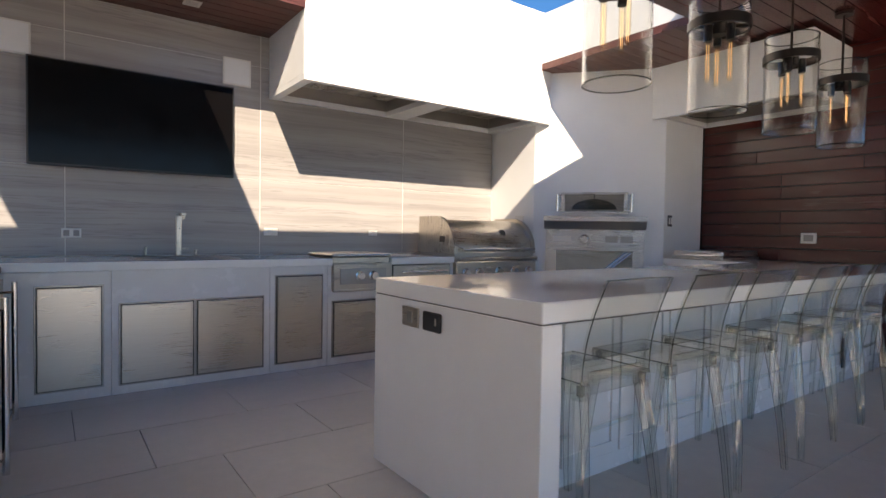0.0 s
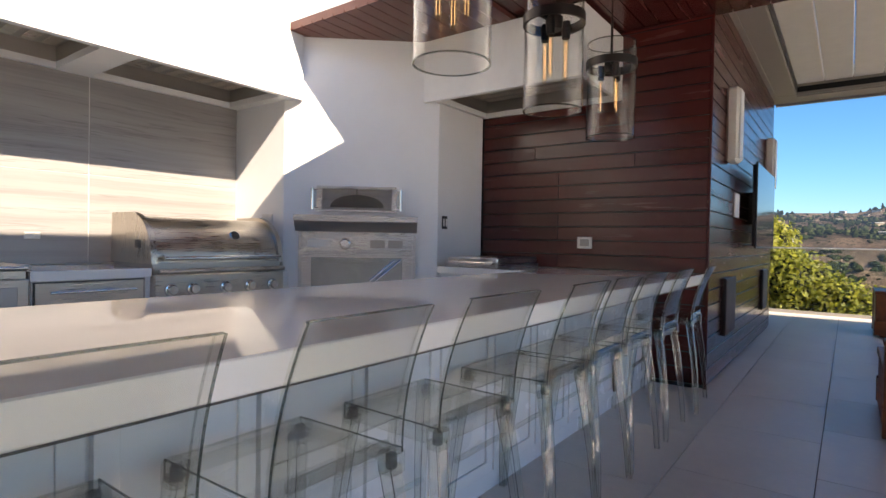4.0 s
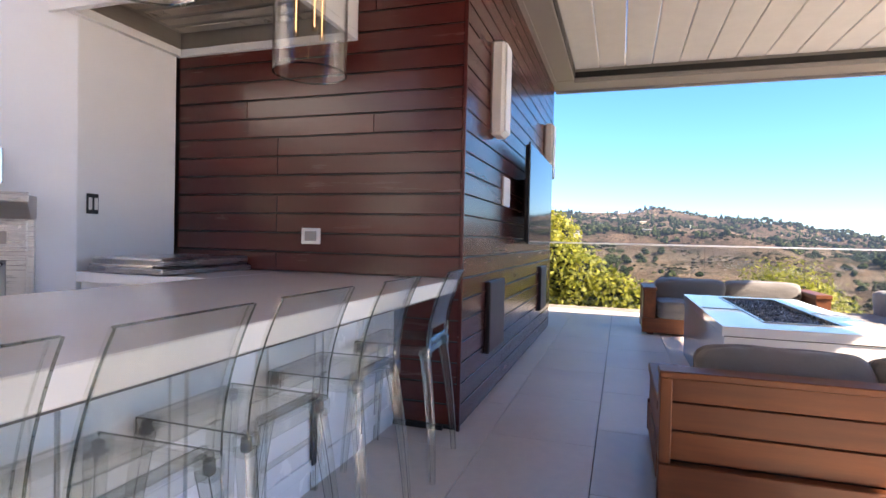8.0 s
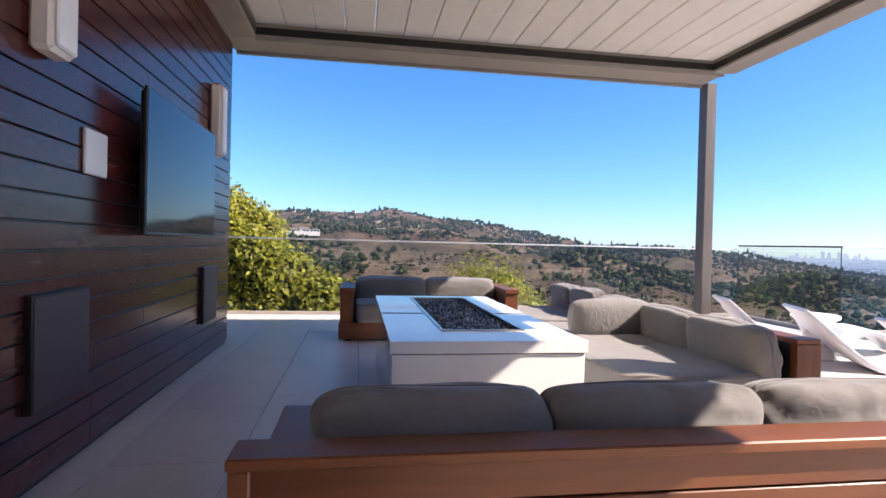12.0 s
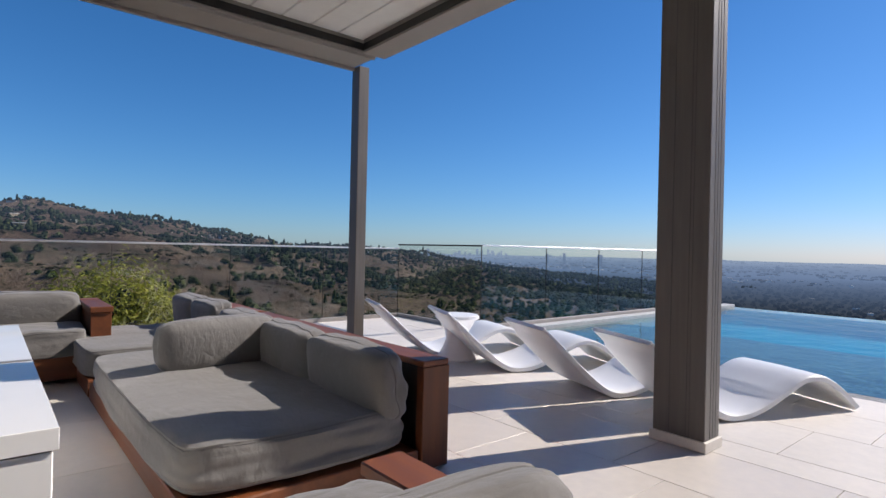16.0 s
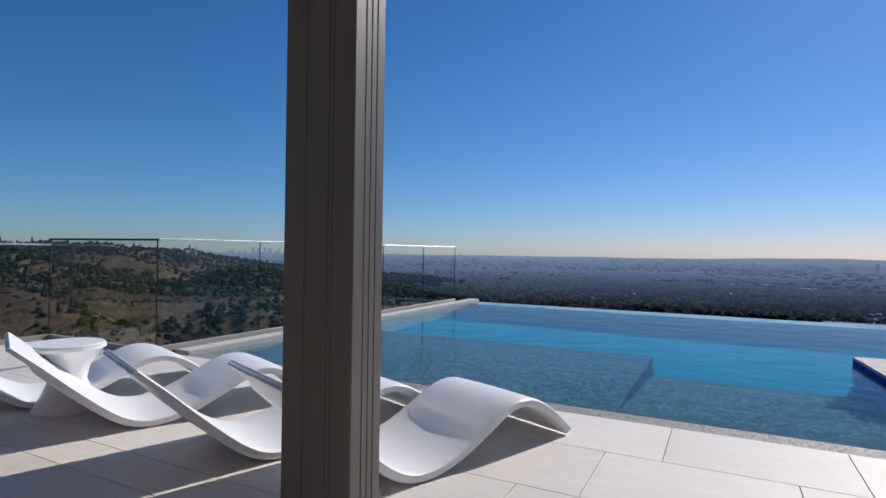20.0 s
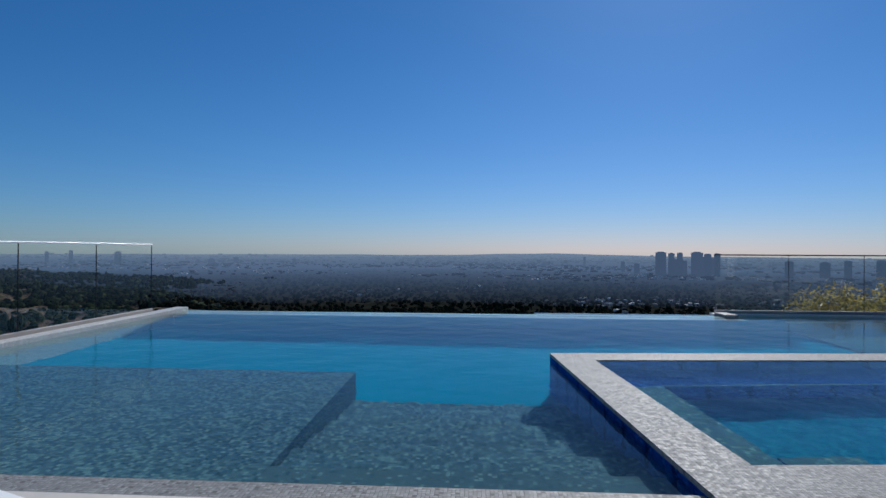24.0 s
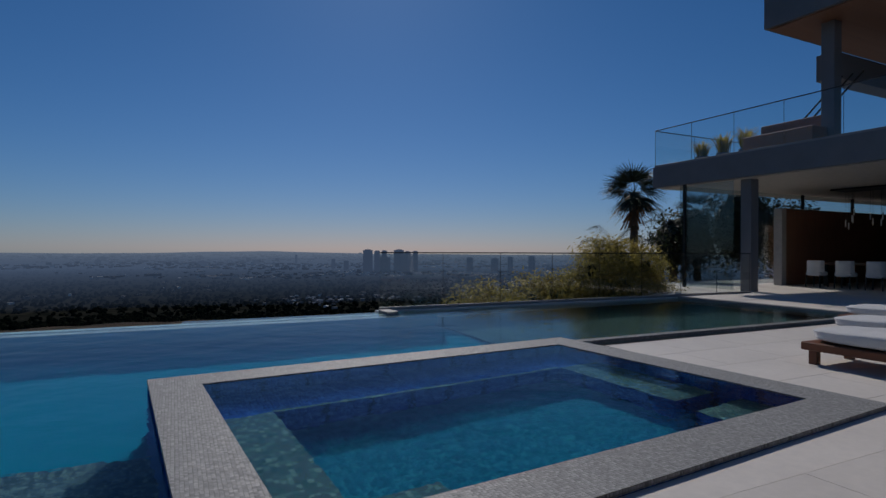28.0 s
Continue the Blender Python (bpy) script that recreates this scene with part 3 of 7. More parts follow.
def television(at, w, h, rz, label, gap=0.05, face=None):
    t = thing("television", at, label, "television", rz=rz)
    part("back_cover", box(0.02, -0.035, 0.02, w - 0.02, -0.005, h - 0.02, 0.01), M_BLACK, t)
    part("bezel", box(0, -0.052, 0, w, -0.034, h, 0.004), M_BLACK, t)
    part("screen", box(0.012, -0.054, 0.018, w - 0.012, -0.051, h - 0.012), face or M_SCREEN, t)
    part("wall_mount", box(w * 0.35, -0.006, h * 0.3, w * 0.65, gap, h * 0.7), M_BLACKM, t)
    return t


television((0.205, SW - 0.05, 1.61), 1.47, 0.80, 0, "large flat black television on the limestone wall", face=M_DULLSCREEN)

# ---------- base cabinets ----------
CF = 6.09  # front of the cabinets


def door_panel(parent, x0, z0, x1, z1, label="brushed steel access door"):
    fr = part("door_frame", box(x0, CF - 0.006, z0, x1, CF + 0.004, z1, 0.002), M_STEELD, parent)
    part("door_gap", box(x0 + 0.010, CF - 0.0085, z0 + 0.010, x1 - 0.010, CF - 0.004, z1 - 0.010), M_BLACK, fr)
    return part("door", box(x0 + 0.017, CF - 0.020, z0 + 0.017, x1 - 0.017, CF - 0.006, z1 - 0.017, 0.003), M_STEEL, parent, label)


units = ((-0.62, 0.68, [(0.255, 0.07, 0.638, 0.768)]), (0.68, 1.766, [(0.724, 0.06, 1.213, 0.635), (1.213, 0.06, 1.722, 0.635)]),
         (1.766, 2.26, [(1.808, 0.065, 2.218, 0.79)]), (2.26, 2.865, [(2.30, 0.065, 2.85, 0.555)]), (2.865, 3.57, []), (3.57, 4.786, [(3.62, 0.065, 4.12, 0.555), (4.13, 0.065, 4.64, 0.555)]))
for x0, x1, doors in units:
    c = thing("base_cabinet", (0, 0, 0), "white base cabinet with brushed steel doors" if doors else "white base cabinet with steel drawer fronts", "cabinet", "kitchen run cabinets")
    part("body", box(x0 + 0.001, CF, 0.0, x1 - 0.001, WALL_Y - 0.03, 0.856, 0.002), M_CAB, c)
    for d in doors:
        door_panel(c, *d)
    if not doors:
        for z0, z1 in ((0.61, 0.86), (0.34, 0.60), (0.07, 0.33)):
            dr = door_panel(c, x0 + 0.015, z0, x1 - 0.015, z1, "brushed steel drawer front")
            hz = (z0 + z1) / 2 + 0.05
            h = part("drawer_handle", rod((x0 + 0.10, CF - 0.065, hz), (x1 - 0.10, CF - 0.065, hz), 0.010, 12), M_CHROME, dr, smooth=True)
            for hx in (x0 + 0.14, x1 - 0.14):
                part("handle_post", rod((hx, CF - 0.065, hz), (hx, CF - 0.018, hz), 0.007, 8), M_CHROME, dr)
run_top = thing("worktop", (0, 0, 0), "white quartz worktop along the stone wall", "worktop")
part("slab", box(-0.62, 6.055, 0.858, 2.29, WALL_Y - 0.022, 0.92, 0.004), M_QUARTZ, run_top)
part("slab", box(2.29, 6.60, 0.858, 2.87, WALL_Y - 0.022, 0.92, 0.003), M_QUARTZ, run_top)
part("slab", box(2.87, 6.055, 0.858, 3.585, WALL_Y - 0.022, 0.92, 0.004), M_QUARTZ, run_top)
part("slab", box(3.585, 6.72, 0.858, 4.786, WALL_Y - 0.022, 0.92, 0.003), M_QUARTZ, run_top)

# sink and tap
sink = thing("sink", (1.22, 6.42, 0.92), "undermounted steel sink with a thin rim", "sink")
part("rim", box(-0.36, -0.20, 0.0015, 0.36, 0.20, 0.006, 0.002), M_STEEL, sink)
part("cover", box(-0.34, -0.18, 0.006, 0.34, 0.18, 0.010, 0.002), M_STEELD, sink)
tap = thing("tap", (1.20, 6.66, 0.92), "square brushed steel kitchen tap", "tap")
part("base", box(-0.032, -0.032, 0.001, 0.032, 0.032, 0.012, 0.003), M_STEELV, tap)
part("column", box(-0.02, -0.02, 0.012, 0.02, 0.02, 0.345, 0.003), M_STEELV, tap)
part("spout", box(-0.018, -0.22, 0.335, 0.018, 0.02, 0.357, 0.003), M_STEEL, tap)
part("nozzle", cyl(0.012, 0.31, 0.336, 12, m=Matrix.Translation((0, -0.20, 0))), M_STEELV, tap)
part("lever", box(0.02, -0.008, 0.06, 0.075, 0.008, 0.075, 0.003), M_STEELV, tap)
for x, h in ((0.96, 0.07), (1.33, 0.05)):
    d = thing("soap_dispenser", (x, 6.66, 0.92), "small brushed steel dispenser by the tap", "dispenser", "sink fittings")
    part("neck", lathe([(0.0, 0.0), (0.022, 0.0), (0.022, 0.008), (0.011, 0.012), (0.011, h), (0, h)], 16), M_STEELV, d, smooth=True)
    part("spout", box(-0.008, -0.06, h, 0.008, 0.012, h + 0.012, 0.003), M_STEELV, d)


def knob(parent, x, y, z, r=0.028, d=0.045):
    k = part("knob", lathe([(0, 0), (r * 1.25, 0), (r * 1.25, 0.006), (r * 0.85, 0.010), (r, d * 0.6), (r * 0.9, d), (0, d)], 20, m=Matrix.Translation((x, y, z)) @ pose(0, 0, 0, 90)), M_CHROME, parent, smooth=True)
    part("bezel", lathe([(0, 0), (r * 1.5, 0), (r * 1.5, 0.004), (0, 0.004)], 20, m=Matrix.Translation((x, y + 0.001, z)) @ pose(0, 0, 0, 90)), M_STEELD, k)


# side burner
burner = thing("side_burner", (2.295, CF, 0.64), "steel double side burner with a flat lid", "burner")
part("front", box(0.0, -0.045, 0.0, 0.57, 0.02, 0.235, 0.006), M_STEEL, burner)
part("front_inset", box(0.06, -0.05, 0.055, 0.51, -0.04, 0.19, 0.003), M_STEELD, burner)
knob(burner, 0.245, -0.05, 0.125, 0.034)
knob(burner, 0.375, -0.05, 0.125, 0.034)
part("drip_lip", box(-0.004, -0.052, -0.008, 0.574, -0.03, 0.012, 0.003), M_STEELV, burner)
part("pan", box(0.004, 0.0, 0.235, 0.566, 0.48, 0.285, 0.004), M_STEEL, burner)
part("lid", box(-0.012, -0.03, 0.287, 0.582, 0.50, 0.318, 0.010), M_STEEL, burner, "flat brushed steel lid")
part("lid_handle", rod((0.03, -0.052, 0.305), (0.54, -0.052, 0.305), 0.009, 10), M_CHROME, burner, smooth=True)

# grill
grill = thing("grill", (3.59, CF, 0.56), "built-in steel gas grill with a curved lid", "grill")
GW = 1.10
part("control_panel", box(0, -0.06, 0.02, GW, 0.02, 0.31, 0.01), M_STEEL, grill)
for i in range(5):
    knob(grill, 0.12 + i * 0.215 + (0.05 if i == 1 else 0) * -1, -0.06, 0.20, 0.034)
part("rail", rod((0.02, -0.085, 0.335), (GW - 0.02, -0.085, 0.335), 0.018, 12), M_STEEL, grill, smooth=True)
part("firebox", box(0.005, -0.02, 0.31, GW - 0.005, 0.60, 0.40, 0.006), M_STEELD, grill)
prof = [(0.0, 0.385)] + [(0.30 - 0.30 * math.cos(a), 0.40 + 0.335 * math.sin(a)) for a in [radians(d) for d in range(6, 97, 9)]] + [(0.60, 0.735), (0.62, 0.40)]
lid = part("lid", moved(prism([(u, z) for u, z in prof], 0.035, GW - 0.035), Matrix(((0, 0, 1, 0), (1, 0, 0, 0), (0, 1, 0, 0), (0, 0, 0, 1)))), M_STEEL, grill, "curved brushed steel lid", smooth=True)
for s0, s1 in ((-0.008, 0.034), (GW - 0.034, GW + 0.008)):
    pr2 = [(-0.035, 0.385)] + [(0.30 - 0.335 * math.cos(a), 0.40 + 0.365 * math.sin(a)) for a in [radians(d) for d in range(6, 91, 9)]] + [(0.60, 0.765), (0.62, 0.39)]
    part("lid_side", moved(prism(pr2, s0, s1), Matrix(((0, 0, 1, 0), (1, 0, 0, 0), (0, 1, 0, 0), (0, 0, 0, 1)))), M_STEELV, grill)
part("side_plate", box(-0.0095, 0.13, 0.50, -0.0075, 0.22, 0.56, 0.0005), M_BLACK, grill)
part("lid_handle", rod((0.06, -0.085, 0.43), (GW - 0.06, -0.085, 0.43), 0.017, 14), M_CHROME, grill, smooth=True)
for x in (0.09, GW - 0.09):
    part("handle_post", rod((x, -0.085, 0.43), (x, 0.03, 0.45), 0.012, 8), M_CHROME, grill)
gm = Matrix.Translation((0.70, 0.062, 0.60)) @ pose(0, 0, 0, 58)
part("thermometer", lathe([(0, 0), (0.045, 0), (0.045, 0.012), (0.038, 0.014), (0, 0.014)], 24, m=gm), M_CHROME, grill)
part("thermometer_face", lathe([(0, 0.0145), (0.036, 0.0145), (0.036, 0.0155), (0, 0.0155)], 24, m=gm), M_BLACK, grill)

# ---------- hoods ----------
def hood_bottom(parent, cells, x0, y0, x1, y1, z, mat=M_WHITE):
    """The frame round the steel troughs in a hood's underside."""
    xs_ = sorted({x0, x1, *[c[0] for c in cells], *[c[2] for c in cells]})
    ya, yb = cells[0][1], cells[0][3]
    part("underside_rail", box(x0, y0, z, x1, ya, z + 0.05), mat, parent)
    part("underside_rail", box(x0, yb, z, x1, y1, z + 0.05), mat, parent)
    edges = [x0] + [v for c in cells for v in (c[0], c[2])] + [x1]
    for a, b in zip(edges[::2], edges[1::2]):
        if b - a > 0.005:
            part("underside_bar", box(a, ya, z, b, yb, z + 0.05), mat, parent)
    for a, ya_, b, yb_ in cells:
        tr = part("trough", box(a, ya_, z + 0.16, b, yb_, z + 0.17), M_STEELD, parent, "dark brushed steel trough")
        part("trough_side", box(a - 0.004, ya_, z + 0.052, a, yb_, z + 0.16), M_STEELD, tr)
        part("trough_side", box(b, ya_, z + 0.052, b + 0.004, yb_, z + 0.16), M_STEELD, tr)
        part("trough_side", box(a, ya_ - 0.004, z + 0.052, b, ya_, z + 0.16), M_STEELD, tr)
        part("trough_side", box(a, yb_, z + 0.052, b, yb_ + 0.004, z + 0.16), M_STEELD, tr)
        nb = max(3, int((b - a) / 0.12))
        for i in range(nb):
            xa = a + (b - a) * (i + 0.15) / nb
            part("baffle", box(xa, ya_ + 0.05, z + 0.150, xa + 0.085, yb_ - 0.05, z + 0.158, 0.003), M_STEEL, tr)
        for lx in (a + 0.2 * (b - a), a + 0.8 * (b - a)):
            part("spotlight", lathe([(0, 0), (0.035, 0), (0.035, 0.012), (0, 0.012)], 16, m=Matrix.Translation((lx, ya_ + 0.03, z + 0.118))), M_CHROME, tr)


hood = thing("range_hood", (0, 0, 0), "long white rendered hood above the grill", "hood")
part("shell", box(2.02, 6.04, 2.432, 4.88, 6.06, 3.58, 0.003), M_WHITE, hood)
part("shell", box(2.02, 6.06, 2.432, 2.05, WALL_Y - 0.021, 3.58), M_WHITE, hood)
part("shell", box(2.05, 6.06, 2.60, 4.786, WALL_Y - 0.021, 3.575), M_WHITE, hood)
hood_bottom(hood, [(2.10, 6.10, 3.26, WALL_Y - 0.06), (3.50, 6.10, 4.68, WALL_Y - 0.06)], 2.02, 6.04, 4.786, WALL_Y - 0.021, 2.38)
part("underside_return", prism([(4.787, 6.04), (4.88, 6.04), (4.88, 6.07), (4.787, 6.175)], 2.38, 2.43), M_WHITE, hood)
part("shell_return", prism([(4.787, 6.061), (4.88, 6.061), (4.88, 6.07), (4.787, 6.175)], 2.432, 3.57), M_WHITE, hood)
hood2 = thing("range_hood", (0, 0, 0), "short white rendered hood in the corner", "hood")
part("shell", box(5.595, 3.72, 2.402, 5.62, 5.24, 2.948, 0.003), M_WHITE, hood2)
part("shell", box(5.62, 3.72, 2.452, 6.458, 3.74, 2.948, 0.003), M_WHITE, hood2)
part("shell", box(5.62, 3.74, 2.66, 6.458, 5.128, 2.945), M_WHITE, hood2)
hood_bottom(hood2, [(5.635, 3.755, 6.43, 5.09)], 5.621, 3.72, 6.458, 5.128, 2.40)

# ---------- oven wall, on the diagonal face ----------
DIAG = -48.95
oven = thing("wall_oven", (4.79, 6.18, 0), "built-in steel oven under a hooded shelf", "oven", rz=DIAG)
part("surround", box(0.14, -0.035, 0.30, 1.19, -0.001, 1.25, 0.003), M_STEELN, oven)
part("control_panel", box(0.17, -0.055, 1.03, 1.16, -0.034, 1.205, 0.004), M_STEELN, oven)
part("label_plate", box(0.22, -0.058, 1.08, 0.42, -0.054, 1.14, 0.001), M_LOUVER, oven)
knob(oven, 0.56, -0.055, 1.11, 0.036, 0.05)
for x in (0.78, 0.94):
    part("display", box(x, -0.058, 1.075, x + 0.13, -0.054, 1.145, 0.001), M_STEELD, oven)
for x in (0.20, 1.13):
    for z in (1.06, 1.17):
        part("screw", lathe([(0, 0), (0.007, 0), (0.006, 0.003), (0, 0.003)], 8, m=Matrix.Translation((x, -0.055, z)) @ pose(0, 0, 0, 90)), M_CHROME, oven)
shelf_prof = [(-0.004, 1.345), (-0.17, 1.345), (-0.175, 1.30), (-0.11, 1.215), (-0.004, 1.215)]
part("shelf_hood", moved(prism(shelf_prof, 0.125, 1.195, bevel=0.003), Matrix(((0, 0, 1, 0), (1, 0, 0, 0), (0, 1, 0, 0), (0, 0, 0, 1)))), M_STEELD, oven, "dark steel hooded shelf")
part("shelf_lip", box(0.12, -0.182, 1.305, 1.20, -0.168, 1.358, 0.003), M_STEELN, oven)
part("oven_door", box(0.17, -0.06, 0.34, 1.16, -0.034, 1.015, 0.004), M_STEELN, oven)
part("oven_window", box(0.26, -0.066, 0.42, 1.07, -0.058, 0.985, 0.003), M_OVENGLASS, oven, "mirrored oven window")
for x in (0.78, 0.83):
    part("door_arm", rod((x, -0.075, 0.78), (x + 0.22, -0.075, 0.965), 0.010, 8), M_CHROME, oven, smooth=True)
pizza = thing("pizza_oven", (4.79, 6.18, 0), "small steel pizza oven with a glazed door", "oven", rz=DIAG)
part("frame", box(0.30, -0.06, 1.392, 1.01, -0.001, 1.412, 0.002), M_STEELN, pizza)
part("frame", box(0.30, -0.06, 1.600, 1.01, -0.001, 1.622, 0.002), M_STEELN, pizza)
part("frame", box(0.30, -0.06, 1.412, 0.345, -0.001, 1.600, 0.002), M_STEELN, pizza)
part("frame", box(0.965, -0.06, 1.412, 1.01, -0.001, 1.600, 0.002), M_STEELN, pizza)
part("chamber", box(0.345, -0.02, 1.412, 0.965, -0.0015, 1.600), M_LIME, pizza, "pale stone oven chamber")
arch = [(0.655 + 0.24 * math.cos(radians(a)), 1.435 + 0.115 * math.sin(radians(a))) for a in range(0, 181, 12)]
part("mouth", moved(prism(arch, 0.020, 0.026), Matrix(((1, 0, 0, 0), (0, 0, -1, 0), (0, 1, 0, 0), (0, 0, 0, 1)))), M_BLACK, pizza, "black arched oven mouth")
part("door_glass", box(0.345, -0.058, 1.412, 0.965, -0.052, 1.600), M_LAMPGLASS, pizza)
part("door_split", box(0.651, -0.064, 1.412, 0.659, -0.058, 1.600), M_BLACKM, pizza)
for x in (0.265, 1.045):
    h = part("handle", rod((x, -0.075, 1.41), (x, -0.075, 1.60), 0.013, 12), M_CHROME, pizza, smooth=True)
    for z in (1.425, 1.585):
        part("handle_arm", rod((x, -0.075, z), (0.31 if x < 0.6 else 1.0, -0.055, z), 0.007, 8), M_CHROME, h)

# ---------- corner counter with a lidded burner ----------
corner = thing("base_cabinet", (0, 0, 0), "white corner cabinet under the short hood", "cabinet", "kitchen run cabinets")
part("body", box(5.72, 4.42, 0.0, 6.456, 5.12, 0.856, 0.002), M_CAB, corner)
solid("worktop", box(5.69, 4.195, 0.858, 6.458, 5.126, 0.918, 0.003), M_QUARTZ, "white quartz corner worktop", "worktop")
cg = thing("griddle", (5.70, 4.50, 0.92), "steel griddle with a thick flat lid", "griddle")
part("pan", box(-0.02, -0.02, 0.002, 0.74, 0.52, 0.035, 0.006), M_STEELN, cg)
part("lid", box(-0.01, -0.01, 0.040, 0.73, 0.51, 0.092, 0.012), M_STEELN, cg, "thick brushed steel lid")
part("lid_rail", rod((-0.035, 0.02, 0.045), (-0.035, 0.48, 0.045), 0.010, 10), M_CHROME, cg, smooth=True)

# ---------- west return with fridges ----------
ret = thing("base_cabinet", (0, 0, 0), "low cabinet run with a dark worktop", "cabinet", "kitchen run cabinets")
part("body", box(-0.62, 4.30, 0.0, 0.06, 6.05, 0.856), M_CAB, ret)
part("worktop", box(-0.64, 4.20, 0.86, 0.10, 6.052, 0.90, 0.004), M_BLACKM, ret, "dark worktop edge")
for y0 in (4.32, 5.18):
    fr = thing("fridge", (0.06, y0, 0.03), "under-counter fridge with a steel-framed glass door", "fridge", "fridges")
    part("door_frame", box(0.0, 0.0, 0.02, 0.05, 0.05, 0.80, 0.003), M_STEELV, fr)
    part("door_frame", box(0.0, 0.79, 0.02, 0.05, 0.84, 0.80, 0.003), M_STEELV, fr)
    part("door_frame", box(0.0, 0.05, 0.74, 0.05, 0.79, 0.80, 0.003), M_STEEL, fr)
    part("door_frame", box(0.0, 0.05, 0.02, 0.05, 0.79, 0.08, 0.003), M_STEEL, fr)
    part("door_glass", box(0.01, 0.05, 0.08, 0.035, 0.79, 0.74), M_SCREEN, fr)
    h = part("handle", rod((0.115, 0.55, 0.0), (0.115, 0.55, 0.80), 0.015, 14), M_CHROME, fr, smooth=True)
    for z in (0.06, 0.74):
        part("handle_post", rod((0.045, 0.55, z), (0.115, 0.55, z), 0.009, 8), M_CHROME, h)

# ---------- island ----------
IX, IY = 1.67, 3.03
island = thing("kitchen_island", (IX, IY, 0), "long white quartz bar island with panelled sides", "island")
part("worktop", box(0, 0, 0.845, 4.79, 1.15, 0.92, 0.004), M_QUARTZ, island)
# dark strip painted in for the shade under the worktop
part("shadow_gap", box(0.006, 0.006, 0.839, 4.78, 1.144, 0.846), M_GROUT, island)
part("end_panel", box(0.0, 0.0, 0.0, 0.10, 1.15, 0.840, 0.003), M_QUARTZ, island)
part("body", box(0.10, 0.40, 0.0, 4.78, 1.12, 0.839), M_CAB, island)
for i in range(11):
    x = 0.115 + i * 0.42
    d = part("door", box(x, 0.385, 0.09, x + 0.405, 0.401, 0.80, 0.002), M_CAB, island)
    for a, b, c, e in ((0, 0, 0.405, 0.055), (0, 0.655, 0.405, 0.71), (0, 0.055, 0.055, 0.655), (0.35, 0.055, 0.405, 0.655)):
        part("door_rail", box(x + a, 0.374, 0.09 + b, x + c, 0.386, 0.09 + e, 0.002), M_CAB, d)
part("plinth", box(0.10, 0.39, 0.0, 4.78, 0.401, 0.085), M_CAB, island)
part("slot", box(3.80, 0.365, 0.12, 3.835, 0.375, 0.36, 0.002), M_BLACK, island, "narrow black outlet strip")
isw = thing("island_outlet", (IX, 3.842, 0.767), "brushed steel outlet plate on the island end", "outlet", rz=-90)
part("plate", box(-0.068, -0.008, -0.045, 0.068, -0.001, 0.045, 0.003), M_STEEL, isw)
part("cover", box(-0.022, -0.012, -0.026, 0.022, -0.007, 0.026, 0.002), M_STEELD, isw)
isb = thing("island_switch", (IX, 3.665, 0.767), "black control box on the island end", "switch", rz=-90)
part("plate", box(-0.066, -0.016, -0.042, 0.066, -0.001, 0.042, 0.006), M_BLACK, isb)
part("button", box(0.03, -0.019, -0.012, 0.042, -0.015, 0.020, 0.002), M_STEEL, isb)

# ---------- pendant lamps ----------
M_FILAMENT = Nodes("glowing_filament").set(Base_Color=(0.9, 0.55, 0.25), Emission_Color=(1.0, 0.68, 0.42), Emission_Strength=0.9)
M_BULB = glass("amber_bulb_glass", (1.0, 0.92, 0.80), 0.0, 1.3, clear=1.0)
M_BRONZE = plain("dark_bronze", (0.045, 0.038, 0.034), 0.35, metal=0.8, bump=0.02)


def pendant():
    t = thing("pendant_lamp", (0, 0, 0), "cylinder glass pendant lamp with glowing filament bulbs", "pendant lamp", "pendant lamps over the bar")
    part("glass_shade", lathe([(0.168, -0.66), (0.168, 0.0), (0.163, 0.0), (0.163, -0.66), (0.168, -0.66)], 40), M_LAMPGLASS, t, smooth=True)
    for z in (-0.66, 0.0):
        # dark tinted rings draw the refraction line of each glass rim
        part("glass_rim", lathe([(0.1615, z - 0.003), (0.1695, z - 0.003), (0.1695, z + 0.003), (0.1615, z + 0.003), (0.1615, z - 0.003)], 40), M_ACRDARK, t, smooth=True)
    part("band", lathe([(0.1625, -0.175), (0.176, -0.175), (0.176, -0.12), (0.1625, -0.12), (0.1625, -0.175)], 40), M_BRONZE, t, smooth=True)
    part("cross_bar", box(-0.165, -0.012, -0.158, 0.165, 0.012, -0.138, 0.002), M_BRONZE, t)
    part("hub", lathe([(0, -0.20), (0.045, -0.20), (0.05, -0.13), (0.02, -0.10), (0, -0.10)], 20), M_BRONZE, t, smooth=True)
    part("stem", cyl(0.009, -0.11, 0.41, 10), M_BRONZE, t)
    part("canopy", lathe([(0, 0.385), (0.065, 0.385), (0.065, 0.41), (0, 0.41)], 24), M_BRONZE, t)
    for a in (20, 140, 260):
        x, y = 0.07 * math.cos(radians(a)), 0.07 * math.sin(radians(a))
        m = Matrix.Translation((x, y, 0))
        s = part("socket", cyl(0.024, -0.245, -0.15, 14, m=m), M_BLACKM, t, smooth=True)
        part("bulb", lathe([(0.0, -0.49), (0.012, -0.485), (0.016, -0.46), (0.016, -0.26), (0.012, -0.245)], 14, m=m), M_BULB, s, smooth=True)
        for k in (-0.0065, 0.0065):
            part("filament", rod((x + k, y, -0.465), (x + k, y, -0.265), 0.0012, 6), M_FILAMENT, s)
    return t


lamp = pendant()
lamp.matrix_world = pose(2.64, 3.49, 2.565)
for x in (3.61, 4.60, 5.54):
    copy_thing(lamp, pose(x, 3.49, 2.565, 0, 0, 37 * x))

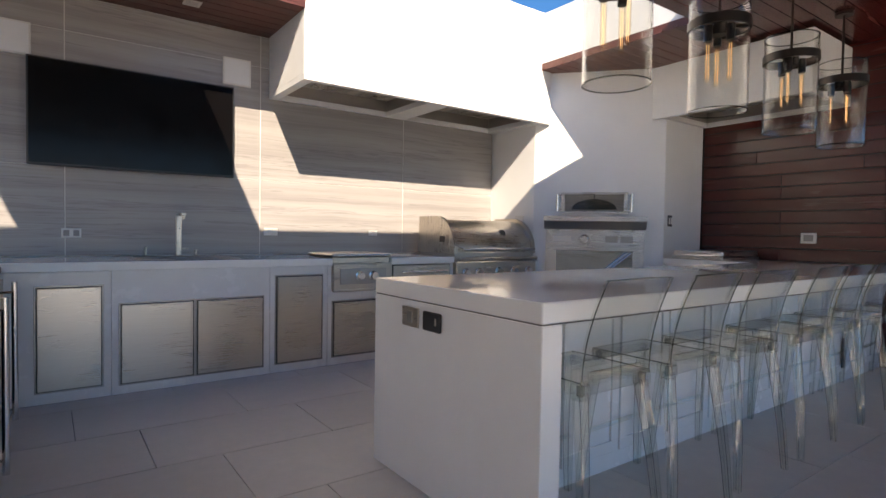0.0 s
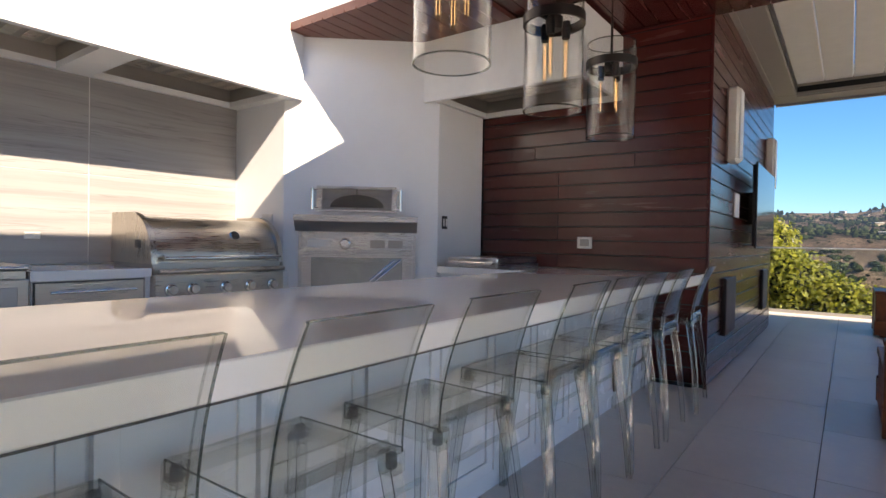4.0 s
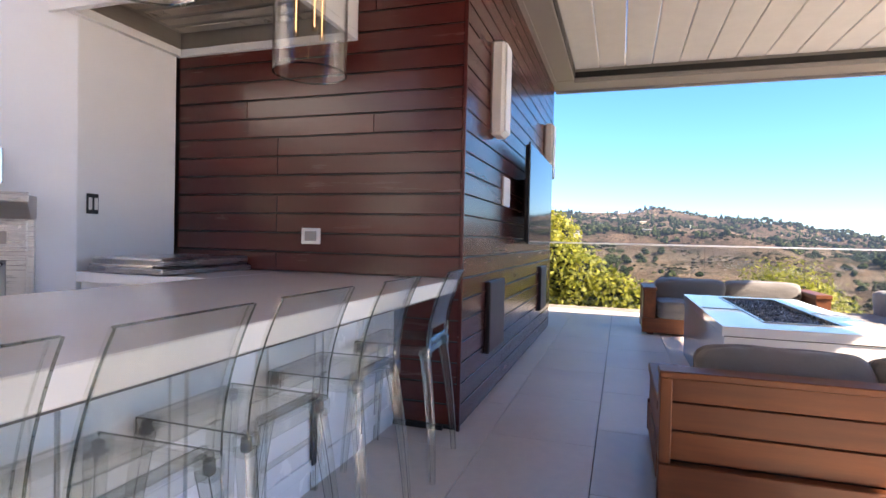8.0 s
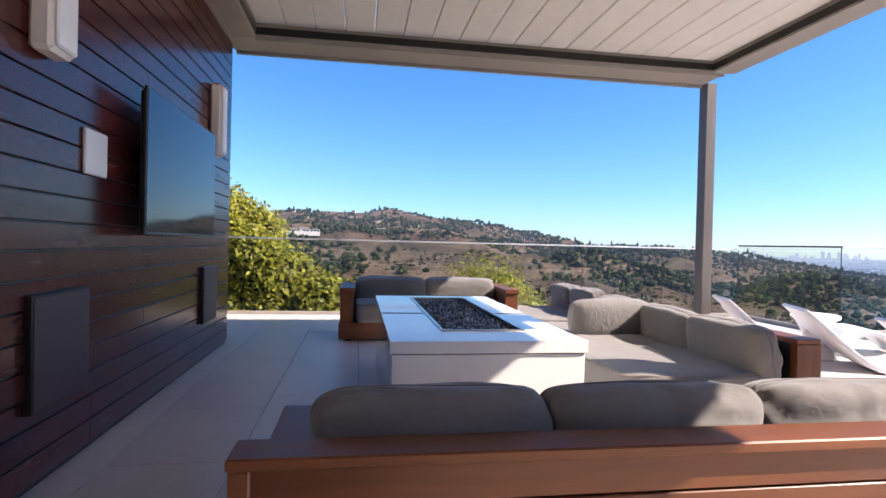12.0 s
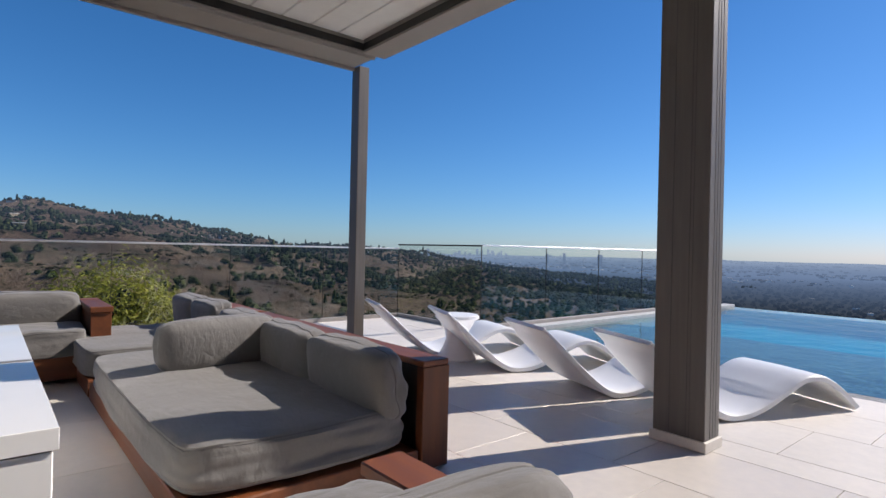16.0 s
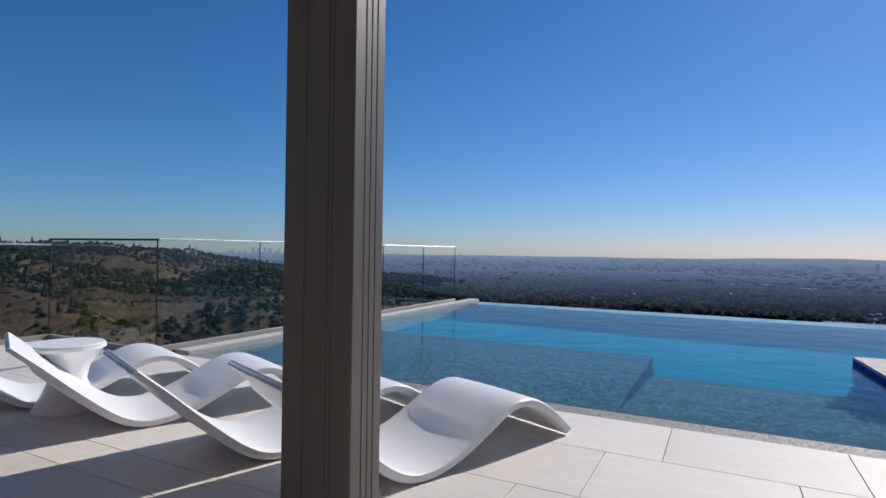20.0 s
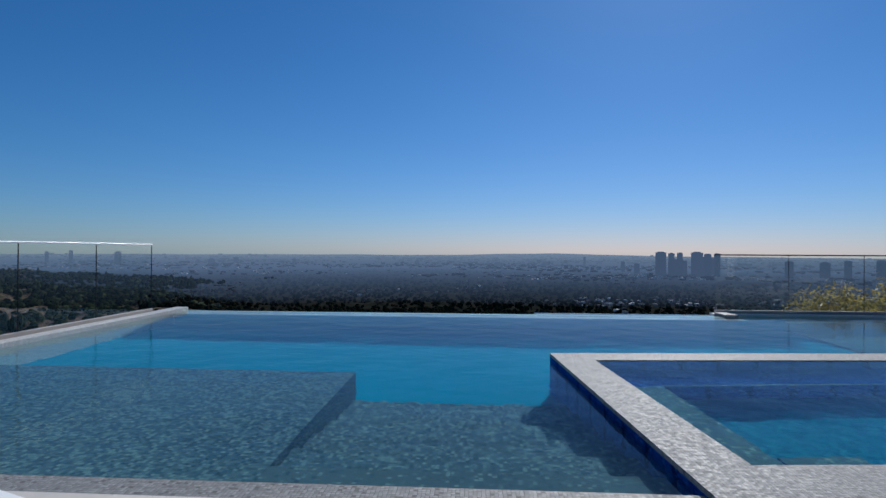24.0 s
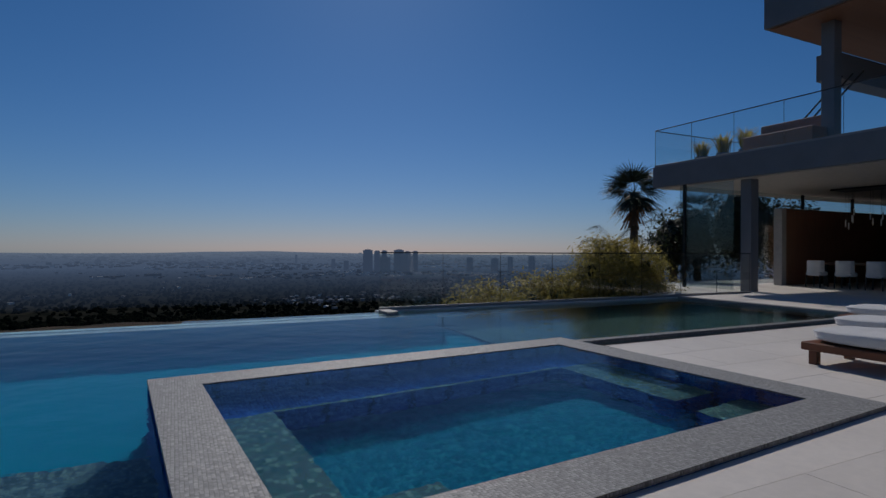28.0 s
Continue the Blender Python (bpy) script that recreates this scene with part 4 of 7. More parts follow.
# ---------- clear bar stools ----------
def stool():
    """Moulded stool: its back stands at local y = 0 and the seat runs to +y."""
    t = thing("bar_stool", (0, 0, 0), "clear acrylic bar stool with a curved back", "stool", "clear stools along the island")
    w, top = 0.195, 1.005
    low = 0.72            # the back's sheet ends above an open grip

    def sheet_at(u, v, out=0.0):
        z = low + (top - low) * v
        q = max(0.0, (z - 0.64) / (top - 0.64))
        return Vector((u * (w - 0.008 * q), -0.095 * q ** 1.9 - 0.028 * (1 - u * u) * q - out, z - 0.006 * v * u * u))

    def sheet_mesh(u0, u1, v0, v1, nu, nv, thick):
        bm = bmesh.new()
        face, back = [[[bm.verts.new(sheet_at(u0 + (u1 - u0) * i / nu, v0 + (v1 - v0) * j / nv, o)) for i in range(nu + 1)] for j in range(nv + 1)] for o in (0.0, thick)]
        for j in range(nv):
            for i in range(nu):
                bm.faces.new((face[j][i], face[j][i + 1], face[j + 1][i + 1], face[j + 1][i]))
                bm.faces.new((back[j][i], back[j + 1][i], back[j + 1][i + 1], back[j][i + 1]))
        for i in range(nu):
            bm.faces.new((face[0][i], back[0][i], back[0][i + 1], face[0][i + 1]))
            bm.faces.new((face[nv][i], face[nv][i + 1], back[nv][i + 1], back[nv][i]))
        for j in range(nv):
            bm.faces.new((face[j][0], face[j + 1][0], back[j + 1][0], back[j][0]))
            bm.faces.new((face[j][nu], back[j][nu], back[j + 1][nu], face[j + 1][nu]))
        bmesh.ops.recalc_face_normals(bm, faces=bm.faces[:])
        return bm

    part("backrest", sheet_mesh(-1, 1, 0, 1, 10, 10, 0.012), M_ACRYLIC, t, smooth=True)
    for u0, u1 in ((-1, -0.78), (0.78, 1)):
        part("back_upright", sheet_mesh(u0, u1, (0.625 - low) / (top - low), -0.004, 2, 4, 0.014), M_ACRYLIC, t, smooth=True)
    part("grip_bar", box(-0.77 * w, -0.016, 0.646, 0.77 * w, 0.004, 0.672, 0.005), M_ACREDGE, t, "clear bar under the open grip")
    v_low = (0.628 - low) / (top - low)
    # thin tinted tubes stand in for dark refraction and glints along edges
    for u, o in ((-1, 0.013), (1, 0.013)):
        part("back_edge", tube([sheet_at(u, v_low + (1 - v_low) * k / 14, o) for k in range(15)], 0.0026), M_ACRDARK, t, "tube drawing the dark edge line of the back")
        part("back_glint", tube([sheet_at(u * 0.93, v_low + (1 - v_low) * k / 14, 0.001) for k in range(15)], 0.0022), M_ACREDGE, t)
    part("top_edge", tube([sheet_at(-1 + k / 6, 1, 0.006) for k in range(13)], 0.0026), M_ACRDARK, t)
    # seat with a turned-down skirt
    part("seat", box(-w, 0.0, 0.626, w, 0.365, 0.640, 0.005), M_ACRYLIC, t)
    part("seat_skirt", box(-w, 0.351, 0.586, w, 0.363, 0.6255, 0.003), M_ACRYLIC, t)
    part("rear_skirt", box(-w + 0.03, -0.006, 0.590, w - 0.03, 0.006, 0.6255, 0.003), M_ACRYLIC, t)
    for sx in (-1, 1):
        part("side_skirt", box(sx * w - 0.006, 0.03, 0.592, sx * w + 0.006, 0.35, 0.6255, 0.003), M_ACRYLIC, t)
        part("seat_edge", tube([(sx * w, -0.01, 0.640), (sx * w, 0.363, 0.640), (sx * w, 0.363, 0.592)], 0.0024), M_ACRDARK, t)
    part("seat_edge", tube([(-w, 0.363, 0.640), (w, 0.363, 0.640)], 0.0030), M_ACREDGE, t)
    for sx in (-1, 1):
        for y0, y1 in ((0.010, -0.055), (0.350, 0.400)):
            rear = y0 < 0.1
            a, b = Vector((sx * (w - 0.020), y0, 0.600)), Vector((sx * (w + 0.032), y1, 0.0))
            bm = bmesh.new()
            rings = []
            for k in range(7):
                f = k / 6
                c = a.lerp(b, f) + Vector((0, (-0.010 if rear else 0.008) * math.sin(math.pi * f), 0))
                h = 0.023 - 0.009 * f
                rings.append([bm.verts.new(c + Vector((p * h, q * h, 0))) for p, q in ((-1, -0.6), (-0.6, -1), (0.6, -1), (1, -0.6), (1, 0.6), (0.6, 1), (-0.6, 1), (-1, 0.6))])
            for r0, r1 in zip(rings, rings[1:]):
                for i in range(8):
                    bm.faces.new((r0[i], r0[(i + 1) % 8], r1[(i + 1) % 8], r1[i]))
            bm.faces.new(rings[0][::-1])
            bm.faces.new(rings[-1])
            bmesh.ops.recalc_face_normals(bm, faces=bm.faces[:])
            leg = part("leg", bm, M_ACREDGE, t)
            for ex, ey in ((-1, -1), (1, -1), (-1, 1), (1, 1)):
                line = []
                for k in range(5):
                    f = k / 4
                    c = a.lerp(b, f) + Vector((0, (-0.010 if rear else 0.008) * math.sin(math.pi * f), 0))
                    h = (0.023 - 0.009 * f) * 0.84
                    line.append(c + Vector((ex * h, ey * h, 0)))
                # inner leg lines drawn dark, outer ones drawn as glints
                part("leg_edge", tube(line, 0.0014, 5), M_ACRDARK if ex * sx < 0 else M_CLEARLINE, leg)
        for y0 in (-0.020, 0.318):
            blk = part("corner_block", box(sx * (w - 0.018) - 0.027, y0, 0.578, sx * (w - 0.018) + 0.027, y0 + 0.052, 0.637, 0.006), M_ACREDGE, t)
            # dark core drawn for the refraction inside the clear block
            part("block_core", box(sx * (w - 0.018) - 0.012, y0 + 0.014, 0.588, sx * (w - 0.018) + 0.012, y0 + 0.038, 0.628, 0.004), M_ACRDARK, blk)
    part("footrest", rod((-w - 0.008, 0.378, 0.26), (w + 0.008, 0.378, 0.26), 0.012, 8), M_ACRYLIC, t)
    return t


st = stool()
st.matrix_world = pose(2.00, 2.985, 0)
for x, y, r in ((2.53, 2.985, 1), (3.08, 2.99, -1.5), (3.725, 2.99, 0.5), (4.19, 3.0, 1), (4.69, 3.01, -1), (5.28, 3.0, 1.0), (5.97, 2.99, 4)):
    copy_thing(st, pose(x, y, 0, 0, 0, r))

# ---------- boarded wall ----------
board_wall = thing("wall_cladding", (0, 0, 0), "dark stained wooden boards round the wall", "wall cladding", kind="structure")
rng = random.Random(4)
PITCH = 0.1274
mesh_cache = {}


def board(length, axis):
    key = (round(length, 3), axis)
    if key not in mesh_cache:
        if axis == 0:
            bm = box(0.001, -0.020, 0.0025, length - 0.001, 0, PITCH - 0.0075, 0.002)
        else:
            bm = box(-0.020, 0.001, 0.0025, 0, length - 0.001, PITCH - 0.0075, 0.002)
        mesh_cache[key] = finish("board", bm, M_IPE if axis == 0 else M_IPEY)
    return mesh_cache[key]


for i in range(26):
    z = 0.031 + i * PITCH
    if z > 3.10:
        break
    cut = 6.48 + rng.choice((1.2, 1.9, 2.6, 3.2)) if rng.random() < 0.75 else None
    seg = [6.48, cut, 10.72] if cut else [6.48, 10.72]
    for a, b in zip(seg, seg[1:]):
        piece("board", board(b - a, 0), board_wall, (a, WOOD_Y + 0.02, z))
    cut = rng.choice((3.6, 3.95, 4.3, 4.55)) if rng.random() < 0.55 else None
    seg = [3.02, cut, 5.128] if cut else [3.02, 5.128]
    for a, b in zip(seg, seg[1:]):
        piece("board", board(b - a, 1), board_wall, (WOOD_X - 0.02, a, z))
piece("corner_trim", finish("corner_trim", box(6.4565, 2.9965, 0, 6.479, 3.0195, 3.2, 0.003), M_IPE), board_wall)
piece("plinth", finish("plinth", box(6.44, 3.10, 0.0, 6.459, 5.1, 0.03), M_BLACKM), board_wall)
piece("cap", finish("cap", box(6.46, 2.95, 3.19, 10.45, 3.0, 3.2), M_BEAM), board_wall)
# things on the south face
television((7.97, 2.905, 1.13), 1.53, 0.87, 0, "large black television on a swing mount", 0.094)
for x0, z0 in ((7.06, 1.89), (9.86, 1.89)):
    sp = thing("outdoor_speaker", (x0, 3.0, z0), "tall white outdoor loudspeaker on dark boards", "loudspeaker", "outdoor speakers")
    part("cabinet", box(0, -0.10, 0, 0.20, 0.0, 0.66, 0.02), M_LOUVER, sp)
    part("grille", box(0.015, -0.115, 0.02, 0.185, -0.098, 0.64, 0.012), M_WHITE, sp)
kp = thing("wall_plate", (7.54, 3.0, 1.43), "flat white wall plate on dark boards", "wall plate")
part("plate", box(0, -0.018, 0, 0.24, -0.001, 0.23, 0.004), M_LOUVER, kp)
for x0, w in ((7.08, 0.50), (9.66, 0.46)):
    hp = thing("wall_panel", (x0, 3.0, 0.35), "dark flush speaker panel low on the boards", "wall panel", "low wall panels")
    part("frame", box(0, -0.032, 0, w, -0.001, 0.51, 0.004), M_BLACKM, hp)
    part("grille", box(0.012, -0.036, 0.012, w - 0.012, -0.031, 0.498, 0.002), plain("dark_grille", (0.06, 0.03, 0.03), 0.5), hp)

# ---------- pool ----------
M_TEAL = mosaic("teal_mosaic", [(0.001, 0.085, 0.15), (0.003, 0.115, 0.19), (0.006, 0.145, 0.225), (0.015, 0.18, 0.25)], 0.03, grout=(0.004, 0.06, 0.10), wet=True)
M_BENCH = mosaic("green_grey_mosaic", [(0.025, 0.075, 0.085), (0.045, 0.11, 0.115), (0.085, 0.16, 0.155), (0.17, 0.24, 0.22)], 0.034, grout=(0.06, 0.10, 0.11), wet=True)
pool = thing("pool", (0, 0, 0), "infinity pool with blue mosaic shelf and steps", "pool", kind="structure")
part("pool_floor", box(0.0, -12.4, -1.75, 10.72, -4.96, -1.35), M_DEEP, pool)
part("pool_floor", box(-7.0, -13.0, -1.4, 0.0, -8.62, -1.2), M_STONEB, pool)
part("infinity_edge", box(0.6, -12.62, -1.75, 10.72, -12.40, WATER_Z - 0.004, 0.004), M_RIMW, pool, "white mosaic infinity edge")
part("edge_ledge", box(0.6, -12.40, -1.55, 10.72, -12.14, -0.10), M_RIMW, pool, "pale mosaic ledge inside the infinity edge")
part("inner_wall", box(0.0, -12.14, -1.55, 10.72, -12.10, -0.14), M_DEEP, pool)
part("side_curb", box(10.72, -12.62, -1.75, 10.95, -4.96, 0.035, 0.004), M_RIMW, pool, "white mosaic curb under the railing")
part("deck_lip", box(4.19, -5.10, -1.6, 10.72, -4.912, -0.006, 0.004), M_RIM, pool, "pale mosaic lip along the deck")
part("shelf", box(6.44, -7.85, -1.6, 10.72, -5.10, -0.24), M_POOL, pool, "blue mosaic tanning shelf")
for k in range(6):
    part("step", box(4.19, -5.10 - 0.44 * (k + 1), -1.6, 6.44, -5.10 - 0.44 * k, -0.22 - 0.17 * k, 0.006), M_POOL, pool, "blue mosaic step under water")
part("arm_wall", box(-7.0, -8.66, -1.0, -0.10, -8.52, 0.012, 0.004), M_RIM, pool, "grey mosaic wall of the pool arm")
part("arm_wall", box(-7.15, -13.0, -1.0, -7.0, -8.52, 0.012, 0.004), M_RIM, pool)
part("arm_wall", box(-7.0, -13.05, -1.0, 0.85, -12.85, -0.008, 0.004), M_LOUVER, pool, "white curb under the far railing")
part("arm_end", box(0.62, -12.85, -1.0, 0.85, -12.40, 0.02, 0.004), M_RIM, pool)
part("channel", box(-7.0, -8.52, -0.35, -0.35, -8.24, -0.30), M_GROUT, pool, "dark drain channel")


def sheet(x0, y0, x1, y1, z):
    bm = bmesh.new()
    bm.faces.new([bm.verts.new(p) for p in ((x0, y0, z), (x1, y0, z), (x1, y1, z), (x0, y1, z))])
    return bm


wt = solid("water", sheet(-7.0, -12.86, 4.15, -8.43, WATER_Z), M_WATER, "clear still blue pool water", "water", kind="structure")
wt2 = solid("water", sheet(4.15, -12.6, 10.72, -5.05, WATER_Z), M_WATER, "clear still blue pool water", "water", kind="structure")

# ---------- spa ----------
SPA_TURN = pose(2.02, -6.88, 0, 0, 0, 4.5)
spa = thing("spa", (2.02, -6.88, 0), "square spa with white mosaic rim level with the deck", "spa", kind="structure", rz=4.5)
SX0, SX1, SY0, SY1, SZ, RIM = -2.31, 2.31, -1.73, 1.73, 0.035, 0.38
for a in ((SX0, SY0, SX1, SY0 + RIM), (SX0, SY1 - RIM, SX1, SY1), (SX0, SY0 + RIM, SX0 + RIM, SY1 - RIM), (SX1 - RIM, SY0 + RIM, SX1, SY1 - RIM)):
    part("rim", box(a[0], a[1], SZ - 0.03, a[2], a[3], SZ), M_RIM, spa, "white mosaic rim")
    part("side", box(a[0] + (0.004 if a[0] == SX0 else 0), a[1] + (0.004 if a[1] == SY0 else 0), -1.6, a[2] - (0.004 if a[2] == SX1 else 0), a[3] - (0.004 if a[3] == SY1 else 0), SZ - 0.031), M_SPA, spa, "dark blue mosaic side")
ix0, ix1, iy0, iy1 = SX0 + RIM, SX1 - RIM, SY0 + RIM, SY1 - RIM
part("spa_floor", box(ix0, iy0, -1.3, ix1, iy1, -0.86), M_TEAL, spa, "blue mosaic spa floor")
# far bench top coloured dark blue for the wall's shade on it
part("bench", box(ix0, iy0, -1.2, ix1, iy0 + 0.60, -0.42), M_SPA, spa, "mosaic bench drawn in dark blue")
part("bench_edge", box(ix0 + 0.52, iy0 + 0.565, -0.42, ix1 - 0.43, iy0 + 0.603, -0.414), M_BENCH, spa, "pale edge strip of the bench")
for a in ((ix1 - 0.43, iy0 + 0.60, ix1, iy1), (ix0, iy0 + 0.60, ix0 + 0.52, iy1 - 0.75)):
    b = part("bench", box(a[0], a[1], -1.2, a[2], a[3], -0.435), M_SPA, spa, "mosaic bench drawn in dark blue")
    part("bench_top", box(a[0], a[1], -0.435, a[2], a[3], -0.42), M_BENCH, b)
for x0, x1 in ((ix0, ix0 + 0.62), (ix1 - 0.95, ix1 - 0.45)):
    st_ = part("step", box(x0, iy1 - 0.50, -1.2, x1, iy1, -0.435), M_SPA, spa, "mosaic step block in the spa corner")
    part("step_top", box(x0, iy1 - 0.50, -0.435, x1, iy1, -0.42), M_BENCH, st_)
wt3 = solid("water", sheet(ix0, iy0, ix1, iy1, SZ - 0.006), M_WATER, "clear still spa water", "water", kind="structure", m=SPA_TURN)
for w in (wt, wt2, wt3):
    w.visible_shadow = False
# deck stone that closes up to the turned spa
solid("pavement", prism([(-14.0, -4.912), (4.188, -4.912), (4.19, -4.975), (-0.42, -5.338), (-0.40, -4.962), (-14.0, -4.962)], -0.25, -0.001), M_DECK, "cut deck stone along the spa", "pool deck", kind="structure")
solid("pavement", prism([(-0.352, -6.2), (-0.165, -8.55), (-0.352, -8.24)], -0.25, -0.001), M_DECK, "cut deck stone along the spa", "pool deck", kind="structure")


# ---------- glass railings ----------
def railing(a, b, n, h, label, z0=0.0, cap=M_CAP):
    t = thing("glass_railing", (0, 0, 0), label, "railing", "glass railings")
    a, b = Vector((*a, 0)), Vector((*b, 0))
    d = (b - a) / n
    rot = math.degrees(math.atan2(d.y, d.x))
    for i in range(n):
        p = a + d * i
        m = Matrix.Translation((p.x, p.y, z0)) @ pose(0, 0, 0, 0, 0, rot)
        g = part("glass_pane", moved(box(0.006, -0.006, 0.02, d.length - 0.006, 0.006, h - 0.012), m), M_PANE, t)
        g.visible_shadow = False
        part("pane_edge", moved(box(d.length - 0.008, -0.007, 0.02, d.length - 0.004, 0.007, h - 0.012), m), M_BLACKM, t)
    m = Matrix.Translation((a.x, a.y, z0)) @ pose(0, 0, 0, 0, 0, rot)
    part("top_rail", moved(box(0, -0.02, h - 0.022, (b - a).length, 0.02, h, 0.003), m), cap, t)
    part("base_shoe", moved(box(0, -0.025, 0.0, (b - a).length, 0.025, 0.06, 0.004), m), M_BEAM, t)
    return t


railing((10.95, -4.75), (10.95, -11.8), 5, 1.19, "frameless glass railing beside the pool", 0.03)
railing((12.95, -4.75), (10.95, -4.75), 1, 1.215, "single glass railing pane with a dark cap", 0.0, M_BLACKM)
railing((12.95, 3.6), (12.95, -4.75), 6, 1.15, "frameless glass railing along the terrace edge", 0.0)
railing((0.8, -12.95), (-9.9, -12.95), 8, 1.098, "frameless glass railing behind the pool arm", -0.008, M_BLACKM)
solid("trim", box(12.86, -2.75, -0.25, 13.06, 3.6, 0.006, 0.004), M_LOUVER, "white curb along the terrace edge", "curb", kind="structure")

# ---------- fire table ----------
FL, FW, FH = 2.33, 1.03, 0.632
fire = thing("fire_table", (7.25, 0.43, 0), "long white fire table with black glass gravel", "fire table")
part("body", box(0.012, 0.012, 0.0, FL - 0.012, FW - 0.012, FH - 0.070, 0.004), M_QUARTZ, fire)
# dark-coloured strip in place of shade below the table top
part("shadow_gap", box(0.016, 0.016, FH - 0.070, FL - 0.016, FW - 0.016, FH - 0.062), M_GROUT, fire)
tx0, tx1, ty0, ty1 = 0.32, 2.14, 0.24, 0.73
for a in ((0, 0, FL, ty0), (0, ty1, FL, FW), (0, ty0, tx0, ty1), (tx1, ty0, FL, ty1)):
    part("top", box(a[0], a[1], FH - 0.062, a[2], a[3], FH, 0.002), M_QUARTZ, fire)
for a in ((tx0, ty0, tx1, ty0 + 0.02), (tx0, ty1 - 0.02, tx1, ty1), (tx0, ty0 + 0.02, tx0 + 0.02, ty1 - 0.02), (tx1 - 0.02, ty0 + 0.02, tx1, ty1 - 0.02)):
    part("tray_rim", box(a[0], a[1], FH - 0.060, a[2], a[3], FH + 0.007, 0.002), M_STEEL, fire)
part("tray", box(tx0 + 0.02, ty0 + 0.02, FH - 0.061, tx1 - 0.02, ty1 - 0.02, FH - 0.045), M_BLACK, fire)
M_PEBBLE = Nodes("dark_glass_pebbles")
M_PEBBLE.set(Base_Color=M_PEBBLE.ramp(M_PEBBLE.t.nodes.new("ShaderNodeNewGeometry").outputs["Random Per Island"], [(0, (0.02, 0.022, 0.024)), (0.5, (0.10, 0.11, 0.115)), (0.85, (0.26, 0.27, 0.27)), (1, (0.5, 0.5, 0.48))]), Roughness=0.12)
bm = bmesh.new()
rg = random.Random(2)
for i in range(2600):
    x, y = rg.uniform(tx0 + 0.03, tx1 - 0.03), rg.uniform(ty0 + 0.03, ty1 - 0.03)
    r = rg.uniform(0.008, 0.016)
    c = Vector((x, y, FH - 0.036 + rg.uniform(0, 0.024)))
    vs = [bm.verts.new(c + Vector(v) * r * rg.uniform(0.7, 1.2)) for v in ((1, 0, 0), (-1, 0, 0), (0, 1, 0), (0, -1, 0), (0, 0, 1))]
    for a_, b_ in ((0, 2), (2, 1), (1, 3), (3, 0)):
        bm.faces.new((vs[a_], vs[b_], vs[4]))
for y0_, y1_ in ((0.004, ty0 - 0.004), (ty1 + 0.004, FW - 0.004)):
    part("joint_strip", box(1.07, y0_, FH - 0.001, 1.105, y1_, FH + 0.0025, 0.0008), M_CONC, fire, "narrow grey joint strip")
part("gravel", bm, M_PEBBLE.m, fire, "black glass fire gravel", kind="stuff")


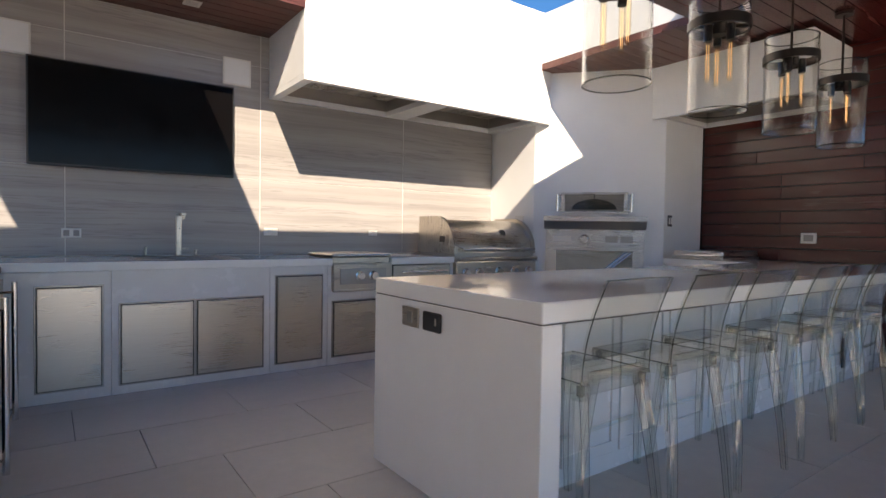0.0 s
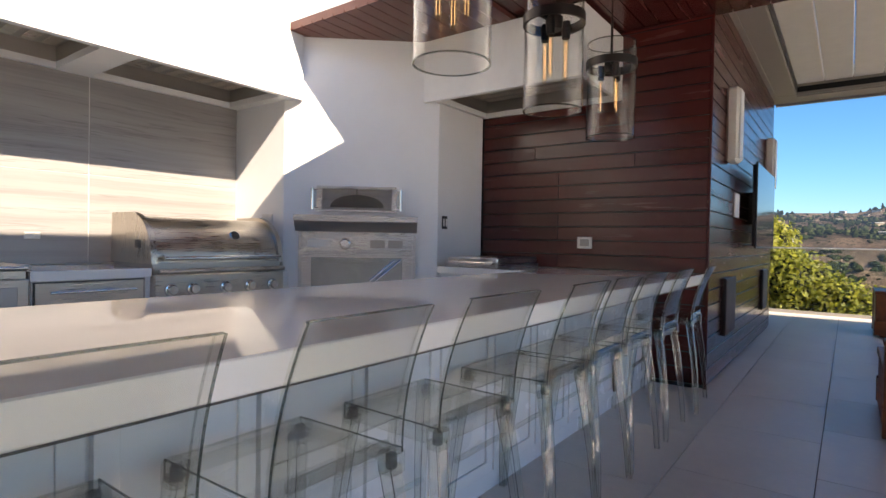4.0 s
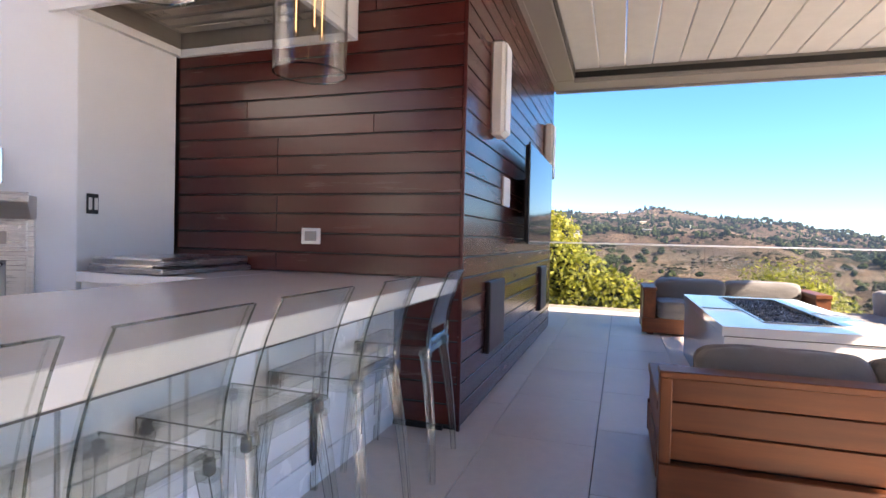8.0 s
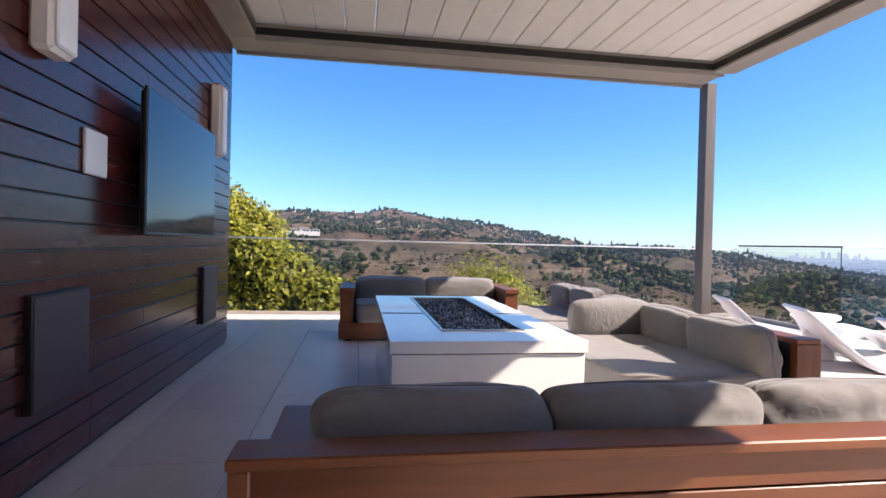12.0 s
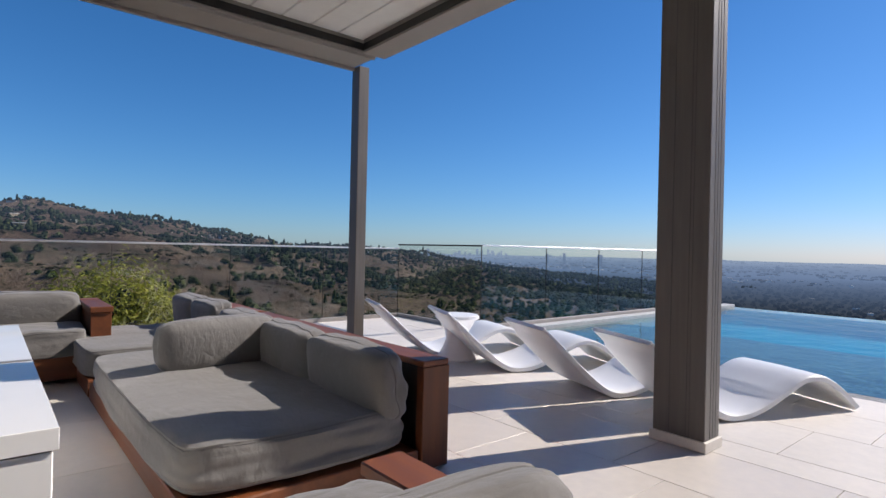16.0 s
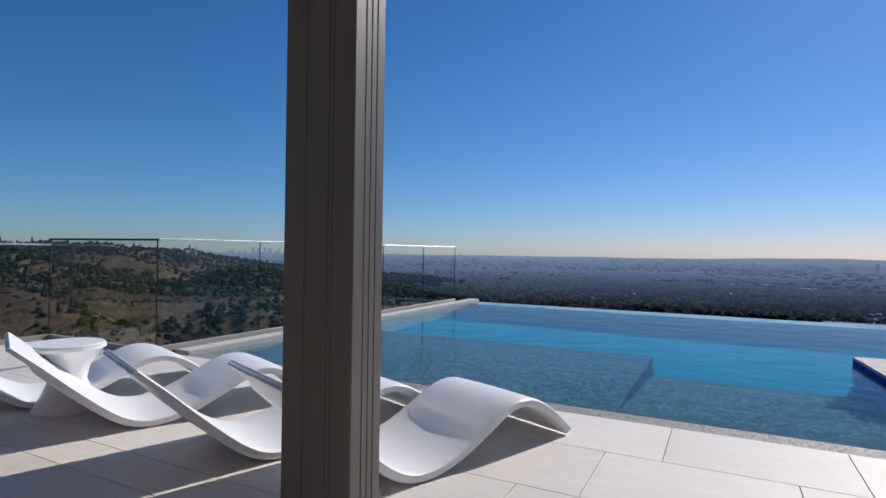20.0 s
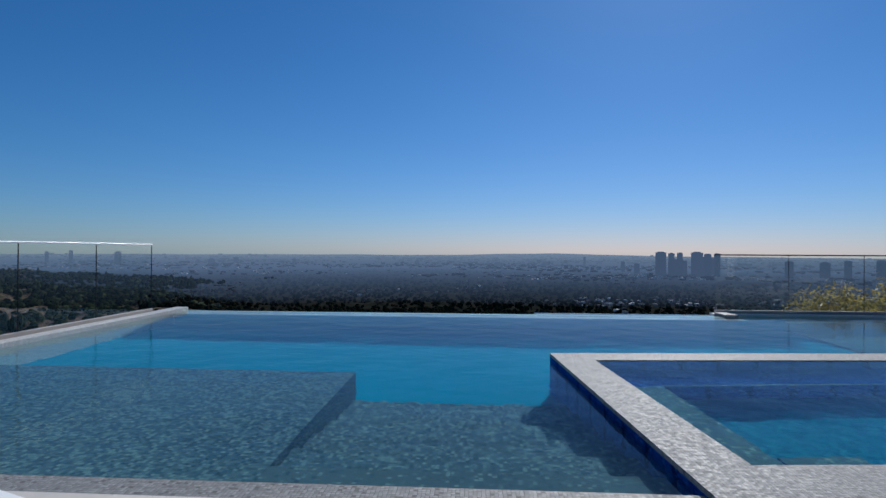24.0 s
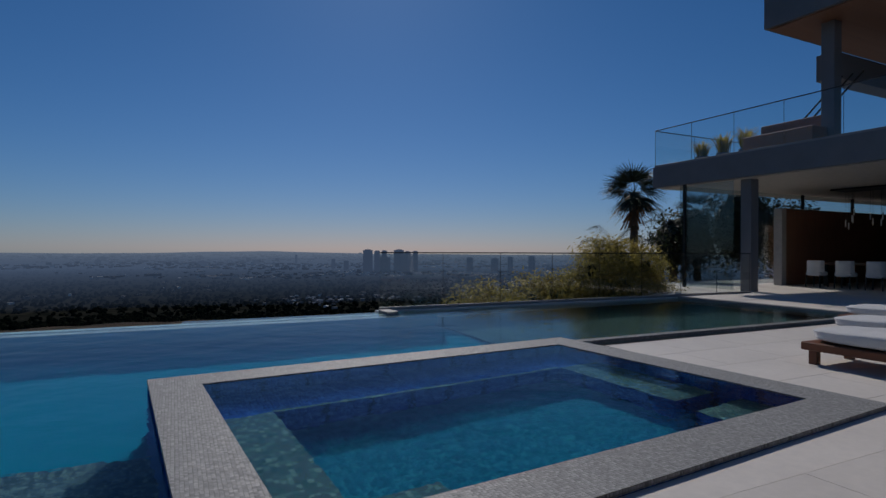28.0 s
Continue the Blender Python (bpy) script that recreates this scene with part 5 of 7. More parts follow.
# ---------- teak sofas ----------
def sofa(at, rz, length, depth, arms, seats, backs, label, seed=0, H=0.60, low_arms=None, lift=0.515, deep=0.135, drop=0.0):
    """Back along local x at y = 0, seat towards +y. arms: lengths at x = 0 and x = length."""
    t = thing("sofa", at, label, "sofa", "teak sofas round the fire table", rz=rz)
    part("back_skirt", box(-0.002, -0.010, 0.012, length + 0.002, 0.05, 0.19, 0.005), M_TEAKX, t)
    edges = (0.195, 0.332, 0.458, H - 0.034)
    for k, (z0, z1) in enumerate(zip(edges, edges[1:])):
        part("back_board", box(0.045, 0.030 if k else 0.038, z0 + 0.004, length - 0.045, 0.06, z1 - (0.003 if k else 0.007), 0.003), M_TEAKX, t)
    # black backing paints the gaps between boards as shaded
    part("gap_shade_backing", box(0.05, 0.06, 0.04, length - 0.05, deep - 0.025, H - 0.04), M_BLACK, t)
    part("top_rail", box(-0.005, -0.005, H - 0.032, length + 0.005, deep, H, 0.005), M_TEAKX, t)
    for x0 in (0.0, length - 0.05):
        if deep > 0.15:
            part("end_panel", box(x0 - 0.004, -0.012, 0.008, x0 + 0.054, deep - 0.003, H - 0.033, 0.004), M_TEAKZ, t)
        else:
            part("back_post", box(x0, 0.0, 0.191, x0 + 0.05, 0.13, H - 0.032, 0.004), M_TEAKZ, t)
    part("seat_frame", box(0.0, deep + 0.015, 0.06 - 0.5 * drop, length, depth, 0.20 - drop, 0.006), M_TEAKX, t)
    part("seat_front", box(-0.002, depth, 0.03 - 0.2 * drop, length + 0.002, depth + 0.035, 0.215 - drop, 0.005), M_TEAKX, t)
    for x0 in (0.06, length - 0.14):
        part("foot", box(x0, depth - 0.14, 0.0, x0 + 0.08, depth - 0.04, 0.062 - 0.5 * drop, 0.003), M_TEAKZ, t)
    for which, al in enumerate(arms):
        if al:
            x0 = 0.0 if which == 0 else length - 0.17
            ah = H if low_arms is None else low_arms
            part("arm_panel", box(x0 + 0.01, 0.172, 0.20, x0 + 0.16, al, ah - 0.05, 0.004), M_TEAKY, t)
            part("arm_rail", box(x0, 0.174, ah - 0.048, x0 + 0.17, al + 0.02, ah, 0.006), M_TEAKY, t)
    a0, a1 = (0.175 if arms[0] else 0.01), length - (0.175 if arms[1] else 0.01)
    w = (a1 - a0) / seats
    for i in range(seats):
        m = Matrix.Translation((a0 + w * (i + 0.5), (0.16 + depth) / 2 + 0.03, 0.32 - drop))
        sc = part("seat_cushion", cushion(w - 0.004, depth - 0.10, 0.245, 0.16, 22, m=m, seed=seed + i, p=14.0), M_FABRIC, t, smooth=True)
        part("piping", piping(w - 0.004, depth - 0.10, 0.245, 0.16, m=m, seed=seed + i, p=14.0), M_CORD, sc)
    w = (a1 - a0) / backs
    for i in range(backs):
        m = Matrix.Translation((a0 + w * (i + 0.5), 0.165 + deep, lift)) @ pose(0, 0, 0, -8, 0, 0.0) @ pose(0, 0, 0, 90)
        bc = part("back_cushion", cushion(w + 0.01, 0.37, 0.25, 0.42, 20, m=m, seed=seed + 10 + i, wrinkle=0.02, p=7.5), M_FABRIC, t, smooth=True)
        part("piping", piping(w + 0.01, 0.37, 0.25, 0.42, m=m, seed=seed + 10 + i, wrinkle=0.02, p=7.5, at=0.02, r=0.004), M_CORD, bc)
    return t


sofa((5.90, 1.92, 0), -90, 2.48, 0.95, (1.02, 1.10), 3, 3, "teak sofa with grey cushions, its plank back to the bar", 1, 0.60, 0.42, 0.50)
sofa((11.62, -0.25, 0), 90, 2.07, 0.87, (0.86, 0.86), 2, 2, "teak two-seat sofa with grey cushions and wide arms", 20)
s3 = sofa((7.62, -1.29, 0), 0, 2.40, 1.26, (0, 0), 1, 3, "deep teak daybed sofa with grey cushions", 40, 0.57, None, 0.45, 0.165, 0.08)
m = Matrix.Translation((1.50, 0.69, 0.50)) @ pose(0, 0, 0, 0, 0, 96) @ pose(0, 0, 0, 84)
part("bolster", cushion(0.78, 0.34, 0.24, 0.5, 12, m=m, seed=77, wrinkle=0.015), M_FABRIC, s3, "loose grey bolster cushion", smooth=True)
sofa((10.10, -1.29, 0), 0, 1.30, 1.26, (0, 0), 1, 2, "teak corner sofa with loose grey cushions", 60, 0.57, None, 0.47, 0.165, 0.08)


# ---------- white wave loungers ----------
def lounger():
    t = thing("pool_lounger", (0, 0, 0), "white wave-shaped fibreglass pool lounger", "lounger", "white loungers by the pool")
    keys = [(0.0, 0.045), (0.08, 0.115), (0.20, 0.205), (0.34, 0.275), (0.46, 0.29), (0.58, 0.265), (0.74, 0.185), (0.92, 0.10), (1.08, 0.058), (1.22, 0.062), (1.36, 0.13), (1.55, 0.29), (1.72, 0.45), (1.86, 0.575)]
    pts = []
    for i in range(len(keys) - 1):
        p0, p1, p2, p3 = keys[max(0, i - 1)], keys[i], keys[i + 1], keys[min(len(keys) - 1, i + 2)]
        for k in range(4):
            s = k / 4
            pts.append(tuple(0.5 * ((2 * p1[j]) + (-p0[j] + p2[j]) * s + (2 * p0[j] - 5 * p1[j] + 4 * p2[j] - p3[j]) * s * s + (-p0[j] + 3 * p1[j] - 3 * p2[j] + p3[j]) * s ** 3) for j in (0, 1)))
    pts.append(keys[-1])
    bm = bmesh.new()
    W = 0.68
    rows = []
    for i, (u, z) in enumerate(pts):
        a, b = pts[max(0, i - 1)], pts[min(len(pts) - 1, i + 1)]
        tt = Vector((b[0] - a[0], b[1] - a[1])).normalized()
        k = Vector((tt.y, -tt.x)) * (0.052 - (0.02 if i > len(pts) - 5 else 0))
        row = []
        for v in (-1, -0.96, -0.6, 0, 0.6, 0.96, 1):
            dip = 0.018 * (1 - v * v) if u > 0.8 else -0.006 * (1 - v * v)
            edge = 0.010 if abs(v) == 1 else 0.0
            row.append(bm.verts.new((u, v * W / 2, z - dip - edge)))
        for v in (1, 0.96, 0, -0.96, -1):
            edge = 0.010 if abs(v) == 1 else 0.0
            row.append(bm.verts.new((u + k.x, v * W / 2, z + k.y + edge)))
        rows.append(row)
    n = len(rows[0])
    for a, b in zip(rows, rows[1:]):
        for i in range(n):
            bm.faces.new((a[i], a[(i + 1) % n], b[(i + 1) % n], b[i]))
    bm.faces.new(rows[0])
    bm.faces.new(rows[-1][::-1])
    bmesh.ops.recalc_face_normals(bm, faces=bm.faces[:])
    lo = min(v.co.z for v in bm.verts)
    bmesh.ops.translate(bm, verts=bm.verts[:], vec=(0, 0, -lo + 0.001))
    part("shell", bm, M_LOUNGER, t, smooth=True)
    part("head_edge", box(1.852, -0.335, 0.548, 1.872, 0.335, 0.575, 0.008), M_LOUNGER, t)
    return t


ax = Vector((0.385, 0.923))     # from the foot towards the head
side = Vector((0.923, -0.385))
lg = lounger()
heads = ((7.89, -3.0, 0), (8.73, -2.89, 1.5), (9.76, -2.88, -1), (10.80, -2.78, 2))
for i, (x, y, r) in enumerate(heads):
    foot = Vector((x, y)) - side * 0.34 - ax * 1.86
    mm = pose(foot.x, foot.y, 0, 0, 0, math.degrees(math.atan2(ax.y, ax.x)) + r)
    if i == 0:
        lg.matrix_world = mm
    else:
        copy_thing(lg, mm)
tbl = thing("side_table", (9.72, -3.22, 0), "white hourglass side table between loungers", "side table")
part("shell", lathe([(0.0, 0.0), (0.20, 0.0), (0.205, 0.02), (0.15, 0.12), (0.115, 0.21), (0.13, 0.30), (0.19, 0.40), (0.23, 0.43), (0.23, 0.45), (0.0, 0.45)], 36), M_LOUNGER, tbl, smooth=True)
part("top", lathe([(0.0, 0.451), (0.215, 0.451), (0.222, 0.458), (0.215, 0.465), (0.0, 0.465)], 36), M_LOUNGER, tbl, smooth=True)


# ---------- far daybeds ----------
def daybed():
    t = thing("daybed", (0, 0, 0), "low teak daybed with a thick grey mattress", "daybed", "daybeds by the spa")
    part("frame", box(0, 0, 0.14, 0.75, 2.0, 0.22, 0.008), M_TEAKY, t)
    for x in (0.03, 0.65):
        for y in (0.06, 1.86):
            part("leg", box(x, y, 0, x + 0.07, y + 0.08, 0.142, 0.004), M_TEAKZ, t)
    part("mattress", cushion(0.74, 1.98, 0.16, 0.15, 10, m=Matrix.Translation((0.375, 1.0, 0.30)), seed=5), M_FABRICL, t, smooth=True)
    return t


db = daybed()
db.matrix_world = pose(-2.25, -6.62, 0)
copy_thing(db, pose(-3.55, -7.12, 0))
copy_thing(db, pose(-5.2, -7.85, 0))

# ---------- terrain ----------
EYE = Vector((6.0, -1.0))
AZ = [-180, -140, -125, -100, -70, -60, -47, -36, -31, -24, -17, -10, -6, 0, 6, 12, 25, 60, 120, 180]
SKYLINE = [-1.2, -1.2, -1.0, -0.7, -0.7, -0.9, -0.6, -0.15, 0.0, 0.45, 1.6, 2.45, 3.1, 3.3, 3.0, 2.5, 3.0, 3.5, 2.0, -1.2]
MIDDLE = [-3.5, -3.5, -5.6, -6.2, -6.0, -4.4, -2.5, -2.4, -1.9, -1.2, -0.6, -0.3, 0.0, 0.4, 0.6, 0.4, 0.6, 1.0, 0.0, -3.5]
PLAIN = -40.0


def lerp_az(table, az):
    return float(np.interp(az, AZ, table))


def ground_z(az, r):
    """Height of the land by direction and distance: canyon, near spur, ridge, and the plain beyond."""
    hill = 1.0 if -52 < az < 100 else 0.0
    if az < -36:
        hill = max(0.0, min(1.0, (az + 64) / 28))
    zr = 800 * math.tan(radians(lerp_az(SKYLINE, az)))
    zm = 380 * math.tan(radians(lerp_az(MIDDLE, az)))
    rs = [10, 30, 90, 200, 380, 520, 800, 1050, 1600, 4990]
    zh = [-2.2, -7, -22, -30, zm, zm * 0.5 + zr * 0.42 - 6, zr, zr - 25, PLAIN, PLAIN]
    zp = [-2.2, -6, -18, -27, zm if zm > PLAIN else PLAIN, PLAIN, PLAIN, PLAIN, PLAIN, PLAIN]
    z = hill * float(np.interp(r, rs, zh)) + (1 - hill) * float(np.interp(r, rs, zp))
    p = Vector((r * math.cos(radians(az)) / 90, r * math.sin(radians(az)) / 90, 0.3))
    amp = float(np.interp(r, [10, 60, 300, 800, 1100, 2000], [0.2, 3.0, 17, 9, 5, 0])) * (0.15 + 0.85 * hill)
    # spurs with rounded backs and sharp gullies between them
    gully = 0.5 - abs(noise.noise(Vector((p.x * 1.9 + 0.6 * p.y, p.y * 1.3, 2.2)))) * 1.6
    return z + amp * (noise.fractal(p, 0.9, 2.1, 5) * 0.9 + 0.55 * abs(noise.noise(p * 1.7)) - 0.3 - 0.45 * max(0.0, gully))


def haze_glow(n, amount, start, full):
    """Paints haze into a material as mixed-in emission, stronger with distance."""
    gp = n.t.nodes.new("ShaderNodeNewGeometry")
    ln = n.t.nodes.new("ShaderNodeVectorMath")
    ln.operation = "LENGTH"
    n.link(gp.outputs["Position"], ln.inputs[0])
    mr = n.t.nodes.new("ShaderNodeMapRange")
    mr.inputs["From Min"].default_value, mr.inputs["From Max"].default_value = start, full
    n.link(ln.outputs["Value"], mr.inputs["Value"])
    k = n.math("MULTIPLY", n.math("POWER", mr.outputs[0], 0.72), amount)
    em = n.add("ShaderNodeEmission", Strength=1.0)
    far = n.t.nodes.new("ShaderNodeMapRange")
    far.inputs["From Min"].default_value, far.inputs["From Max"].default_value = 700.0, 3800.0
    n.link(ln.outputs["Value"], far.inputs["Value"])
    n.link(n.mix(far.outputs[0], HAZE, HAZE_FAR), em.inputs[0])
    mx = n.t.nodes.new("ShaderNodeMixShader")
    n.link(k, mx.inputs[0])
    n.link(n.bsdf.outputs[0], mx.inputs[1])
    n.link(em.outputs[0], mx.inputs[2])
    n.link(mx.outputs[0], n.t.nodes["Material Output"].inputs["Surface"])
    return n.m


def brush_ground():
    n = Nodes("hazy_brush_hillside")
    gp = n.t.nodes.new("ShaderNodeNewGeometry").outputs["Position"]
    a = n.noise(gp, 0.011, 8, 0.62)
    b = n.noise(gp, 0.07, 7, 0.72)
    c = n.noise(gp, 0.42, 5, 0.75)
    col = n.ramp(a, [(0.34, (0.062, 0.041, 0.028)), (0.48, (0.145, 0.099, 0.067)), (0.64, (0.25, 0.176, 0.118))])
    col = n.mix(n.ramp(b, [(0.51, (0, 0, 0)), (0.60, (0.9, 0.9, 0.9))]), col, (0.052, 0.046, 0.027))
    col = n.mix(n.ramp(c, [(0.52, (0, 0, 0)), (0.60, (0.8, 0.8, 0.8))]), col, (0.042, 0.041, 0.023))
    n.set(Base_Color=col, Roughness=1.0, Specular_IOR_Level=0.05)
    n.bump(n.math("ADD", b, c), 0.9, 3.0)
    # slope colour also gets a little painted haze
    return haze_glow(n, 0.30, 250.0, 1500.0)


# emission colours standing in for haze, near and far
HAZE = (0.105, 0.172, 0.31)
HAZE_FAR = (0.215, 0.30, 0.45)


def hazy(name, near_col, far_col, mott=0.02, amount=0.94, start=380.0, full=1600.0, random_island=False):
    """Distant plain and its buildings; bluish haze painted in as glow, by distance from the house."""
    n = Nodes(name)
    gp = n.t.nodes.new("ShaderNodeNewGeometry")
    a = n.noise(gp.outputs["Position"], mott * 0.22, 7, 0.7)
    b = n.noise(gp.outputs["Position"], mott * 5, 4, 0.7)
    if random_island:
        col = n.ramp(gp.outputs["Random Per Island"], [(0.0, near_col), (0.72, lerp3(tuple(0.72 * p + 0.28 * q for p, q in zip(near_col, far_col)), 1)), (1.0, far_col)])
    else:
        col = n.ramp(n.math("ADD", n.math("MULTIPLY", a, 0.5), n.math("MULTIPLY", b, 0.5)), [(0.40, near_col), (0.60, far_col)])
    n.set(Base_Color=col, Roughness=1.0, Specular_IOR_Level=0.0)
    return haze_glow(n, amount, start, full)


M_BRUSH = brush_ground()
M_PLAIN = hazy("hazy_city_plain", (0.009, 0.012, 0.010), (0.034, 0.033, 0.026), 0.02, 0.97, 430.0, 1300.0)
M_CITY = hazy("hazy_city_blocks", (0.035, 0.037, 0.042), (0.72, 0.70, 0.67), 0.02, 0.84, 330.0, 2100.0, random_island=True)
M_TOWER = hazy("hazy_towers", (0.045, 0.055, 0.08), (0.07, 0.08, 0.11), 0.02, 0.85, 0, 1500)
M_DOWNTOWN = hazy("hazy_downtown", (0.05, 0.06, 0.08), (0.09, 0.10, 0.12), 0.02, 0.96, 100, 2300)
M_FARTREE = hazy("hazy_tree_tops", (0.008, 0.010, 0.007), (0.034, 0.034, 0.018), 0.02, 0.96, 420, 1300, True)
bm = bmesh.new()
radii = [9.0 * (4990 / 9.0) ** (i / 110) for i in range(111)]
angs = [-180 + i * 1.0 for i in range(360)]
grid = []
for r in radii:
    grid.append([bm.verts.new((EYE.x + r * math.cos(radians(a)), EYE.y + r * math.sin(radians(a)), ground_z(a, r))) for a in angs])
for i in range(110):
    for j in range(360):
        j2 = (j + 1) % 360
        f = bm.faces.new((grid[i][j], grid[i][j2], grid[i + 1][j2], grid[i + 1][j]))
        a = angs[j]
        f.material_index = 1 if (a < -50 or a > 100) and radii[i] > 330 or radii[i] > 1300 else 0
        f.smooth = True
# the land closes under the house, well below its floors
c = bm.verts.new((EYE.x, EYE.y, -2.4))
for j in range(360):
    bm.faces.new((c, grid[0][(j + 1) % 360], grid[0][j]))
for row in grid[:8]:
    for v in row:
        if -15.5 < v.co.x < 14 and -15 < v.co.y < 8.5:
            v.co.z = min(v.co.z, -2.3)
bmesh.ops.recalc_face_normals(bm, faces=bm.faces[:])
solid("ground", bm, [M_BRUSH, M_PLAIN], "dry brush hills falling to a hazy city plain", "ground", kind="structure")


def blob(bm, p, r, h, rg):
    """One rough, rounded tree crown seen from afar."""
    n = rg.randint(5, 6)
    rings = []
    for k, (f0, f1, z0, z1) in enumerate(((0.55, 0.75, -0.4, -0.2), (0.85, 1.2, 0.2, 0.45), (0.5, 0.8, 0.72, 0.95))):
        rings.append([bm.verts.new(p + Vector((r * q * math.cos(6.283 * i / n + 0.4 * k), r * q * math.sin(6.283 * i / n + 0.4 * k), h * rg.uniform(z0, z1)))) for i in range(n) for q in (rg.uniform(f0, f1),)])
    top = bm.verts.new(p + Vector((rg.uniform(-0.2, 0.2) * r, rg.uniform(-0.2, 0.2) * r, h * 1.03)))
    for a, b in zip(rings, rings[1:]):
        for i in range(n):
            bm.faces.new((a[i], a[(i + 1) % n], b[(i + 1) % n], b[i]))
    for i in range(n):
        bm.faces.new((rings[2][i], rings[2][(i + 1) % n], top))


def place(az, r, lift=0.0):
    return Vector((EYE.x + r * math.cos(radians(az)), EYE.y + r * math.sin(radians(az)), ground_z(az, r) + lift))


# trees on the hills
# hill trees carry the painted haze glow too
M_HILLTREE = hazy("hazy_dark_hill_trees", (0.012, 0.019, 0.007), (0.085, 0.098, 0.040), 0.02, 0.34, 250.0, 1500.0, True)
rg = random.Random(8)


def crown(bm, p, r, h, rg):
    """A far tree: three or four lumps of leaves round one top."""
    blob(bm, p + Vector((0, 0, 0.15 * h)), r * 0.75, h * 0.85, rg)
    for k in range(rg.randint(2, 3)):
        a = rg.uniform(0, 6.283)
        blob(bm, p + Vector((0.55 * r * math.cos(a), 0.55 * r * math.sin(a), h * rg.uniform(0.0, 0.3))), r * rg.uniform(0.4, 0.6), h * rg.uniform(0.35, 0.6), rg)


bm = bmesh.new()
for i in range(22000):
    az = rg.uniform(-70, 34)
    u = rg.random()
    r = rg.uniform(60, 330) if u < 0.22 else rg.uniform(330, 830)
    p = place(az, r)
    den = noise.noise(Vector((p.x / 85, p.y / 85, 1.7))) + 0.45 * noise.noise(Vector((p.x / 26, p.y / 26, 9.1)))
    want = 0.30 if r < 350 else 0.02
    if r > 520:
        want -= 0.12
    if r > 700:
        want -= 0.25
    if az < -20 and 345 < r < 450:
        want -= 0.42
    if az < -40 and r < 420:
        want -= 0.30
    if -52 < az < -30 and r < 330:
        want += 0.20
    if az < -56:
        want += (-56 - az) * 0.09
    if az < -26:
        want -= 0.30
    if den < want + rg.uniform(-0.06, 0.12):
        continue
    s = rg.uniform(1.3, 3.2) * (0.62 if r < 200 else 0.85 if r < 330 else 1.0)
    tall = rg.uniform(0.8, 1.4) if rg.random() < 0.95 else rg.uniform(1.8, 2.6)
    crown(bm, p, s * (1.0 if tall < 2 else 0.55), s * tall, rg)
solid("hillside_trees", bm, M_HILLTREE, "dark green trees and scrub on the hills", "trees", kind="stuff")
# low brush on the near slopes
bm = bmesh.new()
for i in range(16000):
    az = rg.uniform(-66, 30)
    r = 40 + 640 * rg.random() ** 0.9
    p = place(az, r, -0.2)
    if noise.noise(Vector((p.x / 40, p.y / 40, 5.7))) + 0.5 * noise.noise(Vector((p.x / 13, p.y / 13, 2.7))) < rg.uniform(-0.12, 0.32):
        continue
    s = rg.uniform(0.45, 1.25) * (0.5 + r / 560)
    blob(bm, p, s, s * rg.uniform(0.5, 0.9), rg)
# brush with the same haze emission mixed in
M_SCRUB = hazy("hazy_dry_brush", (0.018, 0.020, 0.010), (0.085, 0.074, 0.044), 0.02, 0.30, 250.0, 1500.0, True)
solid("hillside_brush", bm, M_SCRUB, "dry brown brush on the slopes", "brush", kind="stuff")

# hillside houses
M_HOUSE = plain("far_white_render", (0.55, 0.53, 0.49), 0.8)
M_TANHOUSE = plain("far_tan_render", (0.34, 0.28, 0.21), 0.8)
M_ROOF = plain("far_roof", (0.20, 0.17, 0.15), 0.9)
M_FARGLASS = plain("far_window_glass", (0.05, 0.06, 0.07), 0.1)
for k in range(52):
    az = rg.uniform(-34, 14)
    r = rg.uniform(600, 800) if k < 46 else rg.uniform(380, 520)
    p = place(az, r)
    w, d, h = rg.uniform(3.5, 8.5), rg.uniform(3, 6), rg.uniform(1.2, 2.3)
    hs = thing("hillside_house", p + Vector((0, 0, 0.3)), "small pale house far off on the hillside", "house", "hillside houses", rz=az + rg.uniform(-30, 30))
    part("wall", box(-d / 2, -w / 2, -2, d / 2, w / 2, h), M_HOUSE if k % 2 else M_TANHOUSE, hs)
    part("roof", box(-d / 2 - 0.5, -w / 2 - 0.5, h, d / 2 + 0.5, w / 2 + 0.5, h + 0.5), M_ROOF if k % 3 else M_HOUSE, hs)
    for q in range(int(w / 3)):
        y = -w / 2 + 0.8 + q * 3
        part("window", box(-d / 2 - 0.05, y, 0.9, -d / 2 + 0.02, y + 1.8, h - 0.7), M_FARGLASS, hs)
big = thing("hillside_house", place(6.0, 430) + Vector((0, 0, 0.2)), "long white modern house on the hillside", "house", "hillside houses", rz=6)
for y0, y1, h in ((-13, -5, 1.5), (-5, 2, 2.6), (2, 8, 1.4), (8, 12, 2.1)):
    part("wall", box(-4, y0, -3, 4, y1 - 0.05, h), M_HOUSE, big)
    part("roof", box(-4.6, y0 - 0.3, h, 4.4, y1 + 0.2, h + 0.35), M_HOUSE, big)
    for k in range(int((y1 - y0) / 2.4)):
        part("window", box(-4.05, y0 + 0.5 + k * 2.4, 0.3, -3.98, y0 + 2.0 + k * 2.4, 1.5), M_FARGLASS, big)

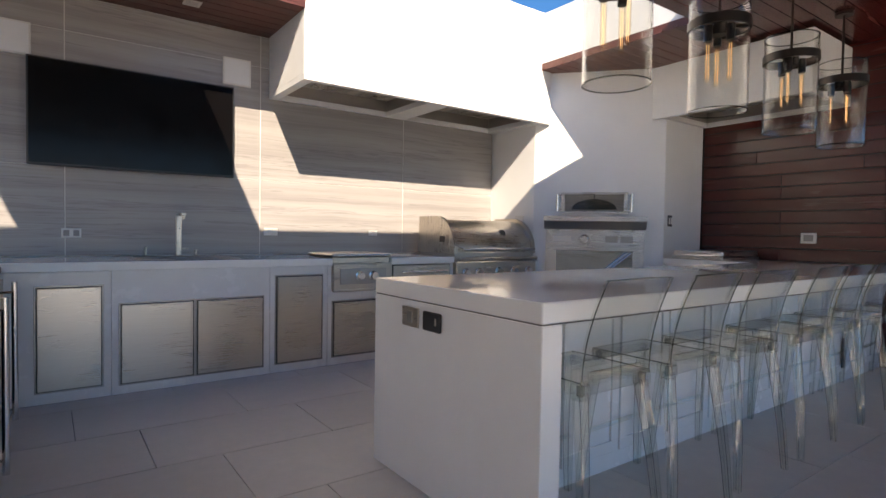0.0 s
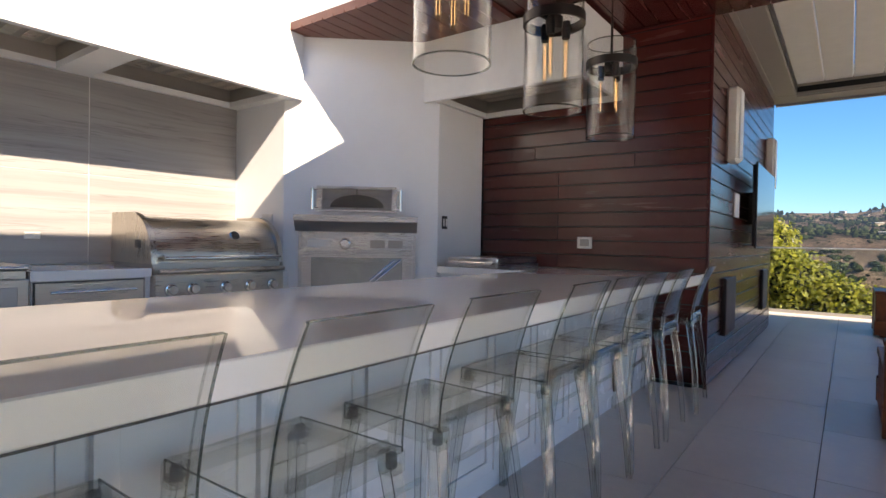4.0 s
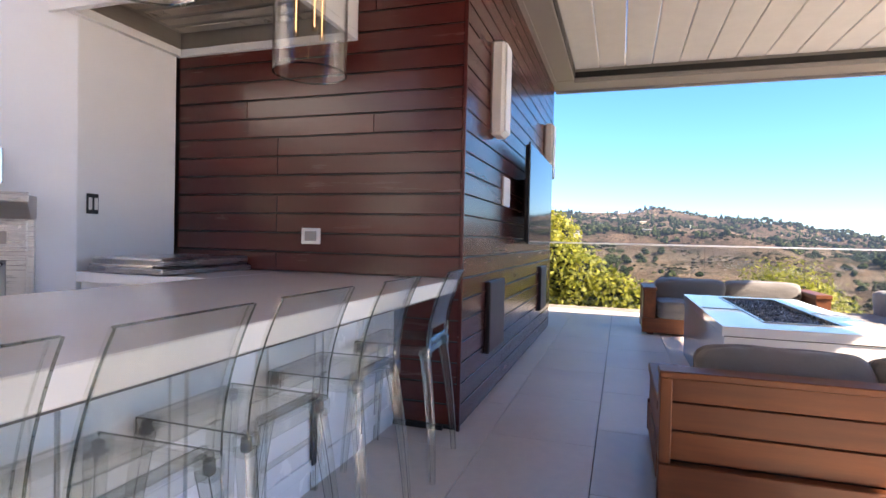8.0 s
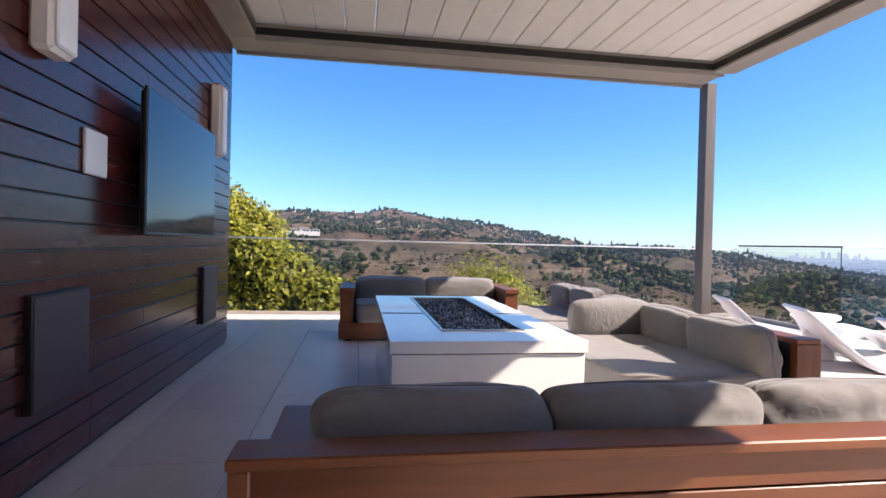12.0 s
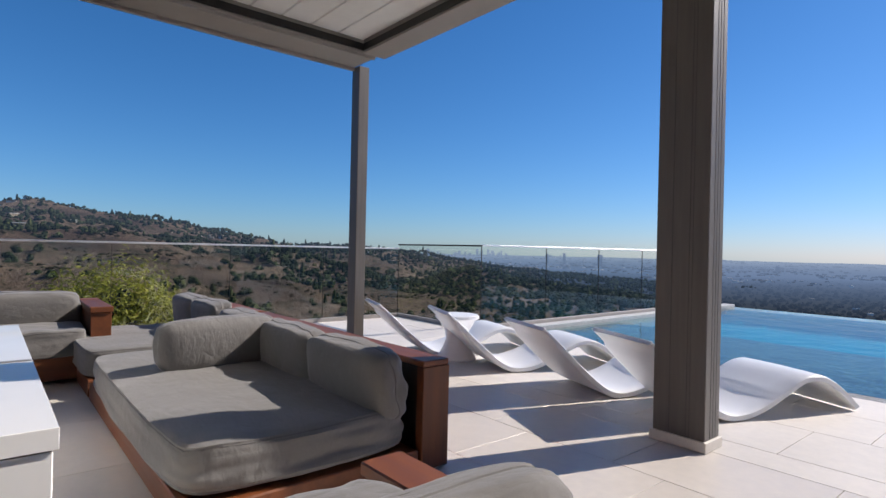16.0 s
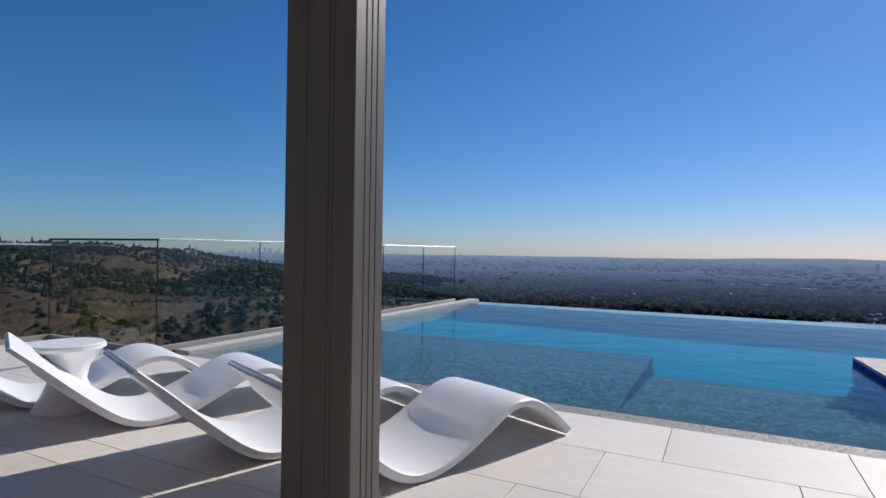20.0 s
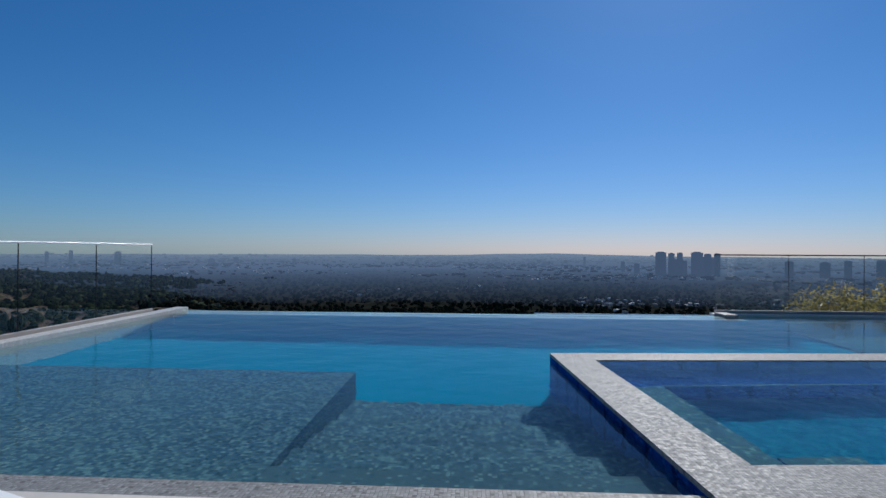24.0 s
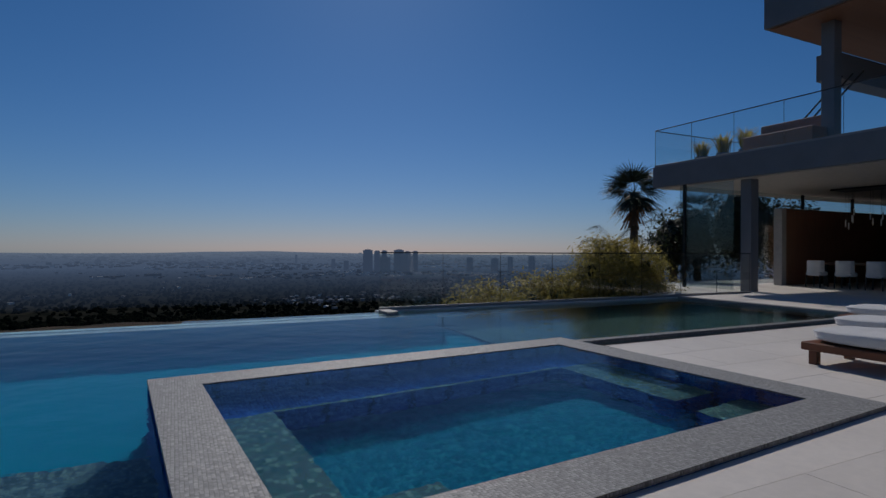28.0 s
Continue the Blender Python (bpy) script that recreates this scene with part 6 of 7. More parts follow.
# the city on the plain
def block(bm, p, w, d, h, turn=0.0):
    c, q = math.cos(turn), math.sin(turn)
    vs = [bm.verts.new((p.x + c * sx * w / 2 - q * sy * d / 2, p.y + q * sx * w / 2 + c * sy * d / 2, p.z + zz)) for zz in (-0.5, h) for sx, sy in ((-1, -1), (1, -1), (1, 1), (-1, 1))]
    bm.faces.new(vs[4:])
    for a in range(4):
        b = (a + 1) % 4
        bm.faces.new((vs[a], vs[b], vs[4 + b], vs[4 + a]))


bm = bmesh.new()
for i in range(11000):
    az = rg.uniform(-148, -38)
    r = 640 * (4700 / 640) ** (rg.random() ** 0.95)
    p = Vector((EYE.x + r * math.cos(radians(az)), EYE.y + r * math.sin(radians(az)), PLAIN))
    if az > -60 and r < 1100:
        continue
    # districts run in long bands with dark gaps of trees between them
    if noise.noise(Vector((p.x / 300, p.y / 300, 3.3))) + 0.6 * noise.noise(Vector((p.x / 80, p.y / 80, 8.3))) < rg.uniform(-0.2, 0.25) + (0.22 if r < 850 else 0.0):
        continue
    s = (r / 1000) ** 0.6
    w, d, h = rg.uniform(2.5, 8) * s, rg.uniform(2.5, 6) * s, rg.uniform(0.9, 2.6) * s
    if rg.random() < 0.03:
        h *= rg.uniform(2, 3.2)
        w *= 1.3
    if rg.random() < 0.10:
        w, d = w * 2.6, d * 2.0
    block(bm, p, w, d, h, 0.3)
# a few streets of pale roofs close under the hill
for az0, r0, n_, wide, deep in ((-103.0, 455, 60, 4.5, 26), (-111.0, 470, 26, 3.0, 22), (-118.0, 520, 20, 3.0, 30), (-80.0, 560, 14, 4.0, 40), (-92.0, 600, 18, 5.0, 50), (-125.0, 600, 18, 5.0, 50)):
    for k in range(n_):
        az, r = az0 + rg.gauss(0, wide / 2), r0 + rg.gauss(0, deep)
        p = Vector((EYE.x + r * math.cos(radians(az)), EYE.y + r * math.sin(radians(az)), max(PLAIN, ground_z(az, r) if r < 520 else PLAIN) + 0.6))
        block(bm, p, rg.uniform(2.0, 5.0), rg.uniform(1.6, 3.2), rg.uniform(0.5, 1.3), rg.uniform(0, 1.5))
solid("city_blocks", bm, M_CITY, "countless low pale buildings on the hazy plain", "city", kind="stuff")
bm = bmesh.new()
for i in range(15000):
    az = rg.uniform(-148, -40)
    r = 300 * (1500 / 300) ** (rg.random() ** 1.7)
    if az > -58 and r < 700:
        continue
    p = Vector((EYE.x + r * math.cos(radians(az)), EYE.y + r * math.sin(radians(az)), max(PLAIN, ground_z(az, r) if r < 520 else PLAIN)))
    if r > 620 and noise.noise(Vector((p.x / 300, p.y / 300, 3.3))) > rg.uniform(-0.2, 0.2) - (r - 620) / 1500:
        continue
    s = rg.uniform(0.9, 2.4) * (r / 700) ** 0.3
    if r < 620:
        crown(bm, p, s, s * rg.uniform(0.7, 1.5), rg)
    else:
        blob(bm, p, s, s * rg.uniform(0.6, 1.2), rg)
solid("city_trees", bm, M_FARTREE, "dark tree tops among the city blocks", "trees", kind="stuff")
# tall slabs
for az, w, base_r, top in ((-108.4, 17, 1000, 0.0), (-109.35, 10, 1000, -1.5), (-110.1, 9, 1010, -0.8), (-109.9, 30, 1030, -14), (-111.6, 19, 1040, 0.0), (-112.5, 11, 1000, -2.5), (-113.3, 10, 1040, -1.8), (-112.4, 34, 1060, -10), (-106.2, 10, 1100, -22), (-104.9, 8, 1200, -20), (-101.2, 6, 1500, -14),
                           (-119.0, 12, 1050, -14), (-121.6, 14, 1050, -15), (-123.2, 10, 1050, -12), (-125.4, 12, 1000, -10), (-56.0, 16, 1700, -6), (-52.5, 10, 1900, -4), (-50.8, 9, 1900, -7), (-66.0, 14, 1800, -24), (-71.5, 10, 1700, -25), (-63.8, 18, 1700, -26), (-92.5, 22, 1500, -31), (-97.3, 16, 1600, -30), (-84.0, 14, 1700, -30)):
    p = Vector((EYE.x + base_r * math.cos(radians(az)), EYE.y + base_r * math.sin(radians(az)), PLAIN))
    tw = thing("tower_block", p, "dark office tower in the haze", "tower", "towers on the plain", rz=az)
    part("shaft", box(-w * 0.3, -w / 2, -1, w * 0.3, w / 2, top - PLAIN), M_TOWER, tw)
    part("roof_plant", box(-w * 0.15, -w * 0.3, top - PLAIN, w * 0.15, w * 0.3, top - PLAIN + w * 0.08), M_TOWER, tw)
# downtown far off, and the faint ridge at the horizon
for k in range(22):
    az = -38 - rg.random() * 9
    r = 3600
    p = Vector((EYE.x + r * math.cos(radians(az)), EYE.y + r * math.sin(radians(az)), PLAIN))
    h, w = rg.uniform(16, 34) + (14 if rg.random() < 0.3 else 0), rg.uniform(9, 20)
    tw = thing("tower_block", p, "faint downtown tower far off in haze", "tower", "downtown towers", rz=az)
    part("shaft", box(-w / 2, -w / 2, -1, w / 2, w / 2, h), M_DOWNTOWN, tw)
bm = bmesh.new()
prev = None
for i in range(90):
    az = -118 + i * 0.75
    h = 3 + 20 * max(0, 1 - abs(az + 98) / 11) + 4 * noise.noise(Vector((az * 0.2, 0, 0)))
    r = 4850
    x, y = EYE.x + r * math.cos(radians(az)), EYE.y + r * math.sin(radians(az))
    cur = (bm.verts.new((x, y, PLAIN - 5)), bm.verts.new((x, y, PLAIN + max(0.5, h))))
    if prev:
        bm.faces.new((prev[0], cur[0], cur[1], prev[1]))
    prev = cur
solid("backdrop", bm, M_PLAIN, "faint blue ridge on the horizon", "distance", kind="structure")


# ---------- near plants ----------
def leaf_cloud(bm, centre, radii_, count, size, rg, shell=0.55, aspect=0.5, spread=0.28):
    for i in range(count):
        v = Vector((rg.gauss(0, 1), rg.gauss(0, 1), rg.gauss(0, 1))).normalized()
        k = shell + (1 - shell) * rg.random()
        bumpy = 1 + rg.uniform(-0.05, spread * 0.6) + spread * noise.noise(v * 2.2 + Vector(centre) * 0.37)
        p = Vector(centre) + Vector((v.x * radii_[0], v.y * radii_[1], v.z * radii_[2])) * k * bumpy
        n = (v + Vector((rg.gauss(0, 0.6), rg.gauss(0, 0.6), rg.gauss(0, 0.6) + 0.4))).normalized()
        a = n.orthogonal().normalized()
        a = Matrix.Rotation(rg.uniform(0, 6.28), 3, n) @ a
        b = n.cross(a)
        s = size * rg.uniform(0.6, 1.3)
        q = [bm.verts.new(p + a * s), bm.verts.new(p + b * s * aspect), bm.verts.new(p - a * s), bm.verts.new(p - b * s * aspect)]
        bm.faces.new(q)


M_HEDGE = leaves("yellow_green_hedge_leaves", (0.12, 0.14, 0.018), (0.44, 0.42, 0.055), 0.45)
M_BUSH = leaves("olive_bush_leaves", (0.17, 0.14, 0.035), (0.55, 0.44, 0.12), 0.65)
M_DARKLEAF = leaves("dark_leaf", (0.012, 0.020, 0.009), (0.06, 0.075, 0.025))
# near-black colour for the shade deep inside foliage
M_CORE = plain("plant_core_shade", (0.012, 0.014, 0.006), 0.95)
M_BARK = plain("rough_bark", (0.11, 0.08, 0.055), 0.95, vary=0.35, scale=14, bump=0.6, fine=60, stretch=(1, 1, 0.4))


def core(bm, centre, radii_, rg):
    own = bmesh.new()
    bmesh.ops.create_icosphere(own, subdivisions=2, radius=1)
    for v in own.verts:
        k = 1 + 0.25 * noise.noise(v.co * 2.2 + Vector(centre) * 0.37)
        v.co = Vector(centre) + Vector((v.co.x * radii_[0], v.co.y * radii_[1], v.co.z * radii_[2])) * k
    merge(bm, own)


def shrub(name, clumps, mat, label, category, size, density, rg, group="", aspect=0.5, spread=0.28, solid_=0.72):
    c0 = clumps[0][0]
    low = min(c[2] - r[2] for c, r in clumps)
    t = thing(name, (c0[0], c0[1], low), label, category, group)
    inv = Vector((-c0[0], -c0[1], -low))
    bm, bc = bmesh.new(), bmesh.new()
    for c, r in clumps:
        c = Vector(c) + inv
        area = (r[0] * r[1] + r[1] * r[2] + r[0] * r[2]) * 4
        leaf_cloud(bm, c, r, int(area * density), size, rg, aspect=aspect, spread=spread)
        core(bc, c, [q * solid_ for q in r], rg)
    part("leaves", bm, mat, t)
    # dark solid lump stands in for shade behind the leaves
    part("shade_core", bc, M_CORE, t)
    for c, r in clumps[:2]:
        c = Vector(c) + inv
        part("stem", rod((c.x, c.y, -1.5), (c.x, c.y, c.z), 0.06, 8, r2=0.03), M_BARK, t)
    return t


rg = random.Random(21)
hedge = []
for i in range(22):
    y = 1.2 + i * 0.24
    top = float(np.interp(y, [1.2, 1.9, 2.6, 3.3, 4.2, 6.5], [0.05, 0.45, 0.76, 1.34, 1.82, 2.4])) + rg.uniform(-0.12, 0.12)
    x = 13.75 + rg.uniform(-0.12, 0.25)
    hedge.append(((x, y, top - 0.55), (0.55, 0.42, 0.58)))
    hedge.append(((x + rg.uniform(-0.1, 0.1), y + 0.1, top - 1.4), (0.6, 0.45, 0.75)))
    if top > 1.2:
        hedge.append(((x + 0.9, y, top - 0.3), (0.7, 0.5, 0.7)))
shrub("hedge", hedge, M_HEDGE, "tall sunlit yellow-green hedge beyond the glass", "hedge", 0.050, 560, rg)
shrub("bush", [((16.2, -1.15, 0.0), (0.85, 0.95, 0.8)), ((16.0, -0.5, -0.3), (0.7, 0.7, 0.7)), ((16.3, -1.8, -0.4), (0.7, 0.7, 0.6))], M_HEDGE, "feathery yellow-green bush below the terrace", "bush", 0.06, 620, rg, aspect=0.22, spread=0.4, solid_=0.45)
bank = []
for i in range(12):
    x = -1.2 - i * 0.62
    top = float(np.interp(-x, [1.2, 3.0, 4.5, 6.0, 7.0, 8.2], [-0.25, 0.1, 0.42, 1.25, 1.5, 0.9])) + rg.uniform(-0.15, 0.2)
    bank.append(((x, -14.3 - rg.random() * 0.5, top - 0.45), (rg.uniform(0.45, 0.8), 0.6, rg.uniform(0.45, 0.75))))
    bank.append(((x, -14.4, top - 1.3), (0.8, 0.6, 0.8)))
shrub("bush", bank, M_BUSH, "olive and gold bushes behind the far railing", "bush", 0.055, 520, rg, aspect=0.28, spread=0.5, solid_=0.28)
shrub("bush", [((-18.0, -22.0, 1.6), (2.0, 1.6, 1.6)), ((-21.0, -21.0, 2.4), (2.2, 1.6, 2.2)), ((-24.0, -20.5, 1.8), (2.2, 1.6, 2.0))], M_DARKLEAF, "dark shrubs behind the glazed house corner", "bush", 0.11, 70, rg)
shrub("tree", [((4.2, 11.5, 6.2), (2.2, 1.8, 2.2)), ((6.4, 12.2, 5.9), (1.8, 1.6, 2.0)), ((2.0, 12.0, 5.4), (1.8, 1.6, 1.9))], M_HEDGE, "sunlit tree top behind the kitchen roof", "tree", 0.10, 70, rg)


# ---------- palms ----------
M_PALM = leaves("palm_frond", (0.010, 0.015, 0.007), (0.034, 0.044, 0.018), 0.12)
M_DEADFROND = plain("dry_palm_frond", (0.20, 0.10, 0.045), 0.9, vary=0.3)


def palm(at, height, radius, count, label, seed, feather=False):
    rg = random.Random(seed)
    t = thing("palm_tree", at, label, "palm tree", "palms")
    part("trunk", lathe([(0.0, 0.0)] + [(0.20 + 0.03 * (i % 2) - 0.05 * i / 20, height * i / 20) for i in range(21)] + [(0, height)], 12), M_BARK, t)
    skirt = bmesh.new()
    for i in range(60):
        a = rg.uniform(0, 6.28)
        p = Vector((0.15 * math.cos(a), 0.15 * math.sin(a), height - rg.uniform(0.0, 0.9)))
        ou = rg.uniform(0.15, 0.75)
        q = p + Vector((ou * math.cos(a), ou * math.sin(a), -rg.uniform(0.3, 0.9)))
        s = Vector((-math.sin(a), math.cos(a), 0)) * 0.05
        skirt.faces.new([skirt.verts.new(v) for v in (p - s, p + s, q + s, q - s)])
    part("dead_fronds", skirt, M_DEADFROND, t)
    for i in range(count):
        a = 2.399 * i + rg.uniform(-0.2, 0.2)
        el = -42 + 124 * ((i * 0.7548) % 1.0)
        bm = bmesh.new()
        d = Vector((math.cos(a) * math.cos(radians(el)), math.sin(a) * math.cos(radians(el)), math.sin(radians(el))))
        c = Vector((0, 0, height))
        stem = radius * (0.26 if not feather else 0.3) * rg.uniform(0.8, 1.1)
        hub = c + d * stem
        rt = Matrix.Rotation(radians(rg.uniform(-28, 28)), 3, d) @ d.cross(Vector((0.02, 0.03, 1))).normalized()
        up = rt.cross(d)
        w = rt * 0.012
        bm.faces.new([bm.verts.new(v) for v in (c - w, c + w, hub + w, hub - w)])
        n = 17
        for k in range(n):
            f = -1.25 + 2.5 * k / (n - 1)
            if feather:
                base = c + d * radius * (0.25 + 0.75 * k / n) + Vector((0, 0, -0.35 * radius * (k / n) ** 2))
                for sgn in (-1, 1):
                    tip = base + (rt * sgn * 0.75 + d * 0.5 - Vector((0, 0, 0.5))).normalized() * radius * 0.38
                    q = (tip - base).normalized().cross(Vector((0, 0, 1))) * 0.02
                    bm.faces.new([bm.verts.new(v) for v in (base - q, base + q, tip)])
            else:
                dirv = d * math.cos(f * 0.85) + rt * math.sin(f * 0.85) - Vector((0, 0, 0.12 * abs(math.sin(f))))
                ln_ = radius * 0.74 * rg.uniform(0.82, 1.08)
                mid = hub + dirv * ln_ * 0.45
                tip = hub + dirv * ln_ - Vector((0, 0, 0.16 * ln_))
                q = dirv.cross(up).normalized() * 0.030
                bm.faces.new([bm.verts.new(v) for v in (hub, mid + q, tip, mid - q)])
        part("frond", bm, M_PALM, t)
    return t


palm((-14.4, -21.6, -2.2), 6.0, 1.75, 34, "fan palm with a dark spiky crown", 3)
palm((-12.6, -21.0, -2.2), 3.6, 1.6, 16, "small arching feather palm", 4, True)
palm((-17.8, -22.4, -2.2), 4.6, 1.7, 18, "feather palm behind the house corner", 6, True)
palm((-21.5, -24.0, -2.2), 5.6, 1.6, 20, "fan palm seen through the glazing", 7)

# ---------- the house ----------
M_HGLASS = glass("house_glass", (0.80, 0.85, 0.86), 0.0, 1.5, clear=1.0)
M_HWOOD = wood("house_wood_panel", (0.24, 0.11, 0.06), (0.36, 0.18, 0.10), 2, 0.45, 0.1)
M_HSOFFIT = wood("house_wood_soffit", (0.20, 0.09, 0.05), (0.30, 0.15, 0.085), 0, 0.5, 0.12)
M_INT = plain("pale_interior_plaster", (0.45, 0.42, 0.38), 0.7)
house = thing("house", (-10.0, -12.0, 0), "modern grey concrete house with glazed walls", "house")


def hb(name, x0, y0, z0, x1, y1, z1, mat, label="", bevel=0.004, parent=None):
    return part(name, box(x0 + 10, y0 + 12, z0, x1 + 10, y1 + 12, z1, bevel), mat, parent or house, label)


hb("terrace_floor", -26, -17.5, -0.3, -7.15, -8.2, 0.0, M_DECK)
hb("floor_slab", -26.0, -16.45, 3.22, -10.0, -2.0, 3.9, M_CONC, "grey concrete floor slab")
hb("slab_ceiling", -25.9, -16.35, 3.19, -10.1, -2.1, 3.219, M_INT, "pale plaster ceiling")
hb("roof", -26.0, -12.65, 7.12, -10.0, -2.0, 7.95, M_CONC, "grey concrete roof slab")
hb("roof_soffit", -25.9, -12.55, 7.08, -10.1, -2.1, 7.119, M_HSOFFIT, "wooden roof soffit")
hb("upper_wall", -26.0, -12.1, 5.75, -11.4, -11.6, 6.45, M_CONC, "grey concrete beam")
hb("upper_wall", -26.0, -11.6, 3.9, -16.0, -3.0, 7.08, M_INT)
for x, y, z0, z1 in ((-10.45, -13.35, 0, 3.19), (-11.0, -11.5, 3.9, 7.08), (-10.45, -5.0, 0, 3.19)):
    hb("column", x - 0.16, y - 0.16, z0, x + 0.16, y + 0.16, z1, M_CONC)
hb("core_wall", -25.7, -14.98, 0, -14.35, -14.72, 2.6, M_HWOOD, "warm wooden panel wall")
hb("wall_end", -14.35, -14.99, 0, -14.1, -14.71, 2.6, M_INT, "pale plastered wall end")
hb("core_wall", -25.8, -12.6, 0, -17.5, -12.2, 3.18, M_HWOOD, "warm wooden panel wall")
hb("back_wall", -26.0, -16.4, 0, -25.7, -2.0, 3.18, M_INT)
hb("back_wall", -25.7, -3.0, 0, -10.3, -2.7, 3.18, M_INT)
for k in range(5):
    x0 = -25.5 + k * 3.15
    w = hb("window", x0, -15.22, 0.03, x0 + 0.05, -15.12, 3.17, M_BLACKM, bevel=0)
    g = hb("pane", x0 + 0.05, -15.175, 0.05, x0 + 3.12, -15.165, 3.15, M_HGLASS, bevel=0, parent=w)
    g.visible_shadow = False
w = hb("window", -10.02, -15.2, 0.03, -9.94, -15.12, 3.2, M_BLACKM, bevel=0)
g = hb("pane", -9.985, -15.12, 0.05, -9.975, -13.5, 3.15, M_HGLASS, bevel=0, parent=w)
g.visible_shadow = False
for a, b in (((-10.05, -16.4), (-10.05, -5.0)), ((-25.0, -16.4), (-10.05, -16.4))):
    r_ = railing(a, b, 8, 1.22, "glass balcony railing on the upper terrace", 3.9, M_BLACKM)
# stair rail lines on the balcony
stair = thing("stair_railing", (-11.2, -11.9, 3.9), "dark slanted stair handrails on the terrace", "railing")
for k in range(3):
    part("handrail", rod((0.0, -1.2 + 0.25 * k, 0.1), (-0.4, 0.35 + 0.25 * k, 1.9), 0.025, 8), M_BLACKM, stair)
    part("baluster", rod((0.0, -1.2 + 0.25 * k, 0.0), (0.0, -1.2 + 0.25 * k, 0.6), 0.02, 6), M_BLACKM, stair)
sf = thing("terrace_sofa", (-11.0, -13.4, 3.9), "low brown sofa on the upper terrace", "sofa")
part("base", box(0, 0, 0.05, 0.8, 1.9, 0.45, 0.02), M_HWOOD, sf)
part("back", box(-0.15, 0, 0.05, 0.0, 1.9, 0.85, 0.02), M_HWOOD, sf)
for k in range(3):
    y = -15.2 + k * 0.75
    pl = thing("potted_plant", (-10.8, y, 3.9), "grassy plant in a low planter on the upper terrace", "plant", "terrace plants")
    part("planter", lathe([(0, 0), (0.17, 0), (0.21, 0.24), (0.19, 0.24), (0.17, 0.20), (0, 0.20)], 16), M_CONC, pl)
    gb = bmesh.new()
    for q in range(150):
        a, r0 = rg.uniform(0, 6.283), rg.uniform(0, 0.15)
        b0 = Vector((r0 * math.cos(a), r0 * math.sin(a), 0.2))
        ln_, out = rg.uniform(0.3, 0.62) + 0.1 * k, rg.uniform(0.08, 0.38)
        m1 = b0 + Vector((0.4 * out * math.cos(a), 0.4 * out * math.sin(a), 0.65 * ln_))
        tp = b0 + Vector((out * math.cos(a), out * math.sin(a), ln_ * rg.uniform(0.7, 1.0)))
        sd_ = Vector((-math.sin(a), math.cos(a), 0)) * 0.012
        gb.faces.new([gb.verts.new(v) for v in (b0 - sd_, b0 + sd_, m1 + sd_, m1 - sd_)])
        gb.faces.new([gb.verts.new(v) for v in (m1 - sd_, m1 + sd_, tp)])
    part("blades", gb, M_BUSH, pl, kind="stuff")
# dining room
dt = thing("dining_table", (-15.6, -12.9, 0), "long dark dining table", "table")
part("top", box(-1.0, -1.4, 0.72, 0.6, 3.4, 0.77, 0.01), M_HWOOD, dt)
for x, y in ((-0.7, -1.1), (0.3, -1.1), (-0.7, 3.0), (0.3, 3.0)):
    part("leg", box(x, y, 0, x + 0.1, y + 0.1, 0.72), M_BLACKM, dt)


def dchair():
    t = thing("dining_chair", (0, 0, 0), "white upholstered dining chair with dark legs", "chair", "dining chairs")
    part("seat", cushion(0.5, 0.5, 0.16, 0.2, 6, m=Matrix.Translation((0, 0, 0.44)), seed=3), M_FABRICL, t, smooth=True)
    pts = [(0.27 * math.cos(radians(a)), 0.27 * math.sin(radians(a))) for a in range(-80, 81, 16)]
    inner = [(0.22 * math.cos(radians(a)), 0.22 * math.sin(radians(a))) for a in range(80, -81, -16)]
    part("backrest", prism(pts + inner, 0.40, 0.86, bevel=0.01), M_FABRICL, t)
    for x, y in ((-0.2, -0.2), (0.2, -0.2), (-0.2, 0.2), (0.2, 0.2)):
        part("leg", rod((x, y, 0.40), (x * 1.1, y * 1.1, 0), 0.02, 8), M_BLACKM, t)
    return t


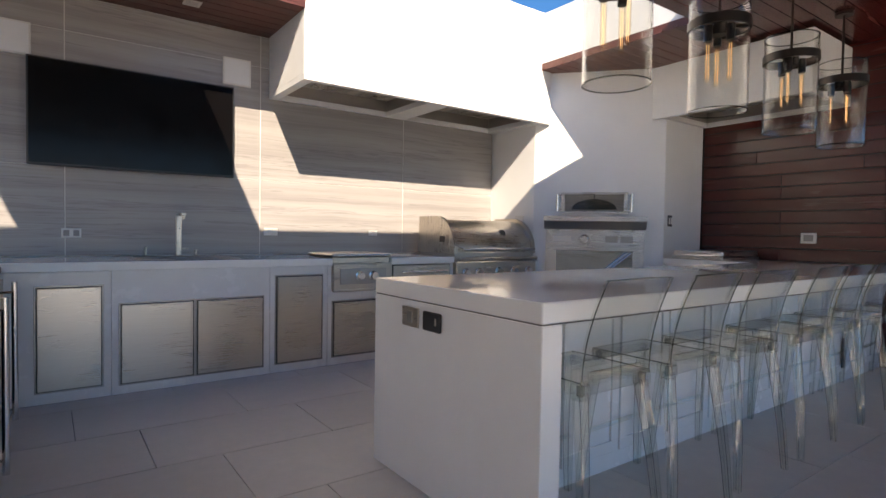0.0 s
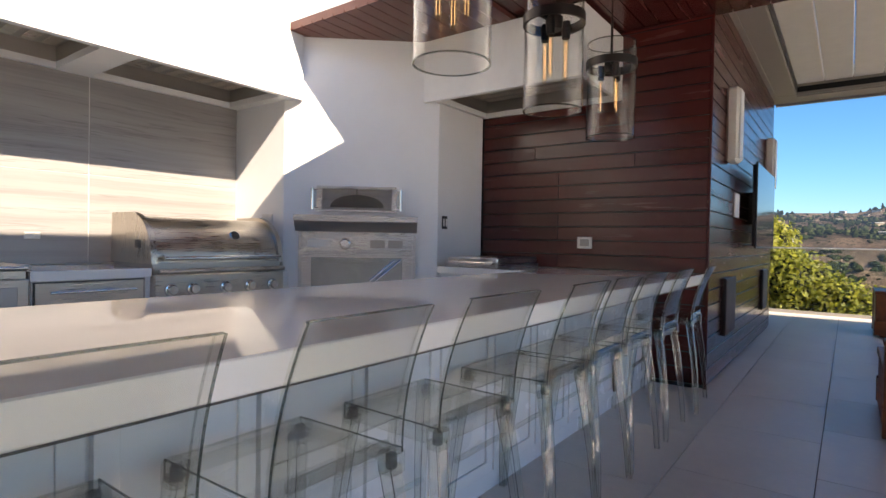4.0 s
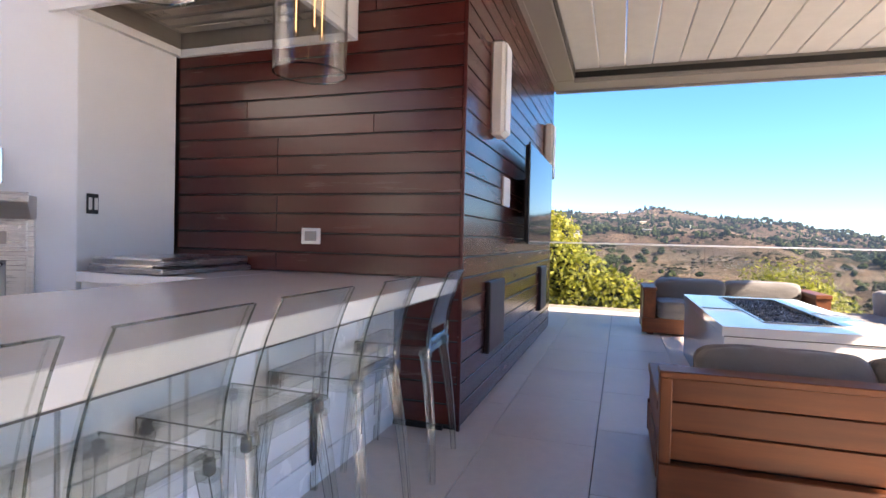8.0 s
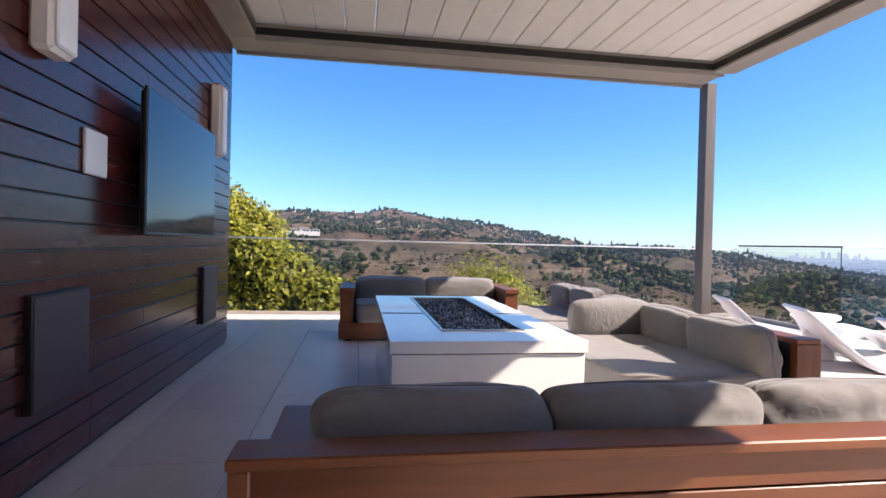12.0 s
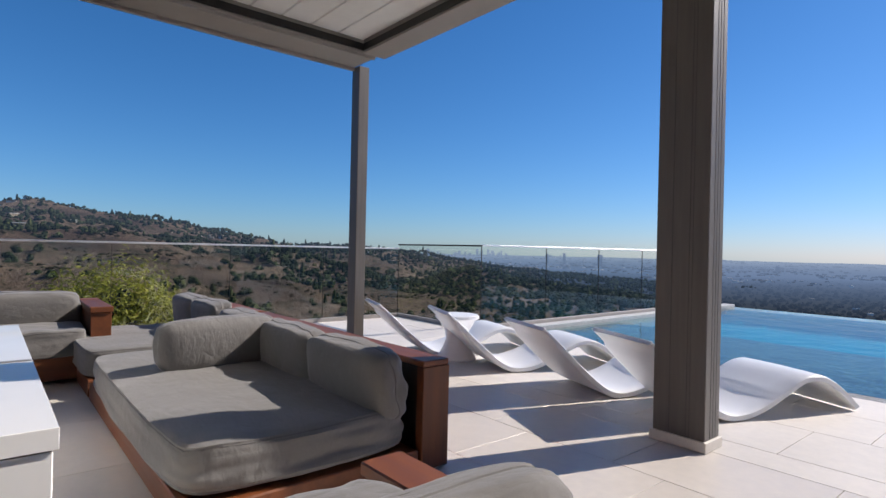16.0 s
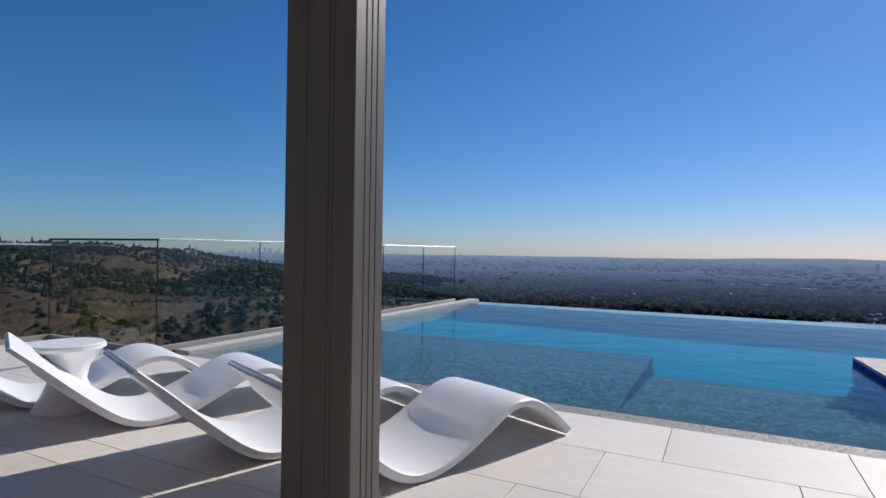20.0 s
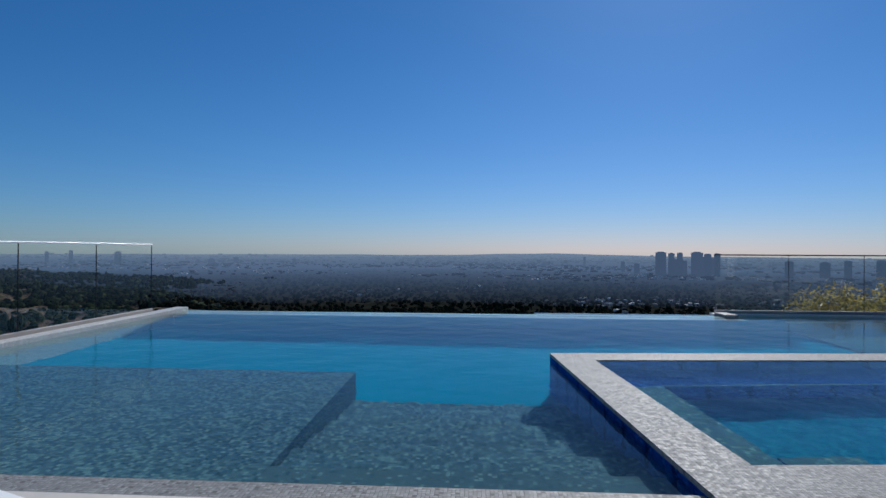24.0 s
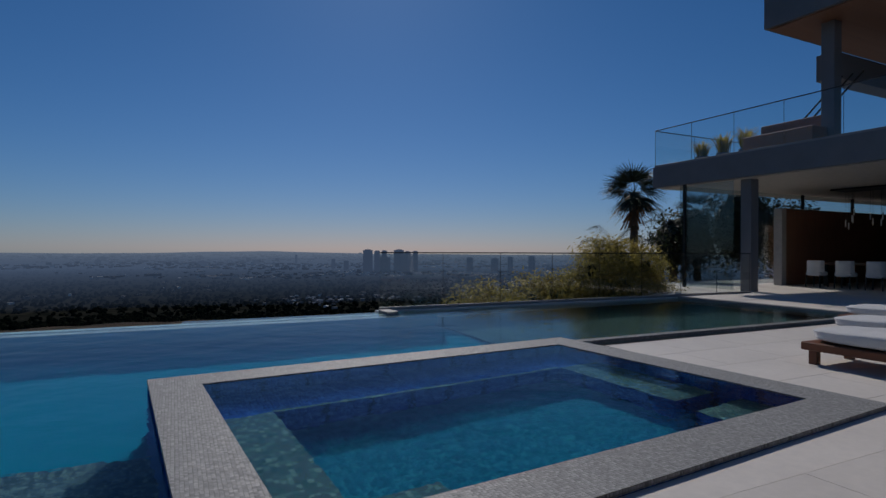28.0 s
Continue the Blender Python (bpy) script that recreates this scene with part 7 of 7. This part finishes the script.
dc = dchair()
dc.matrix_world = pose(-14.3, -13.7, 0)
for k in range(1, 5):
    copy_thing(dc, pose(-14.3, -13.7 + 0.85 * k, 0, 0, 0, rg.uniform(-8, 8)))
cl = thing("chandelier", (-15.5, -12.5, 3.18), "cluster of thin hanging glass rods", "chandelier")
part("plate", box(-0.5, -1.2, -0.05, 0.5, 2.4, 0.0), M_BLACKM, cl)
for k in range(26):
    x, y, l = rg.uniform(-0.4, 0.4), rg.uniform(-1.1, 2.3), rg.uniform(0.6, 1.1)
    r_ = part("cord", rod((x, y, -0.05), (x, y, -l), 0.004, 5), M_BLACKM, cl)
    part("drop", cyl(0.02, -l - 0.22, -l, 8, m=Matrix.Translation((x, y, 0))), M_LOUVER, r_)

# ---------- floor and deck tiles ----------
def tiling(parent, x0, y0, x1, y1, w, d, xorg, yorg, shift, material, near, holes=()):
    """Tiles in rows, each row shifted along x; those in the near stretch are pieces, the rest one mesh."""
    full = finish("tile", box(0.0022, 0.0022, -0.0115, w - 0.0022, d - 0.0022, 0.0, 0.0012), material)
    rest = bmesh.new()
    j0, j1 = math.floor((y0 - yorg) / d), math.ceil((y1 - yorg) / d)
    for j in range(j0, j1):
        ya = yorg + j * d
        i0 = math.floor((x0 - xorg + shift * j) / w)
        i1 = math.ceil((x1 - xorg + shift * j) / w)
        for i in range(i0, i1):
            xa = xorg - shift * j + i * w
            a, b, c, e = max(xa, x0), max(ya, y0), min(xa + w, x1), min(ya + d, y1)
            if c - a < 0.02 or e - b < 0.02:
                continue
            if any(a >= h[0] and c <= h[2] and b >= h[1] and e <= h[3] for h in holes):
                continue
            whole = c - a > w - 1e-4 and e - b > d - 1e-4
            inside = near[0] < (a + c) / 2 < near[2] and near[1] < (b + e) / 2 < near[3]
            if inside:
                me = full if whole else finish("tile", box(0.0022, 0.0022, -0.0115, c - a - 0.0022, e - b - 0.0022, 0.0, 0.0012), material)
                piece("tile", me, parent, (a, b, 0))
            else:
                box(a + 0.0022, b + 0.0022, -0.0115, c - 0.0022, e - 0.0022, 0.0, bm=rest)
    if len(rest.verts):
        part("tile_field", rest, material, parent, kind="stuff")


tiling(floor, -4.0, -2.67, 12.86, 6.09, 0.91, 0.61, 0.75, 4.65, 0.303, M_TILE, (0.0, -2.8, 11.0, 6.1), holes=((1.8, 3.5, 6.4, 4.1), (6.5, 3.05, 10.7, 6.9)))
tiling(deck, -6.0, -4.91, 13.0, -2.67, 0.93, 0.655, 6.0, -4.91, 0.63, M_DECK, (2.0, -5.0, 11.0, -2.7))
tiling(deck_w, -14.0, -8.24, -0.38, -4.96, 0.93, 0.655, 6.0, -4.91, 0.63, M_DECK, (-3.0, -8.3, -0.3, -4.9))
